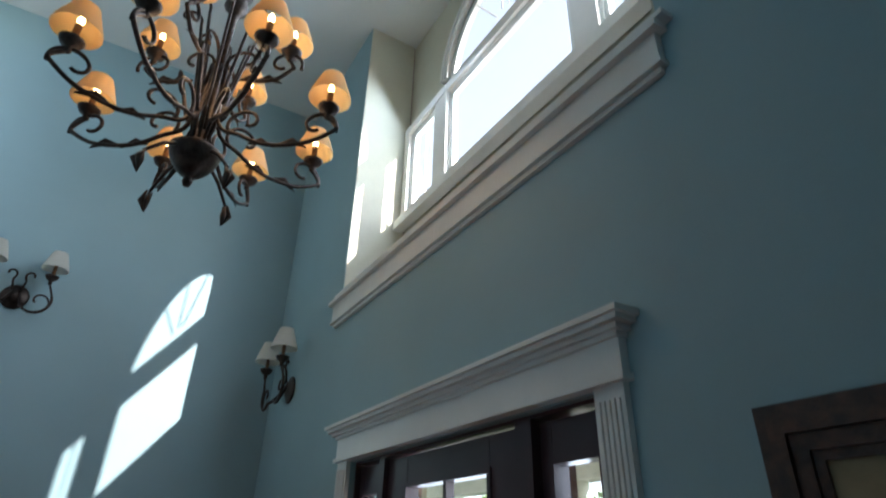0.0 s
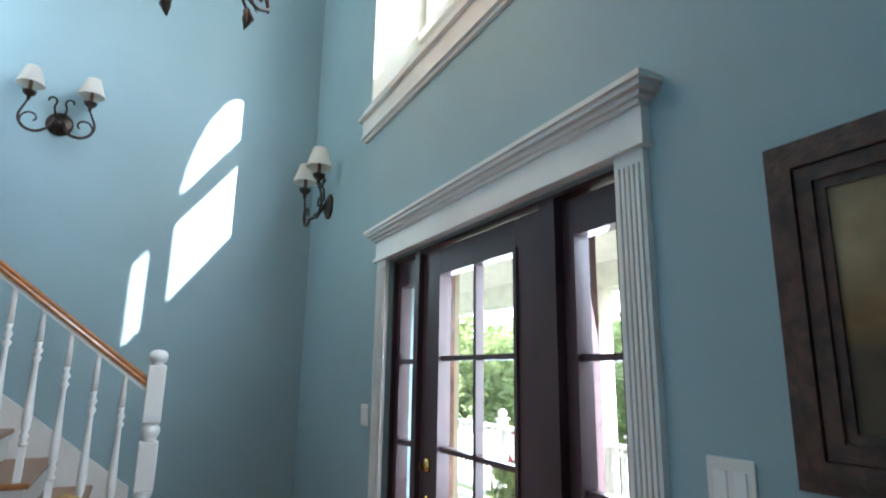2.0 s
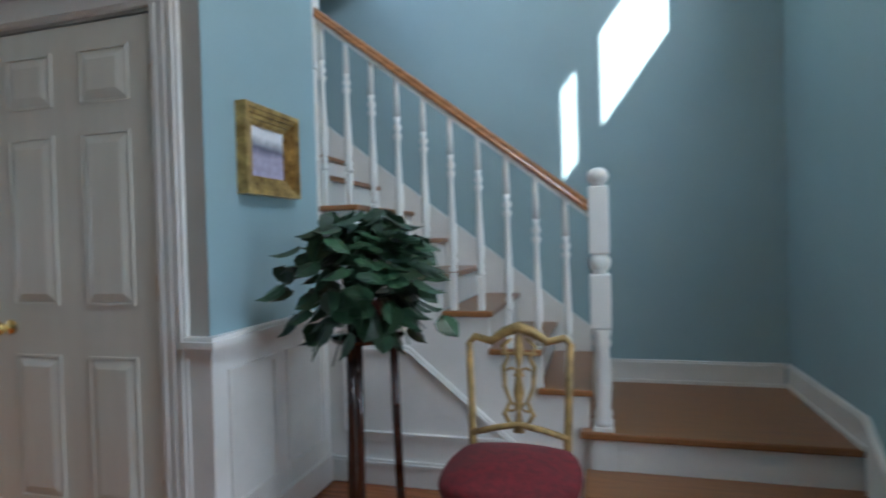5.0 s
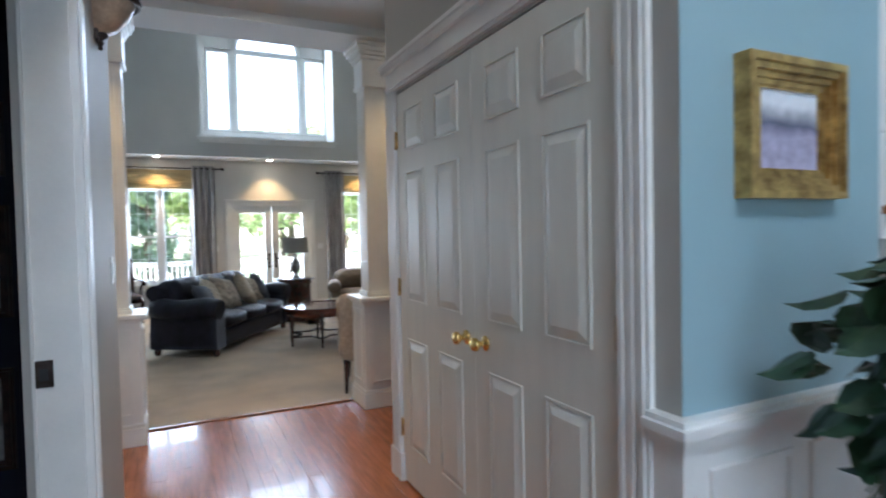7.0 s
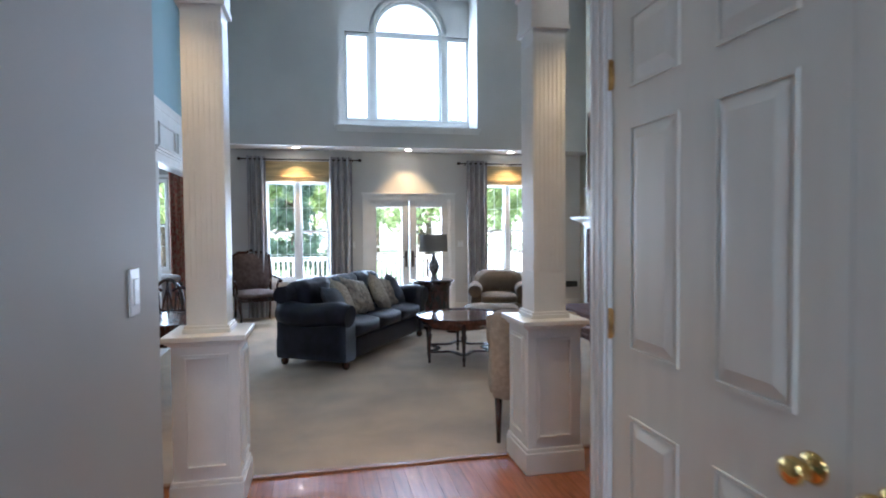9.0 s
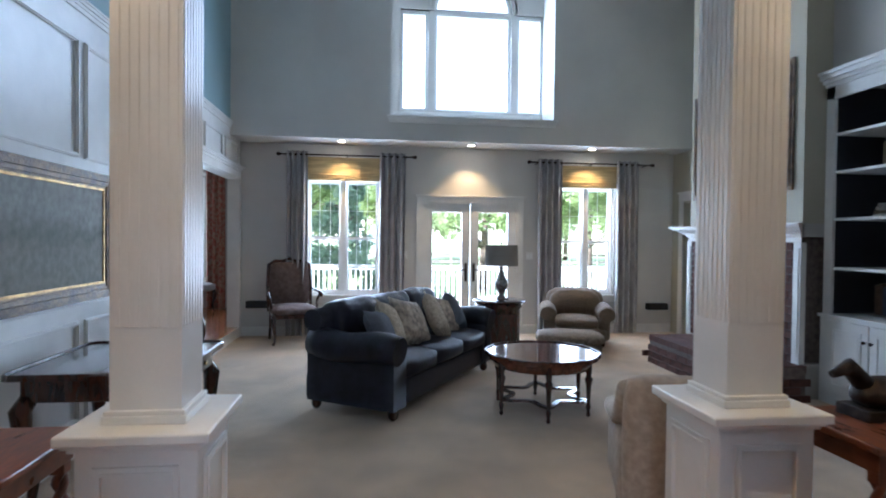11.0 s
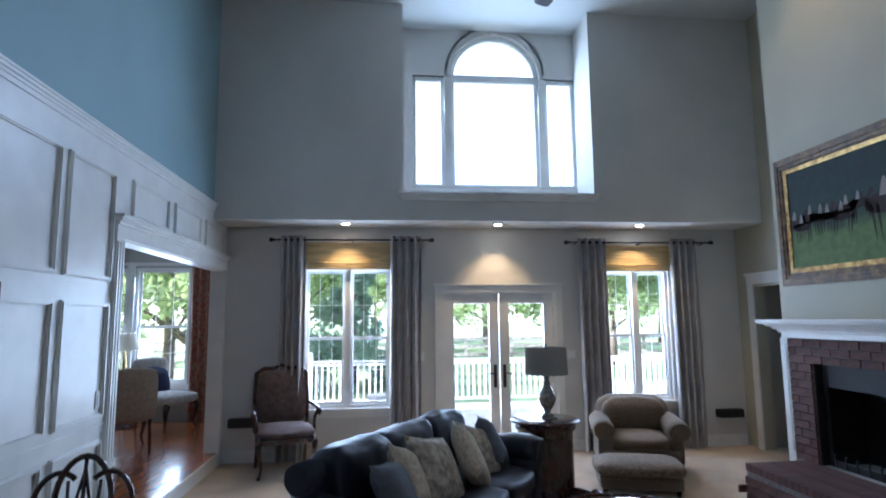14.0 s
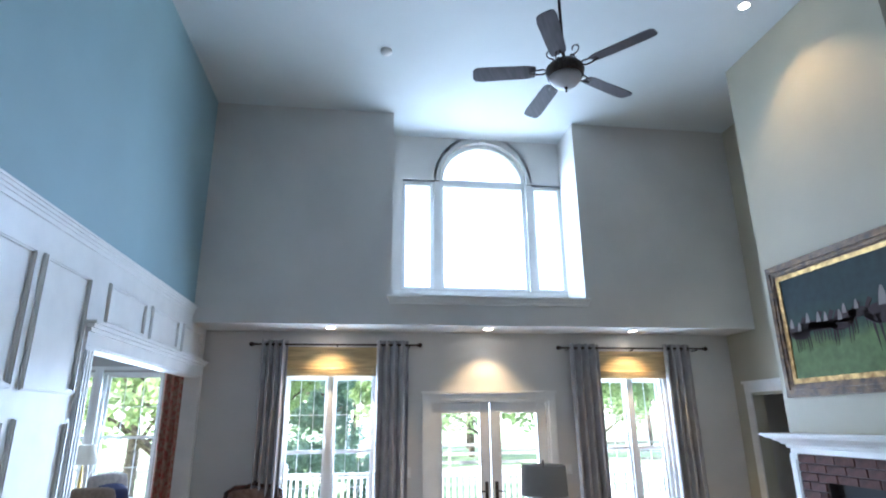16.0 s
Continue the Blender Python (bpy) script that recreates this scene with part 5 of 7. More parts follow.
switch_plate("switch_plate", pose(-10.779, 3.12, 1.2, 0, 0, 90), 1, "white switch plate beside the glazed doors")
bm = bmesh.new()
for x0, x1 in ((-10.56, -10.45), (-9.72, -9.61)):
    box(bm, x0, 7.33, 0, x1, 7.35, 2.06)
box(bm, -10.56, 7.325, 2.06, -9.61, 7.35, 2.17)
box(bm, -10.58, 7.31, 2.17, -9.59, 7.35, 2.20)
structure("trim_side_door", bm, WHITE, "white casing of the side doorway", "door casing")
bm = bmesh.new()
box(bm, -10.6, 8.6, 0, -9.5, 8.7, 2.6)
box(bm, -10.7, 7.5, 0, -10.6, 8.7, 2.6)
box(bm, -9.5, 7.5, 0, -9.4, 8.7, 2.6)
box(bm, -10.7, 7.5, 2.6, -9.4, 8.7, 2.7)
box(bm, -10.7, 7.5, -0.1, -9.4, 8.7, 0.0)
structure("wall_side_passage", bm, GREIGE, "dim passage behind the side doorway", "wall")


# ---- back windows and doors ----
def sash_window(name, x, y0, y1, z0, z1, cols, label, units=2):
    w = thing(name, label, "window")
    w["kind"] = "structure"
    bm = bmesh.new()
    frame_x(bm, x - 0.06, y0, y1, z0, z1, 0.04, 0.12)
    mw = 0.075
    if units == 2:
        box(bm, x - 0.06, (y0 + y1) / 2 - mw / 2, z0 + 0.04, x + 0.06, (y0 + y1) / 2 + mw / 2, z1 - 0.04)
    part("window_frame", bm, MUNTIN, w)
    spans = [(y0 + 0.04, (y0 + y1) / 2 - mw / 2), ((y0 + y1) / 2 + mw / 2, y1 - 0.04)] if units == 2 else [(y0 + 0.04, y1 - 0.04)]
    zm = (z0 + z1) / 2 - 0.02
    for a, b in spans:
        for c, d, xo in ((z0 + 0.04, zm + 0.02, 0.012), (zm - 0.02, z1 - 0.04, -0.014)):
            bm = bmesh.new()
            frame_x(bm, x + xo - 0.015, a, b, c, d, 0.032, 0.03)
            part("sash", bm, MUNTIN, w)
            bm = bmesh.new()
            for k in range(1, cols):
                yy = a + (b - a) * k / cols
                box(bm, x + xo - 0.004, yy - 0.0035, c, x + xo + 0.004, yy + 0.0035, d)
            box(bm, x + xo - 0.004, a, (c + d) / 2 - 0.0035, x + xo + 0.004, b, (c + d) / 2 + 0.0035)
            part("grille", bm, MUNTIN, w)
            bm = bmesh.new()
            box(bm, x + xo - 0.002, a + 0.03, c + 0.03, x + xo + 0.002, b - 0.03, d - 0.03)
            part("pane", bm, GLASS, w).visible_shadow = False
    return w


sash_window("window_back_left", -10.86, *LW, 3, "white double sash window with thin grilles")
sash_window("window_back_right", -10.86, *RW, 2, "white double sash window with thin grilles")
sash_window("window_side_room", -13.0, -1.2, -0.36, 0.70, 2.5, 3, "white side room sash window with grilles", 1)
sash_window("window_side_room", -13.0, -2.15, -1.31, 0.70, 2.5, 3, "white side room sash window with grilles", 1)
for nm, (a, b, c, d) in (("trim_window_left", LW), ("trim_window_right", RW)):
    bm = bmesh.new()
    frame_x(bm, -10.78, a - 0.075, b + 0.075, c - 0.02, d + 0.075, 0.075, 0.018, False)
    box(bm, -10.80, a - 0.10, c - 0.035, -10.72, b + 0.10, c)
    box(bm, -10.78, a - 0.08, c - 0.11, -10.762, b + 0.08, c - 0.035)
    structure(nm, bm, WHITE, "white window casing with sill", "window casing")
bm = bmesh.new()
for a, b in ((-1.255, -0.28), (-2.23, -1.257)):
    frame_x(bm, -12.9, a, b, 0.65, 2.58, 0.055, 0.018)
    box(bm, -12.9, a, 0.62, -12.83, b, 0.65)
structure("trim_side_room_windows", bm, WHITE, "white side room window casings", "window casing")

fd = thing("door_french", "pair of white glazed french doors, closed", "french doors")
fd["kind"] = "structure"
bm = bmesh.new()
frame_x(bm, -10.90, FD[0], FD[1], 0, FD[3], 0.03, 0.12, False)
part("door_frame", bm, WHITE, fd)
for a, b, s in ((FD[0] + 0.03, 4.10, 1), (4.11, FD[1] - 0.03, -1)):
    bm = bmesh.new()
    x = -10.85
    st = 0.115
    for q in ((a, a + st, 0.02, 1.97), (b - st, b, 0.02, 1.97), (a + st, b - st, 0.02, 0.25), (a + st, b - st, 1.855, 1.97)):
        box(bm, x, q[0], q[2], x + 0.045, q[1], q[3], 0.003)
    frame_x(bm, x - 0.006, a + st - 0.012, b - st + 0.012, 0.238, 1.867, 0.02, 0.057)
    leaf = part("door_leaf", bm, WHITE, fd)
    bm = bmesh.new()
    box(bm, x + 0.02, a + st, 0.25, x + 0.025, b - st, 1.855)
    part("pane", bm, GLASS, fd).visible_shadow = False
    bm = bmesh.new()
    yy = b - 0.055 if s == 1 else a + 0.055
    box(bm, x + 0.045, yy - 0.02, 0.80, x + 0.052, yy + 0.02, 1.08, 0.002)
    tube(bm, [(x + 0.05, yy, 0.98), (x + 0.09, yy, 0.98), (x + 0.095, yy - s * 0.09, 0.975)], 0.009, 8)
    part("door_handle", bm, IRON, fd, "dark bronze lever handle on a long plate")
    for z in (0.25, 1.0, 1.75):
        bm = bmesh.new()
        yh = a - 0.008 if s == 1 else b + 0.008
        lathe(bm, [(0.0, -0.05), (0.009, -0.05), (0.009, 0.05), (0.0, 0.05)], 10, at=(x + 0.05, yh, z))
        part("hinge", bm, IRON, fd)
bm = bmesh.new()
for a, b in ((FD[0] - 0.085, FD[0]), (FD[1], FD[1] + 0.085)):
    box(bm, -10.78, a, 0, -10.758, b, 2.0)
box(bm, -10.78, FD[0] - 0.085, 2.0, -10.755, FD[1] + 0.085, 2.08)
box(bm, -10.78, FD[0] - 0.10, 2.08, -10.73, FD[1] + 0.10, 2.105)
structure("trim_french_doors", bm, WHITE, "white casing of the glazed doors", "door casing")
high_window("window_back_upper", -10.88, 1, ((3.02, 3.44), (3.53, 4.71), (4.80, 5.22)), 3.36, 4.86, ARCH_L, "white three-light upper window with arched head")
bm = bmesh.new()
box(bm, -10.78, 2.868, 3.14, -10.2, 5.20, 3.155)
for d, z0, z1 in ((0.05, 3.12, 3.15), (0.035, 3.09, 3.12), (0.02, 3.05, 3.09)):
    box(bm, -10.2, 2.868 - d, z0, -10.2 + d, 5.20 + d, z1)
structure("trim_upper_sill", bm, WHITE, "white moulded sill of the upper window niche", "window sill")

# ---- curtains, rods, roman shades ----
CURT = material("grey_satin_curtain", (0.34, 0.33, 0.33), 0.42, vary=0.08, scale=6, sheen=0.4, bump=0.05, bump_scale=200)
REDC = material("red_floral_curtain", (0.30, 0.06, 0.04), 0.8, vary=0.2, scale=16, second=(0.42, 0.30, 0.20), bump=0.1)


def curtain(y0, y1, x, z0, z1, folds, mat, label, group=""):
    t = thing("window_curtain", label, "curtain", None, group)
    bm = bmesh.new()
    n = folds * 10
    front, back = [], []
    for k in range(n + 1):
        u = k / n
        y = y0 + (y1 - y0) * u
        off = 0.038 * math.sin(2 * math.pi * folds * u) + 0.006 * math.sin(17 * u)
        front.append((x + off + 0.004, y))
        back.append((x + off - 0.004, y))
    rows = []
    for j in range(7):
        v = j / 6
        z = z1 + (z0 - z1) * v
        wgt = 1 + 0.18 * v
        sway = 0.012 * math.sin(3 * v + y0)
        rows.append(([bm.verts.new((x + (p[0] - x) * wgt, p[1] + sway * v, z)) for p in front], [bm.verts.new((x + (p[0] - x) * wgt, p[1] + sway * v, z)) for p in back]))
    for (a, b), (c, d) in zip(rows, rows[1:]):
        for k in range(n):
            bm.faces.new((a[k], a[k + 1], c[k + 1], c[k])).smooth = True
            bm.faces.new((b[k + 1], b[k], d[k], d[k + 1])).smooth = True
        bm.faces.new((a[0], c[0], d[0], b[0]))
        bm.faces.new((a[n], b[n], d[n], c[n]))
    part("cloth", bm, mat, t)
    for k in range(folds * 2):
        u = (k + 0.5) / (folds * 2)
        bm = bmesh.new()
        c = Vector((x, y0 + (y1 - y0) * u, z1 - 0.055))
        tube(bm, [c + Vector((0.02 * math.cos(a), 0, 0.022 * math.sin(a))) for a in [2 * math.pi * i / 12 for i in range(13)]], 0.003, 5)
        part("grommet", bm, IRON, t)
    return t


def rod(y0, y1, z, x=-10.66):
    t = thing("curtain_rod", "dark metal curtain rod with finials", "curtain rod", None, "curtain rods")
    bm = bmesh.new()
    tube(bm, [(x, y0, z), (x, y1, z)], 0.011, 10)
    part("pole", bm, IRON, t)
    for y, s in ((y0, -1), (y1, 1)):
        bm = bmesh.new()
        lathe(bm, [(0.011, 0), (0.02, 0.008), (0.014, 0.018), (0.026, 0.035), (0.028, 0.05), (0.018, 0.068), (0.0, 0.075)], 14, m=pose(x, y, z, -90 * s, 0, 0))
        part("finial", bm, IRON, t)
    for y in (y0 + 0.08, (y0 + y1) / 2, y1 - 0.08):
        bm = bmesh.new()
        tube(bm, [(-10.78, y, z - 0.02), (x, y, z - 0.02), (x, y, z)], 0.007, 6)
        part("bracket", bm, IRON, t)


rod(1.33, 3.20, 2.64)
rod(5.02, 6.90, 2.62)
for y0, y1, z in ((1.40, 1.70, 2.69), (2.73, 3.11, 2.69), (5.12, 5.50, 2.67), (6.36, 6.72, 2.67)):
    curtain(y0, y1, -10.66, 0.02, z, 4, CURT, "grey satin grommet curtain hanging to the floor", "grey curtains")
curtain(-0.30, 0.02, -12.78, 0.16, 2.62, 3, REDC, "red floral curtain in the side room")
BAMBOO = material("gold_woven_shade", (0.58, 0.44, 0.22), 0.7, vary=0.12, scale=3, bump=0.3, bump_scale=120, stretch=(1, 1, 14))
for (a, b, c, d) in (LW, RW):
    t = thing("roman_shade", "gold woven roman shade folded up at the window head", "window shade", None, "roman shades")
    bm = bmesh.new()
    box(bm, -10.76, a - 0.03, d + 0.0, -10.735, b + 0.03, d + 0.31)
    part("valance", bm, BAMBOO, t)
    for k in range(4):
        bm = bmesh.new()
        soft_box(bm, -10.765, a - 0.03, d - 0.03 + k * 0.022, -10.715 + 0.004 * k, b + 0.03, d + 0.0 + k * 0.022, 0.012, 0.0, 2)
        part("fold", bm, BAMBOO, t)

# ---- downlights ----
LENS = glowing("lit_downlight", (1.0, 0.86, 0.62), 25.0)


def downlight(x, y, z, spot=0):
    t = thing("recessed_downlight", "small round recessed ceiling light, lit", "downlight", pose(x, y, z), "recessed lights")
    bm = bmesh.new()
    lathe(bm, [(0.045, -0.003), (0.062, -0.006), (0.066, -0.002), (0.066, 0.0), (0.045, 0.0)], 24)
    part("trim_ring", bm, WHITE, t)
    bm = bmesh.new()
    lathe(bm, [(0.0, -0.004), (0.045, -0.004), (0.045, -0.001), (0.0, -0.001)], 20)
    part("lamp", bm, LENS, t)
    d = bpy.data.lights.new("downlight_beam", "SPOT")
    d.energy, d.spot_size, d.spot_blend, d.shadow_soft_size, d.color = spot, radians(100), 0.6, 0.04, (1.0, 0.66, 0.30)
    o = new("downlight_beam", d)
    o.location = (x, y, z - 0.02)


for y in (2.19, 4.05, 5.88):
    downlight(-10.47, y, 2.81, 11)
downlight(-7.85, 6.05, LZ, 13)
for y in (1.75, 2.95, 4.2):
    downlight(-3.55, y, HZ, 7)
sd = thing("smoke_detector", "small white round smoke detector on ceiling", "smoke detector", pose(-8.95, 2.72, LZ))
bm = bmesh.new()
lathe(bm, [(0.0, -0.035), (0.045, -0.035), (0.06, -0.02), (0.065, 0.0)], 20)
part("body", bm, WHITE, sd)

# ---- ceiling fan ----
FANW = material("dark_fan_blade", (0.05, 0.04, 0.045), 0.4, vary=0.2, scale=5, stretch=(1, 8, 1))
FC = (-7.70, 4.16)
fan = thing("ceiling_fan", "dark bronze ceiling fan with five blades and scrolls", "ceiling fan", pose(FC[0], FC[1], 4.50, 0, 0, -30))
bm = bmesh.new()
lathe(bm, [(0.013, 0.10), (0.013, LZ - 4.50)], 10)
lathe(bm, [(0.02, LZ - 4.50 - 0.10), (0.06, LZ - 4.50 - 0.05), (0.075, LZ - 4.50)], 18)
part("downrod", bm, IRON, fan)
bm = bmesh.new()
lathe(bm, [(0.03, 0.13), (0.06, 0.11), (0.12, 0.09), (0.155, 0.05), (0.16, 0.02), (0.15, 0.0), (0.15, -0.02), (0.13, -0.03)], 28)
part("motor_housing", bm, IRON, fan)
bm = bmesh.new()
lathe(bm, [(0.13, -0.03), (0.125, -0.06), (0.09, -0.10), (0.04, -0.12), (0.0, -0.125)], 24)
part("glass_bowl", bm, material("frosted_bowl", (0.45, 0.44, 0.44), 0.35, vary=0.08), fan)
bm = bmesh.new()
lathe(bm, [(0.012, -0.12), (0.016, -0.135), (0.006, -0.15), (0.01, -0.165), (0.0, -0.175)], 10)
part("finial", bm, IRON, fan)
for k in range(5):
    a = 2 * math.pi * k / 5
    R = Matrix.Rotation(a, 4, "Z")
    bm = bmesh.new()
    pts = [(0.24, -0.055), (0.30, -0.068), (0.68, -0.078), (0.74, -0.068), (0.76, -0.04), (0.76, 0.04), (0.74, 0.068), (0.68, 0.078), (0.30, 0.068), (0.24, 0.055)]
    tilt = Matrix.Rotation(radians(12), 4, "X")
    prism(bm, [R @ (tilt @ Vector((p, q, 0.0)) + Vector((0, 0, 0.03))) for p, q in pts], R @ tilt @ Vector((0, 0, 0.008)))
    blade = part("blade", bm, FANW, fan)
    bm = bmesh.new()
    for s in (-1, 1):
        tube(bm, [R @ Vector((0.13, 0.0, 0.03)), R @ Vector((0.18, s * 0.035, 0.028)), R @ Vector((0.23, s * 0.03, 0.026)), R @ Vector((0.29, s * 0.012, 0.026))], 0.007, 6)
    part("blade_iron", bm, IRON, blade)
    bm = bmesh.new()
    u = R @ Vector((1, 0, 0))
    tube(bm, [R @ Vector((0.05, 0, 0.12))] + spiral(u * 0.10 + Vector((0, 0, 0.20)), u, Vector((0, 0, 1)), 0.05, 0.014, -1.6, 3.6, 16), 0.006, 6)
    part("crown_scroll", bm, IRON, fan)


# ---- fireplace ----
fp = thing("fireplace", "red brick fireplace with raised hearth and white mantel", "fireplace")
FX0, FX1, FYF = -8.80, -7.10, 6.52
bm = bmesh.new()
box(bm, FX0, FYF + 0.008, 0.33, -8.52, 7.3, 1.50)
box(bm, -7.38, FYF + 0.008, 0.33, FX1, 7.3, 1.50)
box(bm, -8.52, FYF + 0.008, 1.24, -7.38, 7.3, 1.50)
box(bm, -8.70, 5.94, 0, -6.95, FYF + 0.008, 0.325)
part("mortar_bed", bm, MORTAR, fp)
bm = bmesh.new()
box(bm, -8.52, 7.0, 0.33, -7.38, 7.02, 1.24)
box(bm, -8.53, 6.54, 0.33, -8.515, 7.0, 1.24)
box(bm, -7.385, 6.54, 0.33, -7.37, 7.0, 1.24)
box(bm, -8.52, 6.54, 1.232, -7.38, 7.0, 1.245)
part("firebox", bm, SOOT, fp, "black firebox")
BLACKM = material("black_metal_screen", (0.012, 0.012, 0.013), 0.65, metal=0.0, vary=0.1)
bm = bmesh.new()
frame_y(bm, 6.60, -8.50, -7.40, 0.335, 1.22, 0.05, 0.02)
box(bm, -8.45, 6.602, 1.02, -7.45, 6.615, 1.17)
part("metal_surround", bm, BLACKM, fp)
bm = bmesh.new()
for k in range(9):
    x = -8.42 + k * 0.118
    tube(bm, [(x, 6.59, 0.34), (x, 6.585, 0.44), (x + 0.02, 6.59, 0.46)], 0.008, 6)
tube(bm, [(-8.46, 6.59, 0.40), (-7.44, 6.59, 0.40)], 0.008, 6)
part("fire_grate", bm, BLACKM, fp)
bm = bmesh.new()
prof = [(0.0, 1.45), (0.03, 1.45), (0.03, 1.495), (0.05, 1.50), (0.055, 1.525), (0.08, 1.53), (0.09, 1.55), (0.12, 1.558), (0.14, 1.578), (0.175, 1.583), (0.18, 1.60), (0.20, 1.602), (0.203, 1.614), (0.20, 1.625), (0.0, 1.625)]
ends = [[bm.verts.new((xe + sx * (d - 0.03), 6.545 - d, z)) for d, z in prof] for xe, sx in ((-8.88, -1), (-7.02, 1))]
for i in range(len(prof)):
    j = (i + 1) % len(prof)
    bm.faces.new((ends[0][i], ends[0][j], ends[1][j], ends[1][i]))
bm.faces.new(ends[0][::-1])
bm.faces.new(ends[1])
part("mantel_shelf", bm, WHITE, fp, "white moulded mantel shelf")
for x0, x1 in ((-8.89, -8.795), (-7.105, -7.01)):
    bm = bmesh.new()
    box(bm, x0, 6.505, 0.0, x1, 6.56, 1.449)
    box(bm, x0 + 0.02, 6.497, 0.4, x1 - 0.02, 6.505, 1.40)
    part("mantel_leg", bm, WHITE, fp)
bm = bmesh.new()
box(bm, -8.87, 6.55, 0, -7.03, 7.35, 0.33)
box(bm, -8.87, 6.55, 1.50, -7.03, 7.35, 1.63)
box(bm, -8.87, 7.02, 0.33, -7.03, 7.35, 1.50)
part("chimney_core", bm, GREIGE, fp)
bmx = bmesh.new()
box(bmx, -0.1, -0.012, -0.0325, 0.1, 0.012, 0.0325, 0.003)
brick_mesh = bpy.data.meshes.new("brick")
bmx.to_mesh(brick_mesh)
bmx.free()
brick_mesh.materials.append(BRICK)
brng = random.Random(7)


def lay(x, y, z, w=0.2, rot=0.0, up=False):
    b = new("brick", brick_mesh)
    b.parent = fp
    b.matrix_world = pose(x, y + brng.uniform(-0.0015, 0.0015), z, 0, 0, rot) @ (pose(0, 0, 0, 90 if up else 0, 0, 0)) @ Matrix.Diagonal((w / 0.2, 1, 1, 1))


def course(x0, x1, y, z, shift):
    x = x0 - (0.105 if shift else 0.0)
    while x < x1 - 0.005:
        a, b = max(x, x0), min(x + 0.2, x1)
        if b - a > 0.03:
            lay((a + b) / 2, y, z, b - a)
        x += 0.21


for j in range(16):
    z = 0.33 + 0.036 + j * 0.0745
    if z + 0.03 > 1.46:
        break
    if z < 1.24:
        course(FX0, -8.525, FYF, z, j % 2)
        course(-7.375, FX1, FYF, z, j % 2)
    else:
        course(FX0, FX1, FYF, z, j % 2)
for j in range(3):
    z = 0.036 + j * 0.0745
    course(-8.71, -6.94, 5.935, z, j % 2)
    for q in range(3):
        lay(-8.705, 6.05 + q * 0.21 - 0.1 * (j % 2), z, 0.2, 90)
        lay(-6.945, 6.05 + q * 0.21 - 0.1 * (j % 2), z, 0.2, 90)
for q in range(23):
    x = -8.67 + q * 0.0765
    for yy in (6.03, 6.24, 6.44):
        b = new("brick", brick_mesh)
        b.parent = fp
        b.matrix_world = pose(x, yy, 0.30, 0, 0, 90) @ Matrix.Diagonal((1, 3.0, 1.05, 1))

# ---- bookcase ----
bk = thing("built_in_bookcase", "white built-in bookcase with dark shelves and cabinet doors", "bookcase")
BX0, BX1, BY = -7.02, -5.05, 6.72
NAVY = material("dark_navy_shelf_back", (0.025, 0.028, 0.04), 0.6, vary=0.1)
bm = bmesh.new()
box(bm, BX0, BY, 0, BX1, 7.34, 0.80)
box(bm, BX0, BY - 0.03, 0.78, BX1, 7.34, 0.81)
part("base_cabinet", bm, WHITE, bk)
bm = bmesh.new()
box(bm, BX0, 7.30, 0.81, BX1, 7.34, 2.85)
part("back_panel", bm, NAVY, bk)
bm = bmesh.new()
for x0, x1 in ((BX0, BX0 + 0.09), (BX1 - 0.09, BX1), (-6.10, -6.0)):
    box(bm, x0, BY + 0.02, 0.81, x1, BY + 0.05, 2.85)
box(bm, BX0, BY + 0.02, 2.74, BX1, BY + 0.05, 2.85)
for d, z0, z1 in ((0.02, 2.85, 2.88), (0.05, 2.88, 2.91), (0.08, 2.91, 2.95), (0.10, 2.95, 2.98)):
    box(bm, BX0, BY + 0.02 - d, z0, BX1, 7.34, z1)
part("frame_and_cornice", bm, WHITE, bk)
for x0, x1 in ((BX0, BX0 + 0.085), (BX1 - 0.085, BX1), (-6.095, -6.005)):
    bm = bmesh.new()
    box(bm, x0, BY + 0.05, 0.812, x1, 7.30, 2.849)
    part("side_lining", bm, NAVY, bk, "dark navy side lining")
for z in (1.22, 1.66, 2.08, 2.42):
    bm = bmesh.new()
    box(bm, BX0 + 0.09, BY + 0.04, z - 0.012, -6.10, 7.30, z + 0.012)
    box(bm, -6.0, BY + 0.04, z - 0.012, BX1 - 0.09, 7.30, z + 0.012)
    part("shelf", bm, WHITE, bk)
for k in range(4):
    a = BX0 + 0.10 + k * 0.445
    bm = bmesh.new()
    box(bm, a, BY - 0.018, 0.12, a + 0.425, BY, 0.76, 0.003)
    frame_y(bm, BY - 0.018, a + 0.06, a + 0.365, 0.19, 0.69, 0.014, -0.008)
    box(bm, a + 0.09, BY - 0.026, 0.22, a + 0.335, BY - 0.018, 0.66, 0.004)
    dr = part("cabinet_door", bm, WHITE, bk)
    bm = bmesh.new()
    kx = a + 0.40 if k % 2 == 0 else a + 0.025
    lathe(bm, [(0.0, 0), (0.008, 0), (0.007, 0.012), (0.016, 0.02), (0.013, 0.028), (0.0, 0.03)], 12, m=pose(kx, BY - 0.018, 0.62, 90, 0, 0))
    part("knob", bm, IRON, dr, "dark bronze knob")
bcol = [material("book_cover", c, 0.6, vary=0.15, scale=20) for c in ((0.22, 0.05, 0.04), (0.05, 0.07, 0.12), (0.30, 0.24, 0.16), (0.10, 0.06, 0.04), (0.45, 0.42, 0.36))]
rb = random.Random(3)
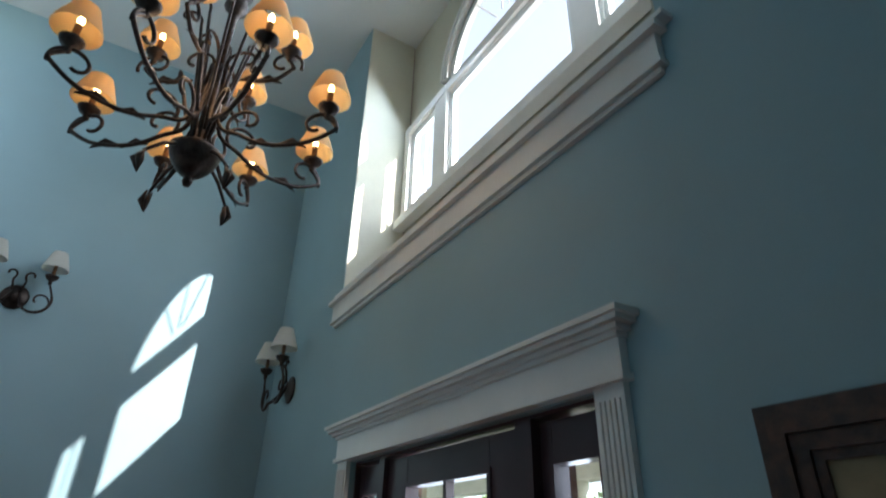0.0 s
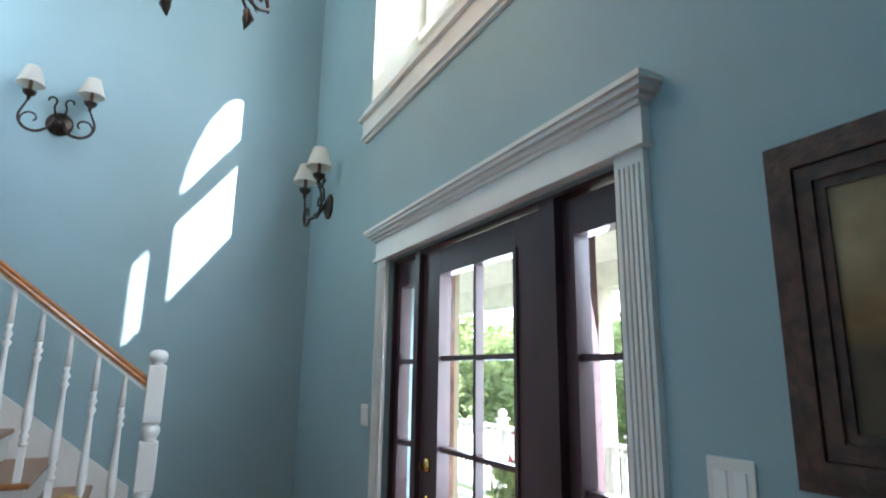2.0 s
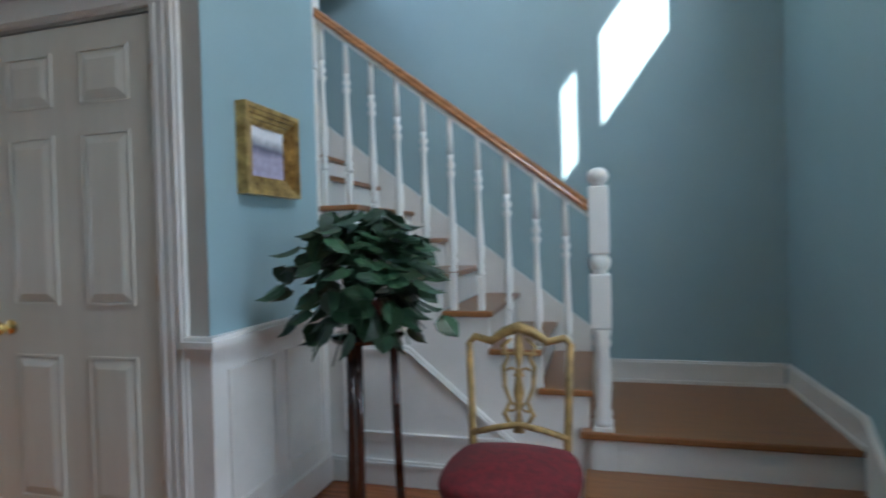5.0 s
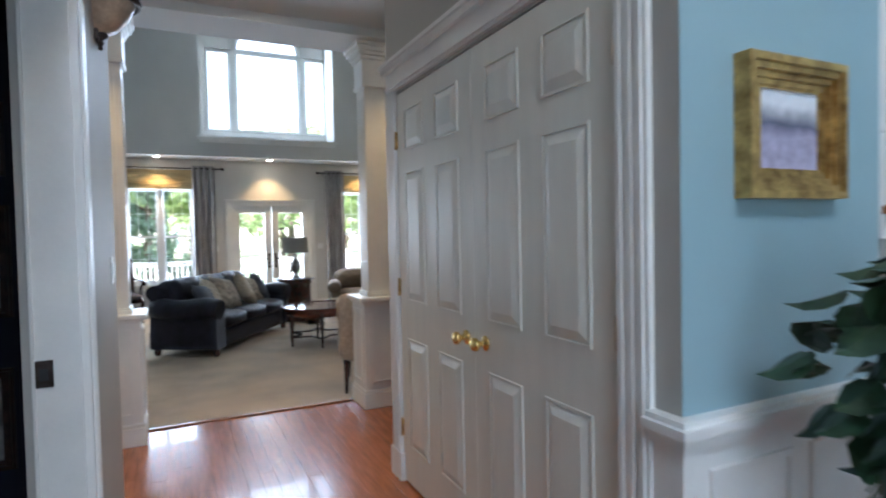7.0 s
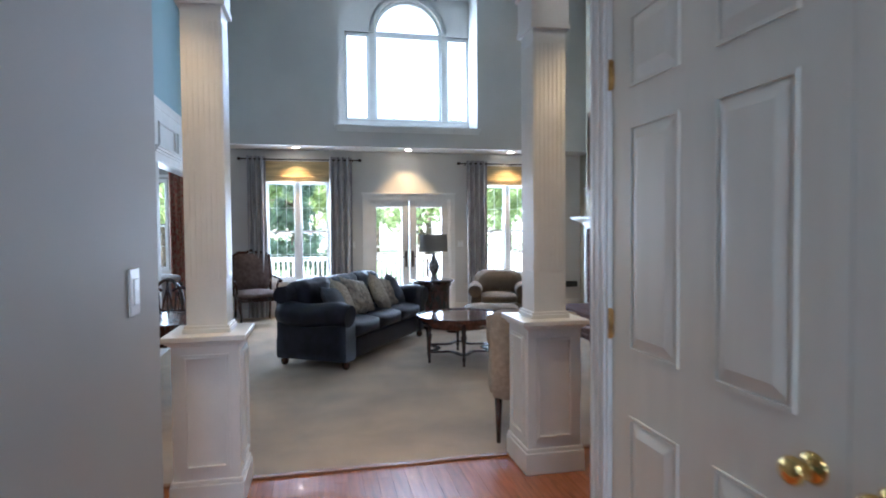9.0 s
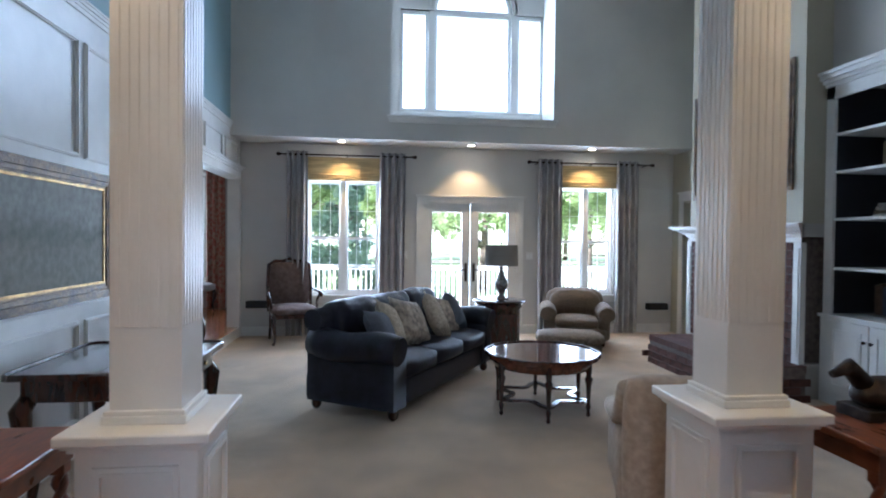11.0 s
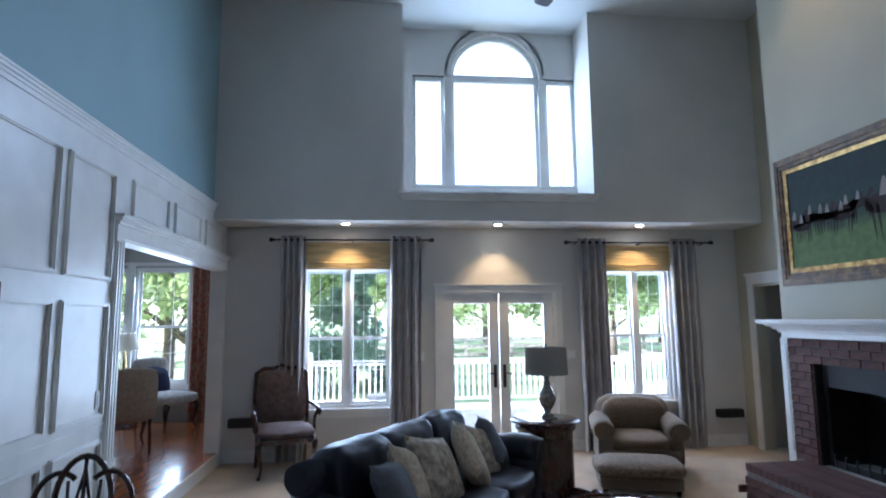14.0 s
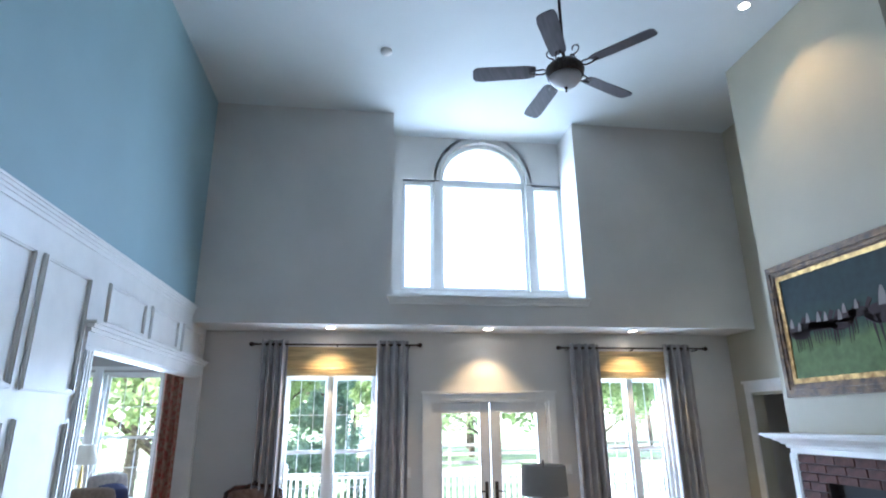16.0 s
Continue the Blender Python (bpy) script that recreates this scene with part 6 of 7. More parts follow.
for z, xa, n in ((2.092, -6.75, 9), (0.822, -6.80, 8), (1.232, -5.90, 7), (1.672, -5.85, 8)):
    x = xa
    for k in range(n):
        w, h = rb.uniform(0.025, 0.05), rb.uniform(0.2, 0.28)
        bt = thing("book", "hardback book standing on a dark shelf", "book", None, "books")
        bm = bmesh.new()
        box(bm, x, 7.05, z, x + w, 7.05 + 0.18, z + h, 0.003)
        part("cover", bm, rb.choice(bcol), bt)
        bm = bmesh.new()
        box(bm, x + 0.004, 7.055, z + 0.003, x + w - 0.004, 7.232, z + h + 0.002)
        part("pages", bm, bcol[4], bt)
        x += w + 0.002
for k, w in enumerate((0.30, 0.27, 0.24, 0.2)):
    bt = thing("book", "hardback book lying in a shelf stack", "book", None, "books")
    bm = bmesh.new()
    box(bm, -6.62 - w / 2, 6.98, 1.672 + k * 0.032, -6.62 + w / 2, 7.18, 1.672 + k * 0.032 + 0.029, 0.003)
    part("cover", bm, bcol[4 if k != 1 else 2], bt)


# ---- sofa ----
def at(m, bm):
    bmesh.ops.transform(bm, matrix=m, verts=bm.verts)
    return bm


SOFA = pose(-7.79, 3.01, 0, 0, 0, 147.5)
sofa = thing("leather_sofa", "navy-black leather sofa with rolled arms and loose pillows", "sofa", SOFA)
# local: x along the sofa (the end by the hall at +x), front towards -y
W2, D0, D1 = 1.10, -0.46, 0.44
bm = bmesh.new()
soft_box(bm, -W2 + 0.05, D0 + 0.04, 0.09, W2 - 0.05, D1 - 0.02, 0.32, 0.03, 0.0)
part("base", bm, LEATHER, sofa)
for k in range(3):
    w = (2 * W2 - 0.46) / 3
    x0 = -W2 + 0.23 + k * w
    bm = bmesh.new()
    soft_box(bm, x0 + 0.004, D0, 0.31, x0 + w - 0.004, 0.22, 0.475, 0.05, 0.035, 7)
    part("seat_cushion", bm, LEATHER, sofa)
    bm = bmesh.new()
    soft_box(bm, x0 - 0.01, 0.08, 0.45, x0 + w + 0.01, 0.36, 0.90, 0.075, 0.022, 14, Matrix.Translation((0, 0.16, 0.42)) @ Matrix.Rotation(radians(-10), 4, "X") @ Matrix.Translation((0, -0.16, -0.42)))
    for v in bm.verts:
        v.co += Vector((0, 0.016 * noise.noise(v.co * 7) + 0.009 * noise.noise(v.co * 19), 0.018 * noise.noise(v.co * 5 + Vector((3, 0, 0))) + 0.008 * noise.noise(v.co * 17)))
    part("back_cushion", bm, LEATHER, sofa)
bm = bmesh.new()
soft_box(bm, -W2 + 0.06, 0.22, 0.1, W2 - 0.06, D1, 0.80, 0.09, 0.0, 7)
tube(bm, [(-W2 + 0.04, D1 - 0.10, 0.76), (0, D1 - 0.09, 0.775), (W2 - 0.04, D1 - 0.10, 0.76)], 0.09, 16)
part("back", bm, LEATHER, sofa)
for s in (-1, 1):
    bm = bmesh.new()
    soft_box(bm, s * W2 - s * 0.23, D0 + 0.01, 0.1, s * W2 - s * 0.03, D1 - 0.06, 0.56, 0.05, 0.0, 6)
    pts = [(s * (W2 - 0.10), D0 - 0.005 + (D1 - D0 - 0.06) * k / 8, 0.56 + 0.015 * math.sin(k)) for k in range(9)]
    tube(bm, pts, [0.115, 0.13, 0.132, 0.13, 0.13, 0.13, 0.132, 0.13, 0.11], 18)
    arm = part("rolled_arm", bm, LEATHER, sofa)
    for y in (D0 + 0.07, D1 - 0.08):
        bm = bmesh.new()
        lathe(bm, [(0.022, 0.0), (0.038, 0.02), (0.045, 0.05), (0.032, 0.08), (0.04, 0.10)], 14, at=(s * (W2 - 0.13), y, 0.006))
        part("bun_foot", bm, DARKWOOD, sofa)
TAN = material("tan_pillow_weave", (0.50, 0.42, 0.31), 0.85, vary=0.12, scale=40, bump=0.3, bump_scale=250)
DAMASK = material("damask_pillow", (0.46, 0.39, 0.30), 0.75, vary=0.1, scale=20, second=(0.21, 0.175, 0.145), bump=0.15)
GREYP = material("slate_pillow", (0.10, 0.11, 0.13), 0.8, vary=0.1, scale=20, bump=0.2, bump_scale=200)


def pillow(name, m, size, mat, label):
    t = thing(name, label, "pillow", m, "sofa pillows")
    bm = bmesh.new()
    n = 12
    for s in (-1, 1):
        rows = []
        for i in range(n + 1):
            u = 2 * i / n - 1
            row = []
            for j in range(n + 1):
                v = 2 * j / n - 1
                pin = 1 - 0.07 * (1 - u * u) * v * v - 0.07 * (1 - v * v) * u * u
                h = 0.085 * (max(0, (1 - u ** 4) * (1 - v ** 4))) ** 0.6
                row.append(bm.verts.new((u * size / 2 * pin, s * h + 0.008 * noise.noise(Vector((u * 2, v * 2, s))), v * size / 2 * pin)))
            rows.append(row)
        for a, b in zip(rows, rows[1:]):
            for j in range(n):
                bm.faces.new((a[j], a[j + 1], b[j + 1], b[j])).smooth = True
    bmesh.ops.remove_doubles(bm, verts=bm.verts, dist=0.004)
    part("cover", bm, mat, t)
    bm = bmesh.new()
    c = size / 2
    tube(bm, [(-c, 0, -c), (0, 0, -c * 0.93), (c, 0, -c), (c * 0.93, 0, 0), (c, 0, c), (0, 0, c * 0.93), (-c, 0, c), (-c * 0.93, 0, 0), (-c, 0, -c)], 0.005, 6)
    part("piping", bm, mat, t)


for x, y, ry, rz, sz, mat_, lb in ((0.74, -0.06, 24, 14, 0.41, GREYP, "slate blue square throw pillow"), (0.50, -0.04, 16, -22, 0.40, DAMASK, "damask patterned throw pillow"), (0.22, -0.10, 30, 8, 0.43, TAN, "tan woven throw pillow"),
                               (-0.22, -0.04, 10, -6, 0.46, DAMASK, "damask patterned throw pillow"), (-0.46, 0.0, 20, 6, 0.43, TAN, "tan woven throw pillow"), (-0.72, -0.05, 6, 12, 0.41, GREYP, "slate blue square throw pillow")):
    pillow("throw_pillow", SOFA @ pose(x, y - 0.08, 0.465 + sz * 0.445, 0, 0, rz) @ pose(0, 0, 0, -30, ry * 1.1, 0), sz, mat_, lb)

# ---- coffee table ----
CT = pose(-6.99, 4.09, 0.006, 0, 0, 21)
ct = thing("coffee_table", "round scalloped mahogany coffee table with shaped stretchers", "coffee table", CT)
bm = bmesh.new()
n = 96


def scallop(k, r):
    a = 2 * math.pi * k / n
    return r * (1 + 0.035 * abs(math.sin(5 * a)) ** 0.8)


for r, z0, z1 in ((0.475, 0.462, 0.485), (0.45, 0.448, 0.462)):
    prism(bm, [(scallop(k, r) * math.cos(2 * math.pi * k / n), scallop(k, r) * math.sin(2 * math.pi * k / n), z0) for k in range(n)], (0, 0, z1 - z0))
part("tabletop", bm, MAHOG, ct, "glossy red mahogany top")
bm = bmesh.new()
tube(bm, [(scallop(k, 0.465) * math.cos(2 * math.pi * k / n), scallop(k, 0.465) * math.sin(2 * math.pi * k / n), 0.488) for k in range(n + 1)], 0.010, 6)
part("raised_rim", bm, DARKWOOD, ct)
bm = bmesh.new()
lathe(bm, [(0.40, 0.375), (0.415, 0.38), (0.43, 0.42), (0.435, 0.45)], 48)
part("apron", bm, MAHOG, ct)
for k in range(6):
    a = 2 * math.pi * (k + 0.5) / 6
    bm = bmesh.new()
    lathe(bm, [(0.012, 0.0), (0.018, 0.015), (0.012, 0.035), (0.016, 0.06), (0.022, 0.085), (0.014, 0.10), (0.017, 0.16), (0.022, 0.25), (0.03, 0.29), (0.034, 0.31), (0.02, 0.33), (0.026, 0.36), (0.026, 0.45)], 12, at=(0.41 * math.cos(a), 0.41 * math.sin(a), 0))
    part("leg", bm, DARKWOOD, ct)
    b = 2 * math.pi * (k + 1.5) / 6
    m1 = (a + b) / 2
    bm = bmesh.new()
    pts = []
    for i in range(9):
        u = i / 8
        r = 0.41 - 0.17 * math.sin(math.pi * u)
        q = a + (b - a) * u
        pts.append((r * math.cos(q), r * math.sin(q), 0.11))
    rings = []
    for i, p in enumerate(pts):
        g = (Vector(pts[min(i + 1, 8)]) - Vector(pts[max(i - 1, 0)])).normalized().cross(Vector((0, 0, 1))) * 0.02
        rings.append([bm.verts.new(Vector(p) + o) for o in (g, -g, -g + Vector((0, 0, 0.018)), g + Vector((0, 0, 0.018)))])
    for p, q in zip(rings, rings[1:]):
        for i in range(4):
            bm.faces.new((p[i], p[(i + 1) % 4], q[(i + 1) % 4], q[i]))
    bm.faces.new(rings[0])
    bm.faces.new(rings[-1][::-1])
    part("stretcher", bm, DARKWOOD, ct)


# ---- upholstered armchair and ottoman ----
TWEED = material("olive_tweed", (0.165, 0.125, 0.085), 0.9, vary=0.18, scale=60, bump=0.5, bump_scale=180, sheen=0.2)
STRIPE = material("striped_tweed", (0.22, 0.175, 0.125), 0.9, vary=0.25, scale=24, bump=0.4, bump_scale=160, stretch=(1, 5, 1))
arm = thing("upholstered_armchair", "olive tweed armchair with rolled arms", "armchair", pose(-10.04, 5.50, 0.006, 0, 0, 74) @ Matrix.Diagonal((0.97, 1, 0.845, 1)))
# local: front towards -y
bm = bmesh.new()
soft_box(bm, -0.42, -0.42, 0.08, 0.42, 0.40, 0.30, 0.05, 0.0)
part("base", bm, TWEED, arm)
bm = bmesh.new()
soft_box(bm, -0.29, -0.45, 0.29, 0.29, 0.2, 0.45, 0.06, 0.03)
part("seat_cushion", bm, TWEED, arm)
bm = bmesh.new()
soft_box(bm, -0.40, 0.12, 0.3, 0.40, 0.42, 0.86, 0.13, 0.03)
part("back", bm, TWEED, arm)
bm = bmesh.new()
soft_box(bm, -0.33, 0.0, 0.42, 0.33, 0.24, 0.84, 0.10, 0.04)
part("back_cushion", bm, TWEED, arm)
for s in (-1, 1):
    bm = bmesh.new()
    soft_box(bm, s * 0.30, -0.40, 0.1, s * 0.46, 0.30, 0.52, 0.05, 0.0)
    tube(bm, [(s * 0.40, -0.45 + 0.1 * k, 0.52 + 0.004 * k) for k in range(8)], [0.11, 0.125, 0.125, 0.12, 0.12, 0.12, 0.12, 0.1], 16)
    part("rolled_arm", bm, TWEED, arm)
    for y in (-0.36, 0.34):
        bm = bmesh.new()
        lathe(bm, [(0.018, 0), (0.03, 0.05), (0.026, 0.09)], 10, at=(s * 0.36, y, 0))
        part("foot", bm, DARKWOOD, arm)
ot = thing("ottoman", "low striped tweed ottoman before the armchair", "ottoman", pose(-9.14, 5.10, 0.006, 0, 0, 75) @ Matrix.Diagonal((0.92, 0.95, 0.72, 1)))
bm = bmesh.new()
soft_box(bm, -0.43, -0.27, 0.22, 0.43, 0.27, 0.40, 0.07, 0.03)
part("cushion", bm, STRIPE, ot)
bm = bmesh.new()
soft_box(bm, -0.41, -0.25, 0.07, 0.41, 0.25, 0.24, 0.03, 0.0)
part("base", bm, TWEED, ot)
for sx in (-1, 1):
    for sy in (-1, 1):
        bm = bmesh.new()
        lathe(bm, [(0.016, 0), (0.028, 0.05), (0.024, 0.08)], 10, at=(sx * 0.36, sy * 0.2, 0))
        part("foot", bm, DARKWOOD, ot)

# ---- carved armchair ----
TAPES = material("floral_tapestry", (0.065, 0.042, 0.04), 0.85, vary=0.2, scale=16, second=(0.14, 0.105, 0.095), bump=0.2, bump_scale=160)


def cabriole(bm, x, y, z1, out, mat=None, r=1.0):
    o = Vector((out[0], out[1], 0))
    tube(bm, [Vector((x, y, z1)), Vector((x, y, z1 - 0.06)) + o * 0.03, Vector((x, y, z1 * 0.62)) + o * 0.02, Vector((x, y, z1 * 0.3)) - o * 0.015, Vector((x, y, 0.05)) + o * 0.0, Vector((x, y, 0.015)) + o * 0.03], [0.028 * r, 0.034 * r, 0.026 * r, 0.017 * r, 0.015 * r, 0.022 * r], 10)


fc = thing("carved_armchair", "carved dark wood armchair in floral tapestry", "armchair", pose(-10.29, 1.55, 0.006, 0, 0, 106))
bm = bmesh.new()
soft_box(bm, -0.29, -0.32, 0.40, 0.29, 0.24, 0.50, 0.05, 0.03)
part("seat", bm, TAPES, fc)
bm = bmesh.new()
soft_box(bm, -0.27, 0.21, 0.52, 0.27, 0.29, 1.10, 0.04, 0.02, 6, Matrix.Rotation(radians(-6), 4, "X"))
part("backrest", bm, TAPES, fc)
bm = bmesh.new()
R6 = Matrix.Rotation(radians(-6), 4, "X")
tube(bm, [R6 @ Vector(p) for p in ((-0.29, 0.25, 0.42), (-0.30, 0.25, 0.8), (-0.285, 0.25, 1.08), (-0.2, 0.25, 1.13), (-0.08, 0.25, 1.13), (0, 0.25, 1.165), (0.08, 0.25, 1.13), (0.2, 0.25, 1.13), (0.285, 0.25, 1.08), (0.30, 0.25, 0.8), (0.29, 0.25, 0.42))], 0.024, 8)
part("back_frame", bm, DARKWOOD, fc)
for s in (-1, 1):
    bm = bmesh.new()
    tube(bm, [(s * 0.29, 0.20, 0.72), (s * 0.33, 0.0, 0.70), (s * 0.345, -0.18, 0.69), (s * 0.35, -0.25, 0.665), (s * 0.34, -0.24, 0.63)], [0.018, 0.02, 0.022, 0.024, 0.016], 8)
    tube(bm, [(s * 0.34, -0.18, 0.685), (s * 0.31, -0.13, 0.58), (s * 0.30, -0.18, 0.44)], 0.018, 8)
    part("arm", bm, DARKWOOD, fc)
    bm = bmesh.new()
    cabriole(bm, s * 0.27, -0.28, 0.42, (s * 0.7, -0.7))
    part("front_leg", bm, DARKWOOD, fc)
    bm = bmesh.new()
    tube(bm, [(s * 0.27, 0.22, 0.42), (s * 0.27, 0.25, 0.2), (s * 0.27, 0.31, 0.0)], 0.02, 8)
    part("rear_leg", bm, DARKWOOD, fc)
bm = bmesh.new()
box(bm, -0.28, -0.31, 0.35, 0.28, 0.23, 0.41, 0.012)
part("seat_rail", bm, DARKWOOD, fc)

# ---- end table, lamp ----
et = thing("end_table", "round dark wood drum end table beside the sofa", "end table", pose(-9.06, 4.17, 0.006))
bm = bmesh.new()
lathe(bm, [(0.0, 0.68), (0.31, 0.68), (0.325, 0.69), (0.325, 0.70), (0.31, 0.71), (0.0, 0.711)], 36)
part("tabletop", bm, DARKWOOD, et)
bm = bmesh.new()
lathe(bm, [(0.27, 0.02), (0.28, 0.06), (0.26, 0.08), (0.26, 0.60), (0.285, 0.63), (0.285, 0.68)], 32)
part("drum_body", bm, DARKWOOD, et)
bm = bmesh.new()
box(bm, 0.245, -0.17, 0.12, 0.268, 0.17, 0.56, 0.006)
part("door", bm, DARKWOOD, et)
lamp = thing("table_lamp", "glass baluster table lamp with grey drum shade", "lamp", pose(-9.06, 4.20, 0.717))
MERC = material("mercury_glass", (0.42, 0.40, 0.36), 0.15, metal=0.7, vary=0.2, scale=30)
bm = bmesh.new()
box(bm, -0.075, -0.075, 0.0, 0.075, 0.075, 0.02, 0.004)
lathe(bm, [(0.055, 0.02), (0.06, 0.035), (0.03, 0.05), (0.035, 0.075), (0.07, 0.13), (0.085, 0.18), (0.075, 0.23), (0.04, 0.30), (0.022, 0.36), (0.03, 0.385), (0.012, 0.40), (0.010, 0.46)], 20)
part("lamp_base", bm, MERC, lamp)
LSH = shade_cloth("grey_linen_shade", (0.42, 0.40, 0.36), 0.35)
bm = bmesh.new()
for o in (0, -0.004):
    a, b = [[bm.verts.new(((r + o) * math.cos(2 * math.pi * i / 32), (r + o) * math.sin(2 * math.pi * i / 32), z)) for i in range(32)] for r, z in ((0.205, 0.41), (0.195, 0.66))]
    for i in range(32):
        bm.faces.new((a[i], a[(i + 1) % 32], b[(i + 1) % 32], b[i])).smooth = True
part("shade", bm, LSH, lamp)
bm = bmesh.new()
lathe(bm, [(0.004, 0.40), (0.004, 0.67), (0.012, 0.68), (0.006, 0.70), (0.0, 0.705)], 8)
part("finial", bm, IRON, lamp)
fs = thing("sculpture", "small dark carved bird figure on the carpet", "figurine", pose(-8.62, 4.38, 0.006, 0, 0, 30))
bm = bmesh.new()
soft_box(bm, -0.16, -0.06, 0.02, 0.12, 0.06, 0.16, 0.05, 0.02)
tube(bm, [(0.06, 0, 0.12), (0.13, 0, 0.17), (0.18, 0, 0.15), (0.23, 0, 0.14)], [0.05, 0.045, 0.04, 0.012], 10)
lathe(bm, [(0.09, 0.0), (0.1, 0.02), (0.0, 0.025)], 16)
part("figure", bm, DARKWOOD, fs)

# ---- cream chair by the column ----
CREAM = material("cream_upholstery", (0.42, 0.34, 0.265), 0.85, vary=0.08, scale=30, bump=0.25, bump_scale=220)
wc = thing("cream_armchair", "cream upholstered armchair with dark tapered legs", "armchair", pose(-4.71, 4.06, 0.006, 0, 0, -108))
# local: front towards -y, the back at +y
bm = bmesh.new()
soft_box(bm, -0.29, 0.20, 0.28, 0.29, 0.33, 0.88, 0.05, 0.01)
part("backrest", bm, CREAM, wc)
bm = bmesh.new()
soft_box(bm, -0.28, -0.32, 0.28, 0.28, 0.22, 0.47, 0.05, 0.02)
part("seat", bm, CREAM, wc)
for s in (-1, 1):
    bm = bmesh.new()
    soft_box(bm, s * 0.23, -0.28, 0.3, s * 0.31, 0.25, 0.60, 0.035, 0.0)
    tube(bm, [(s * 0.275, -0.28, 0.60), (s * 0.275, -0.05, 0.62), (s * 0.275, 0.12, 0.68), (s * 0.275, 0.24, 0.82)], [0.05, 0.05, 0.05, 0.045], 12)
    part("scroll_arm", bm, CREAM, wc)
    for y, q in ((-0.27, 0.0), (0.28, 0.05)):
        bm = bmesh.new()
        tube(bm, [(s * 0.24, y, 0.30), (s * 0.24, y + q, 0.0)], [0.026, 0.014], 8)
        part("leg", bm, DARKWOOD, wc)

# ---- writing desk and chair ----
dk = thing("writing_desk", "dark mahogany writing desk with cabriole legs", "desk", pose(-5.72, 1.27, 0.006))
bm = bmesh.new()
pts = []
for k in range(48):
    a = 2 * math.pi * k / 48
    c, s = math.cos(a), math.sin(a)
    e = 0.28
    pts.append((0.48 * math.copysign(abs(c) ** e, c) * (1 - 0.03 * math.cos(4 * a)), 0.43 * math.copysign(abs(s) ** e, s) * (1 - 0.03 * math.cos(4 * a)), 0.725))
prism(bm, pts, (0, 0, 0.022))
part("desktop", bm, DARKWOOD, dk)
bm = bmesh.new()
tube(bm, [(p[0] * 0.985, p[1] * 0.985, 0.75) for p in pts + pts[:1]], 0.009, 6)
part("gallery_rim", bm, DARKWOOD, dk)
bm = bmesh.new()
box(bm, -0.40, -0.35, 0.60, 0.40, 0.35, 0.725, 0.01)
part("apron", bm, DARKWOOD, dk)
for s in (-1, 1):
    bm = bmesh.new()
    box(bm, s * 0.19 - 0.17, 0.35, 0.62, s * 0.19 + 0.17, 0.362, 0.71, 0.004)
    d = part("drawer_front", bm, DARKWOOD, dk)
    bm = bmesh.new()
    lathe(bm, [(0, 0), (0.012, 0), (0.012, 0.014), (0, 0.016)], 10, m=pose(s * 0.19, 0.362, 0.665, -90, 0, 0))
    part("knob", bm, BRASS, d)
    for t in (-1, 1):
        bm = bmesh.new()
        cabriole(bm, s * 0.37, t * 0.32, 0.62, (s * 0.9, t * 0.9), r=1.5)
        part("leg", bm, DARKWOOD, dk)
dc = thing("shield_back_chair", "dark wood desk chair with pierced looped back", "chair", pose(-6.66, 1.10, 0.006, 0, 0, 92))
# local: front towards -y, the back at +y
bm = bmesh.new()
soft_box(bm, -0.24, -0.22, 0.43, 0.24, 0.22, 0.49, 0.03, 0.02)
part("seat", bm, material("brown_leather_seat", (0.10, 0.05, 0.035), 0.4, vary=0.2, scale=12), dc)
bm = bmesh.new()
box(bm, -0.235, -0.215, 0.37, 0.235, 0.215, 0.44, 0.012)
part("seat_rail", bm, DARKWOOD, dc)
bm = bmesh.new()


def loop(cx, cz, rx, rz, a0, a1, n=22):
    return [(cx + rx * math.cos(a0 + (a1 - a0) * k / n), 0.23 + 0.10 * (cz + rz * math.sin(a0 + (a1 - a0) * k / n) - 0.45), cz + rz * math.sin(a0 + (a1 - a0) * k / n)) for k in range(n + 1)]


for s in (-1, 1):
    tube(bm, loop(s * 0.12, 0.70, 0.125, 0.18, -1.3 if s > 0 else math.pi + 1.3, 2.2 if s > 0 else math.pi - 2.2), 0.015, 8)
    tube(bm, [(s * 0.10, 0.235, 0.50), (s * 0.05, 0.25, 0.66), (s * 0.0, 0.275, 0.90)], 0.009, 6)
    tube(bm, [(s * 0.02, 0.235, 0.50), (s * 0.07, 0.25, 0.68), (s * 0.08, 0.27, 0.84)], 0.009, 6)
tube(bm, loop(0.0, 0.72, 0.14, 0.24, -0.5, math.pi + 0.5), 0.016, 8)
tube(bm, [(0, 0.235, 0.46), (0, 0.25, 0.7), (0, 0.28, 0.95)], 0.011, 6)
part("pierced_back", bm, DARKWOOD, dc)
for s in (-1, 1):
    bm = bmesh.new()
    tube(bm, [(s * 0.20, 0.20, 0.44), (s * 0.20, 0.22, 0.2), (s * 0.20, 0.29, 0.0)], 0.017, 8)
    part("rear_leg", bm, DARKWOOD, dc)
    bm = bmesh.new()
    tube(bm, [(s * 0.215, -0.195, 0.44), (s * 0.215, -0.2, 0.0)], [0.022, 0.014], 8)
    part("front_leg", bm, DARKWOOD, dc)
    bm = bmesh.new()
    tube(bm, [(s * 0.12, 0.222, 0.47), (s * 0.17, 0.225, 0.50), (s * 0.2, 0.22, 0.44)], 0.016, 8)
    part("back_stay", bm, DARKWOOD, dc)

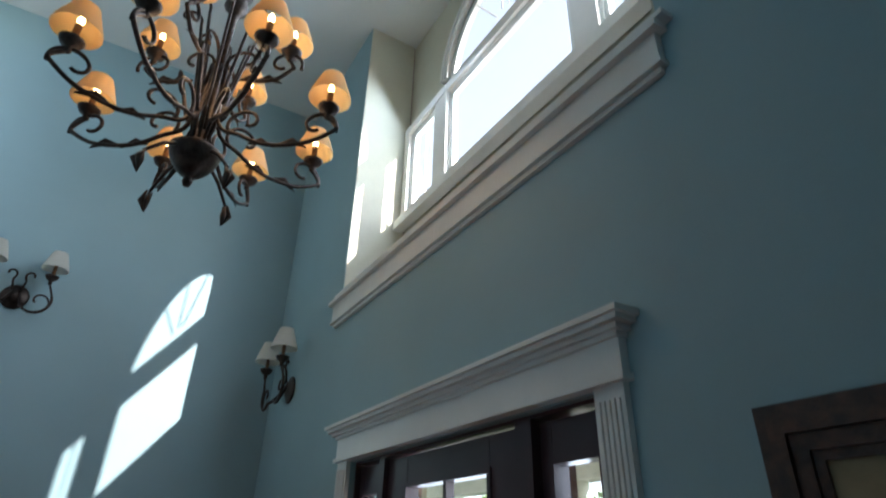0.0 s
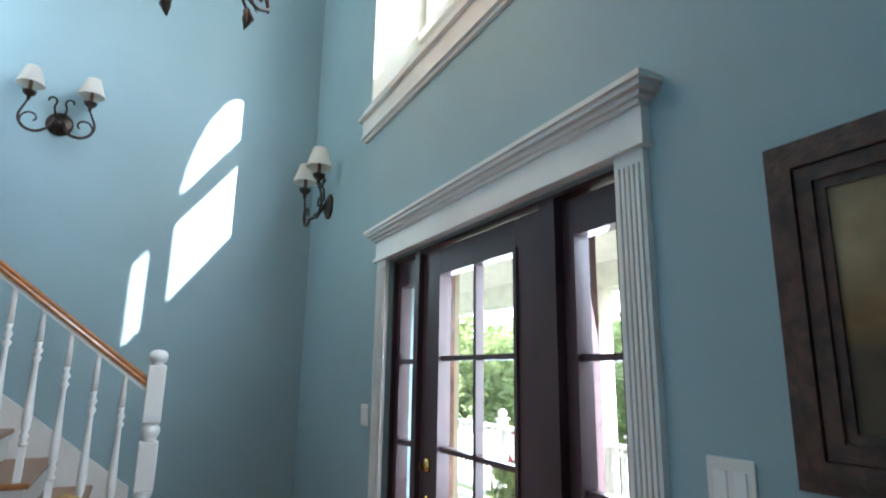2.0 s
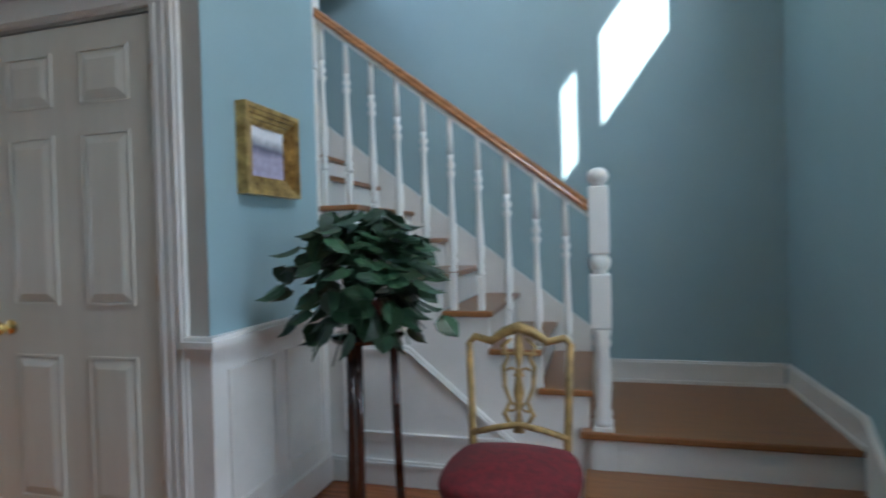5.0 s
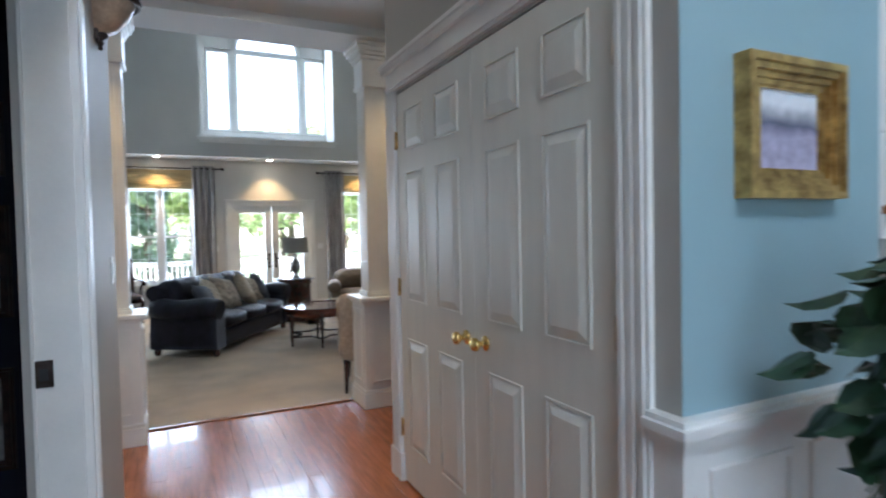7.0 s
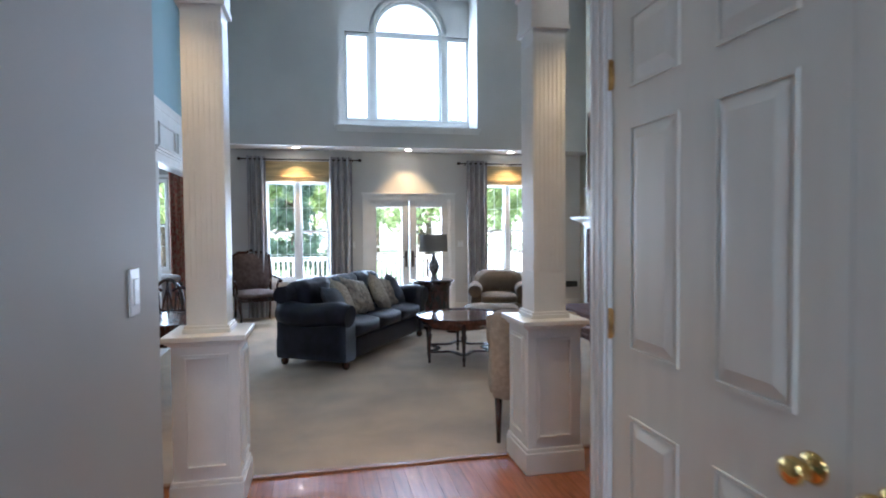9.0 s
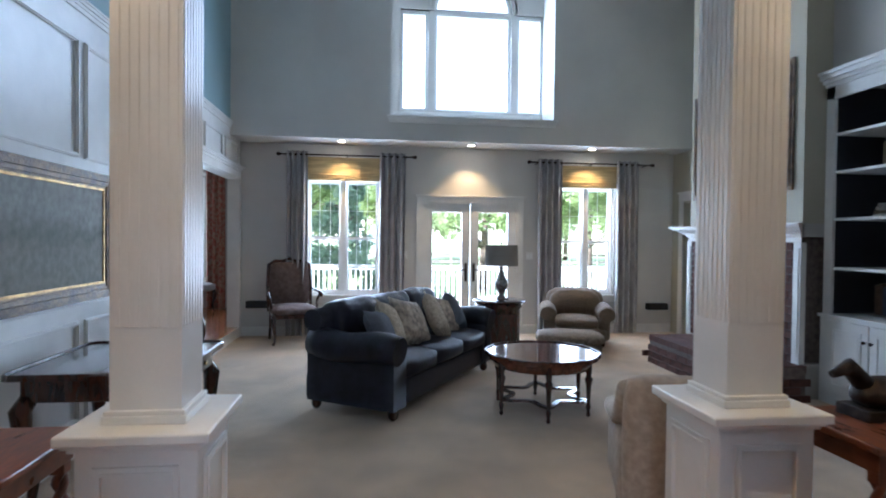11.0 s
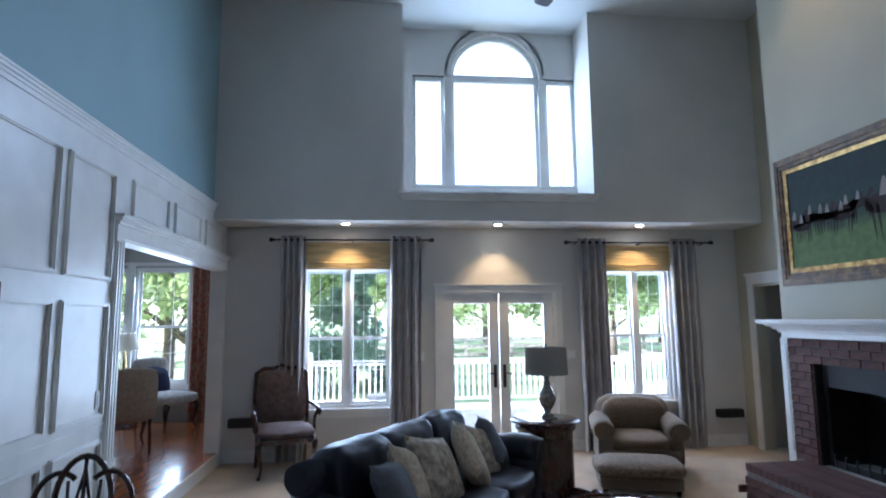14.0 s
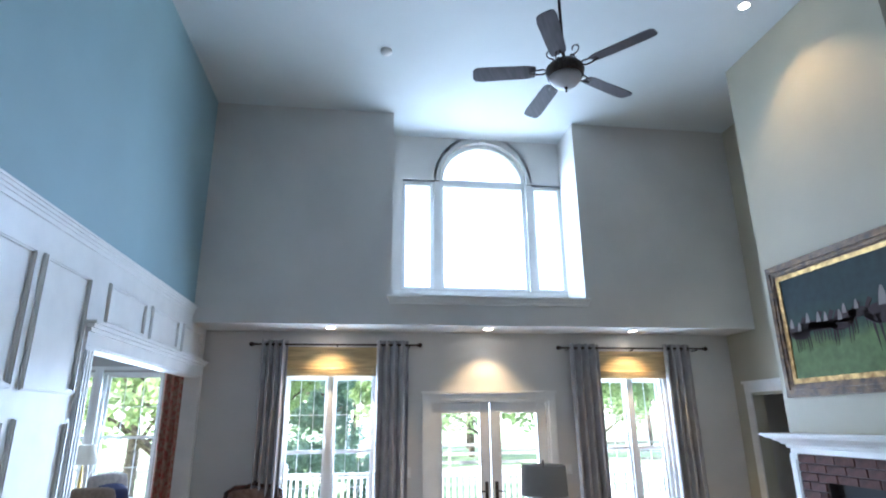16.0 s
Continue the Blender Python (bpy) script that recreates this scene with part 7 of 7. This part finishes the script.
# ---- console tables by the columns ----
CHERRY = material("cherry_console_wood", (0.22, 0.07, 0.03), 0.3, vary=0.2, scale=5, stretch=(2, 8, 2), coat=0.2)
for m, lb in ((pose(-4.22, 1.22, 0), "red-brown wooden console table with twisted legs"), (pose(-4.22, 4.75, 0), "red-brown wooden console table with twisted legs")):
    t = thing("console_table", lb, "console table", m, "consoles beside the columns")
    bm = bmesh.new()
    box(bm, -0.24, -0.42, 0.735, 0.24, 0.42, 0.765, 0.008)
    part("tabletop", bm, CHERRY, t)
    bm = bmesh.new()
    box(bm, -0.21, -0.39, 0.66, 0.21, 0.39, 0.735, 0.004)
    part("apron", bm, CHERRY, t)
    for sx in (-1, 1):
        for sy in (-1, 1):
            bm = bmesh.new()
            c = Vector((sx * 0.18, sy * 0.36, 0))
            for ph in (0, math.pi):
                tube(bm, [c + Vector((0.013 * math.cos(ph + k * 0.9), 0.013 * math.sin(ph + k * 0.9), 0.14 + 0.5 * k / 26)) for k in range(27)], 0.015, 6)
            box(bm, c.x - 0.025, c.y - 0.025, 0.0, c.x + 0.025, c.y + 0.025, 0.14, 0.005)
            box(bm, c.x - 0.025, c.y - 0.025, 0.62, c.x + 0.025, c.y + 0.025, 0.67, 0.004)
            part("twisted_leg", bm, CHERRY, t)
    for sy in (-1, 1):
        bm = bmesh.new()
        box(bm, -0.16, sy * 0.36 - 0.015, 0.07, 0.16, sy * 0.36 + 0.015, 0.10, 0.004)
        part("stretcher", bm, CHERRY, t)
br = thing("bronze_figure", "dark bronze animal figure on the console", "figurine", pose(-4.3, 4.6, 0.765))
bm = bmesh.new()
soft_box(bm, -0.07, -0.05, 0.04, 0.07, 0.16, 0.14, 0.045, 0.02)
tube(bm, [(0, -0.02, 0.12), (0, -0.10, 0.20), (0, -0.17, 0.17)], [0.04, 0.035, 0.015], 10)
box(bm, -0.08, -0.08, 0.0, 0.08, 0.18, 0.045, 0.004)
part("figure", bm, IRON, br)

# ---- wall speakers ----
for m in (pose(-10.78, 7.08, 0.42, 0, 0, 0), pose(-10.78, 1.0, 0.47, 0, 0, 0)):
    t = thing("wall_speaker", "small black horizontal speaker on the wall", "speaker", m, "wall speakers")
    bm = bmesh.new()
    box(bm, 0.0, -0.16, -0.05, 0.12, 0.16, 0.05, 0.006)
    part("cabinet", bm, BLACKM, t)
    bm = bmesh.new()
    box(bm, 0.12, -0.15, -0.042, 0.126, 0.15, 0.042, 0.002)
    part("grille", bm, SOOT, t)

# ---- paintings in the living room ----
GILT2 = material("dark_gilt_frame", (0.15, 0.088, 0.038), 0.42, metal=0.3, vary=0.25, scale=16, bump=0.4, bump_scale=50, second=(0.045, 0.025, 0.014))
hunt = framed("hunt_painting", pose(-7.97, 6.529, 2.555, 0, 0, 0), 1.64, 1.23, GILT2, canvas_material("hunt_canvas", (0.015, 0.03, 0.03), (0.02, 0.045, 0.03), (0.10, 0.15, 0.045), 3, 0.46), 0.12, "large gilt-framed painting of riders on a green field", liner=GILT, liner_w=0.045)
HORSE, RIDER = material("painted_dark_horse", (0.03, 0.016, 0.014), 0.8), material("painted_pale_coat", (0.24, 0.21, 0.19), 0.8)
rh = random.Random(12)
for k, (x, z, s) in enumerate([(-0.60 + 0.105 * i + rh.uniform(-0.03, 0.03), -0.04 + rh.uniform(-0.04, 0.03) + 0.006 * i, 1.35 + 0.3 * rh.random()) for i in range(8)] + [(0.38, -0.02, 2.7), (0.60, 0.03, 1.7)]):
    bm = bmesh.new()
    Y0 = -0.0125
    body = [(x + s * 0.075 * math.cos(a), Y0, z + s * 0.032 * math.sin(a)) for a in [2 * math.pi * i / 12 for i in range(12)]]
    prism(bm, body, (0, 0.002, 0))
    for lx in (-0.055, -0.035, 0.04, 0.06):
        prism(bm, [(x + s * lx, Y0, z), (x + s * (lx + 0.012), Y0, z), (x + s * (lx + 0.006 + 0.01 * math.sin(k)), Y0, z - s * 0.11)], (0, 0.002, 0))
    prism(bm, [(x + s * 0.05, Y0, z + s * 0.01), (x + s * 0.075, Y0, z), (x + s * 0.115, Y0, z + s * 0.06), (x + s * 0.09, Y0, z + s * 0.075)], (0, 0.002, 0))
    part("painted_horse", bm, HORSE, hunt)
    bm = bmesh.new()
    prism(bm, [(x - s * 0.018, Y0 - 0.001, z + s * 0.02), (x + s * 0.014, Y0 - 0.001, z + s * 0.02), (x + s * 0.012, Y0 - 0.001, z + s * 0.055), (x + s * 0.006, Y0 - 0.001, z + s * 0.075), (x - s * 0.002, Y0 - 0.001, z + s * 0.075), (x - s * 0.01, Y0 - 0.001, z + s * 0.055)], (0, 0.001, 0))
    part("painted_coat", bm, RIDER, hunt)
framed("grey_landscape_picture", pose(-5.95, 0.755, 1.44, 0, 0, 180), 1.40, 0.86, GILT2, canvas_material("misty_grey_painting", (0.30, 0.30, 0.27), (0.18, 0.18, 0.15), (0.24, 0.23, 0.19), 4, 0.5), 0.10, "wide gilt-framed misty landscape on the wainscot", liner=GILT, liner_w=0.02)
for x, y, z, w, h in ((-2.499, 1.63, 1.33, 0.30, 0.46), (-2.499, 1.63, 0.68, 0.28, 0.42), (-2.499, 1.62, 1.83, 0.30, 0.30), (-2.499, 1.2, 1.33, 0.34, 0.46), (-2.499, 1.2, 0.68, 0.30, 0.42)):
    framed("study_picture", pose(x, y, z, 0, 0, 90), w, h, FRAMEDK, canvas_material("study_print", (0.42, 0.40, 0.38), (0.16, 0.15, 0.15), (0.40, 0.38, 0.36), 8, 0.5), 0.04, "small dark framed print in the dim study")

# ---- side room furniture ----
FZ2 = 0.15
PALE = material("pale_striped_upholstery", (0.55, 0.50, 0.47), 0.85, vary=0.1, scale=20, bump=0.15)
NAVYP = material("navy_cushion", (0.03, 0.035, 0.10), 0.8, vary=0.1, scale=20)


def side_chair(m, mat, label, pillow_on):
    t = thing("side_room_chair", label, "chair", m)
    bm = bmesh.new()
    soft_box(bm, -0.29, -0.30, 0.36, 0.29, 0.28, 0.50, 0.05, 0.02)
    part("seat", bm, mat, t)
    bm = bmesh.new()
    soft_box(bm, -0.28, 0.22, 0.45, 0.28, 0.32, 1.02, 0.05, 0.02, 6, Matrix.Rotation(radians(-8), 4, "X"))
    part("backrest", bm, mat, t)
    for s in (-1, 1):
        bm = bmesh.new()
        cabriole(bm, s * 0.25, -0.26, 0.38, (s * 0.7, -0.7))
        part("front_leg", bm, DARKWOOD, t)
        bm = bmesh.new()
        tube(bm, [(s * 0.25, 0.24, 0.38), (s * 0.25, 0.32, 0.0)], [0.022, 0.015], 8)
        part("rear_leg", bm, DARKWOOD, t)
    if pillow_on:
        bm = bmesh.new()
        soft_box(bm, -0.24, 0.06, 0.50, 0.22, 0.20, 0.88, 0.06, 0.04, 6, Matrix.Rotation(radians(-14), 4, "X"))
        part("cushion", bm, NAVYP, t, "navy blue loose cushion")


side_chair(pose(-12.3, -0.42, FZ2, 0, 0, 150), PALE, "pale upholstered chair with navy cushion", True)
side_chair(pose(-10.9, -0.42, FZ2, 0, 0, -60), CREAM, "cream high-back dining chair in the side room", False)
sl = thing("side_room_lamp", "slim table lamp with white shade", "lamp", pose(-12.5, -1.12, FZ2))
bm = bmesh.new()
lathe(bm, [(0.22, 0.0), (0.22, 0.02), (0.04, 0.05), (0.035, 0.62), (0.26, 0.66), (0.26, 0.69), (0.0, 0.70)], 20)
part("stand_table", bm, DARKWOOD, sl)
bm = bmesh.new()
lathe(bm, [(0.07, 0.70), (0.07, 0.72), (0.018, 0.76), (0.03, 0.9), (0.012, 1.05), (0.01, 1.15)], 16)
part("lamp_base", bm, BRASS, sl)
bm = bmesh.new()
lampshade(bm, (0, 0, 1.10), 0.19, 0.12, 0.25)
part("shade", bm, SHADE, sl)


# ---- hardwood planks ----
def plank_run(parent, x0, x1, y0, y1, w, z, seed):
    rp = random.Random(seed)
    y = y0
    while y < y1 - 0.005:
        b = min(y + w, y1)
        x = x0 - rp.uniform(0, 0.9)
        while x < x1:
            L = rp.uniform(0.7, 1.6)
            a, e = max(x, x0), min(x + L, x1)
            if e - a > 0.02:
                yield a, e, y, b
            x += L
        y = b


floor = bpy.data.objects["floor_foyer"]
for a, e, y, b in plank_run(floor, -4.28, -0.45, YH, YC, 0.083, 0.0, 5):
    bm = bmesh.new()
    box(bm, a + 0.0006, y + 0.0006, -0.012, e - 0.0006, b - 0.0006, 0.0)
    part("plank", bm, PLANK, floor)
bm = bmesh.new()
for a, e, y, b in list(plank_run(floor, -4.28, -0.45, 0.733, YH, 0.083, 0.0, 6)) + list(plank_run(floor, -4.28, -2.66, YC, 7.35, 0.083, 0.0, 7)) + list(plank_run(floor, -0.45, XF, -1.2, YS, 0.083, 0.0, 8)) + list(plank_run(floor, -0.75, -0.45, YH, YC, 0.083, 0.0, 9)):
    box(bm, a + 0.0006, y + 0.0006, -0.012, e - 0.0006, b - 0.0006, -0.0005)
tagged(part("planks", bm, PLANK, floor), kind="stuff")
bm = bmesh.new()
box(bm, -4.30, 0.735, 0.0, -4.26, 7.34, 0.012, 0.004)
structure("trim_carpet_edge", bm, OAK, "wooden strip where carpet meets hardwood", "threshold")


# ---- outside ----
FOL = material("sunlit_foliage", (0.27, 0.35, 0.17), 0.6, vary=0.3, scale=2.0, rand=0.5)
FOLD = material("spruce_foliage", (0.20, 0.28, 0.20), 0.7, vary=0.3, scale=2.0, rand=0.45)
for leafy, glow_c in ((FOL, (0.46, 0.56, 0.24, 1)), (FOLD, (0.32, 0.44, 0.30, 1))):
    # light that comes through the leaves
    n, l = leafy.node_tree.nodes, leafy.node_tree.links
    tr, mx = n.new("ShaderNodeBsdfTranslucent"), n.new("ShaderNodeMixShader")
    tr.inputs[0].default_value, mx.inputs[0].default_value = glow_c, 0.45
    l.new(n["Principled BSDF"].outputs[0], mx.inputs[1])
    l.new(tr.outputs[0], mx.inputs[2])
    l.new(mx.outputs[0], n["Material Output"].inputs[0])
FENCEW = material("weathered_fence_wood", (0.30, 0.27, 0.23), 0.9, vary=0.2, scale=6)
BARK = material("tree_bark", (0.17, 0.13, 0.10), 0.9, vary=0.3, scale=8, bump=0.6, bump_scale=30)
WOODW = material("white_deck_paint", (0.78, 0.77, 0.75), 0.5, vary=0.05, scale=6)
DECK = material("bleached_deck_boards", (0.52, 0.48, 0.44), 0.8, vary=0.12, scale=5, rand=0.15)


def crown_mesh(name, seed, count, rx, rz, cz, leaf, mat, cone=False):
    """Many small leaves in uneven clumps about branches."""
    r = random.Random(seed)
    clumps = []
    for k in range(46):
        th = r.uniform(0, 2 * math.pi)
        if cone:
            h = r.random() ** 1.3
            rad = rx * (1 - h) * r.uniform(0.5, 1.0)
            clumps.append((Vector((rad * math.cos(th), rad * math.sin(th), cz - rz + 2 * rz * h)), 0.30 * rx * (1.15 - h)))
        else:
            ph = math.asin(r.uniform(-0.75, 1))
            q = r.uniform(0.45, 1.0)
            clumps.append((Vector((rx * q * math.cos(th) * math.cos(ph), rx * q * math.sin(th) * math.cos(ph), cz + rz * q * math.sin(ph))), rx * r.uniform(0.2, 0.36)))
    verts, faces = [], []
    for k in range(count):
        c, s = r.choice(clumps)
        d = Vector((r.gauss(0, 1), r.gauss(0, 1), r.gauss(0, 0.8))).normalized() * s * r.random() ** 0.4
        p = c + d
        a = Vector((r.uniform(-1, 1), r.uniform(-1, 1), r.uniform(-1, 0.4))).normalized()
        b = a.cross(Vector((r.uniform(-1, 1), r.uniform(-1, 1), r.uniform(-1, 1)))).normalized()
        L = leaf * r.uniform(0.6, 1.3)
        n = len(verts)
        verts += [p - a * L, p + b * L * 0.45, p + a * L, p - b * L * 0.45]
        faces.append((n, n + 1, n + 2, n + 3))
    me = bpy.data.meshes.new(name)
    me.from_pydata([tuple(v) for v in verts], [], faces)
    me.materials.append(mat)
    return me


def tree(seed, h, rx, rz, leaf, mat, label, count=9000, cone=False):
    t = thing("tree", label, "tree")
    r = random.Random(seed)
    bm = bmesh.new()
    tube(bm, [(0, 0, 0), (0.05, 0.02, h * 0.25), (0.0, 0.06, h * 0.55), (0.05, 0.0, h * 0.85)], [0.20, 0.15, 0.10, 0.03], 10)
    for k in range(9):
        th, z = r.uniform(0, 6.28), h * r.uniform(0.25, 0.7)
        e = Vector((rx * 0.7 * math.cos(th), rx * 0.7 * math.sin(th), z + (0.1 if cone else 0.35) * h * r.uniform(0.4, 0.8)))
        tube(bm, [Vector((0.02, 0.02, z)), e * 0.5 + Vector((0, 0, z * 0.55)), e], [0.07, 0.045, 0.012], 6)
    part("trunk", bm, BARK, t)
    o = new("crown", crown_mesh("crown", seed, count, rx, rz, h - rz * (1.0 if cone else 0.95), leaf, mat, cone))
    o.parent = t
    return t


GZ = -0.62
t1 = tree(1, 6.5, 2.6, 2.4, 0.13, FOL, "leafy green deciduous tree on the lawn", 11000)
t1.matrix_world = pose(-24, 6.9, GZ)
t2 = tree(2, 6.0, 2.2, 2.9, 0.12, FOLD, "dark blue-green spruce tree on the lawn", 11000, True)
t2.matrix_world = pose(-23.5, 1.55, GZ)
t3 = tree(3, 9.0, 3.6, 3.4, 0.16, FOL, "tall leafy tree beyond the fence", 12000)
t3.matrix_world = pose(-38, -6, GZ)
for x, y, rot, s in ((-46, 2, 30, 1.0), (-44, 10, 100, 1.1), (-42, 18, 200, 1.0), (-50, 26, 20, 1.2), (-36, -14, 60, 1.0), (-52, -4, 140, 1.2), (-48, -16, 250, 1.2), (-56, 12, 300, 1.3), (-40, 30, 80, 1.1), (-60, 4, 10, 1.3), (-58, 22, 40, 1.2)):
    c = copy_thing(t3, pose(x, y, GZ, 0, 0, rot))
    c.scale = (s, s, s)
for x, y, rot in ((-30, 13.5, 70), (-20.5, -3.4, 130), (-27, -1.0, 210), (-18.5, -5.6, 250), (-17.2, -1.6, 10)):
    copy_thing(t1, pose(x, y, GZ, 0, 0, rot))
for x, y, rot, dz in ((-36, 3.6, 40, 0.2), (-38, -2.5, 280, 0.0), (-41, 6.4, 15, 0.0), (-39, 13.5, 95, 0.2)):
    copy_thing(t1, pose(x, y, GZ - dz, 0, 0, rot))
for x, y, rot in ((8.8, 4.5, 20), (10.2, 7.6, 80), (8.6, 0.6, 140), (10.8, 11.5, 220), (9.4, -4.5, 300), (12.5, 2.5, 10), (9.3, 15.0, 120), (13, 18, 60)):
    c = copy_thing(t1, pose(x, y, GZ - 2.9, 0, 0, rot))

# back deck with white railing
deck = thing("deck", "bleached wooden back deck with white railing", "deck")
deck["kind"] = "structure"
bm = bmesh.new()
box(bm, -16.2, -1.0, -0.30, -10.95, 9.2, -0.20)
part("deck_frame", bm, DECK, deck)
for k in range(37):
    bm = bmesh.new()
    x = -16.2 + k * 0.142
    box(bm, x, -1.0, -0.20, x + 0.136, 9.2, -0.17)
    part("board", bm, DECK, deck)
pm = bpy.data.meshes.new("picket")
bm = bmesh.new()
box(bm, -0.02, -0.02, 0.0, 0.02, 0.02, 0.80)
bm.to_mesh(pm)
bm.free()
pm.materials.append(WOODW)


def railing(parent, p, q, z, h=0.92, step=0.125):
    p, q = Vector(p), Vector(q)
    L = (q - p).length
    d = (q - p).normalized()
    side = Vector((-d.y, d.x, 0))
    for zz, w, t in ((z + h, 0.045, 0.035), (z + 0.10, 0.03, 0.04), (z + h - 0.07, 0.025, 0.04)):
        bm = bmesh.new()
        a, b = Vector((p.x, p.y, zz)), Vector((q.x, q.y, zz))
        prism(bm, [a + side * w, b + side * w, b - side * w, a - side * w], (0, 0, t))
        part("rail", bm, WOODW, parent)
    n = int(L / step)
    for k in range(1, n):
        o = new("picket", pm)
        o.parent = parent
        c = p + d * (L * k / n)
        o.location = (c.x, c.y, z + 0.1)
    m = max(1, int(L / 1.9))
    for k in range(m + 1):
        c = p + d * (L * k / m)
        bm = bmesh.new()
        box(bm, c.x - 0.05, c.y - 0.05, z, c.x + 0.05, c.y + 0.05, z + h + 0.10, 0.005)
        box(bm, c.x - 0.065, c.y - 0.065, z + h + 0.10, c.x + 0.065, c.y + 0.065, z + h + 0.125, 0.004)
        lathe(bm, [(0.03, 0.0), (0.055, 0.04), (0.05, 0.08), (0.0, 0.11)], 12, at=(c.x, c.y, z + h + 0.125))
        part("post", bm, WOODW, parent)


railing(deck, (-16.1, -0.9, 0), (-16.1, 9.1, 0), -0.17)
railing(deck, (-16.1, 9.1, 0), (-11.0, 9.1, 0), -0.17)
# patio table chair
pc = thing("patio_chair", "white metal patio chair on the deck", "chair", pose(-13.6, 3.55, -0.17, 0, 0, 60))
bm = bmesh.new()
tube(bm, [(-0.25, -0.25, 0), (-0.25, -0.25, 0.62), (-0.25, 0.2, 0.64), (-0.25, 0.25, 0.95), (0.25, 0.25, 0.95), (0.25, 0.2, 0.64), (0.25, -0.25, 0.62), (0.25, -0.25, 0)], 0.014, 6)
tube(bm, [(-0.25, 0.22, 0), (-0.25, 0.22, 0.64)], 0.014, 6)
tube(bm, [(0.25, 0.22, 0), (0.25, 0.22, 0.64)], 0.014, 6)
part("frame", bm, MERC, pc)
bm = bmesh.new()
soft_box(bm, -0.24, -0.24, 0.40, 0.24, 0.22, 0.44, 0.02, 0.0, 3)
part("seat", bm, WOODW, pc)
pot = thing("patio_planter", "round pale planter on the deck", "planter", pose(-14.6, 2.6, -0.17))
bm = bmesh.new()
lathe(bm, [(0.16, 0), (0.24, 0.3), (0.27, 0.42), (0.24, 0.43), (0.0, 0.38)], 20)
part("planter", bm, DECK, pot)
# far farm fence
fence = thing("fence", "weathered grey rail fence across the lawn", "fence")
for k in range(24):
    bm = bmesh.new()
    box(bm, -33.06, -22 + k * 2.4, GZ, -32.94, -21.88 + k * 2.4, GZ + 1.35)
    part("post", bm, FENCEW, fence)
for z in (0.35, 0.75, 1.15):
    bm = bmesh.new()
    box(bm, -32.94, -22, GZ + z, -32.90, 34, GZ + z + 0.14)
    part("rail", bm, FENCEW, fence)

# front porch
porch = thing("porch", "front porch with white railing and white ceiling", "porch")
porch["kind"] = "structure"
bm = bmesh.new()
box(bm, 2.272, -6.0, -0.3, 4.7, 9.0, -0.02)
part("porch_floor", bm, DECK, porch)
bm = bmesh.new()
box(bm, 2.272, -6.0, 2.55, 4.9, 9.0, 2.72)
box(bm, 4.55, -6.0, 2.30, 4.8, 9.0, 2.55)
part("porch_ceiling", bm, WOODW, porch)
railing(porch, (4.6, -5.8, 0), (4.6, 8.8, 0), -0.02, 0.86)
for y in (-3.0, 1.0, 5.0, 8.6):
    bm = bmesh.new()
    lathe(bm, [(0.13, 0), (0.13, 0.08), (0.10, 0.12), (0.10, 1.9), (0.085, 2.2), (0.12, 2.25), (0.12, 2.35)], 18, at=(4.62, y, -0.02))
    part("porch_column", bm, WOODW, porch)
urn = thing("flower_urn", "blue-grey urn planter with pink flowering plant", "planter", pose(3.15, 3.95, -0.02))
bm = bmesh.new()
lathe(bm, [(0.0, 0), (0.17, 0.0), (0.16, 0.06), (0.10, 0.10), (0.19, 0.25), (0.24, 0.44), (0.28, 0.48), (0.26, 0.50), (0.0, 0.44)], 24)
part("urn", bm, material("blue_grey_glaze", (0.16, 0.19, 0.25), 0.4, vary=0.15, scale=8), urn)
o = new("foliage", crown_mesh("urn_foliage", 21, 900, 0.34, 0.36, 0.80, 0.05, FOL))
o.parent = urn
o = new("blossom", crown_mesh("urn_blossom", 22, 70, 0.32, 0.34, 0.86, 0.035, material("pink_blossom", (0.6, 0.12, 0.18), 0.6, vary=0.1)))
o.parent = urn
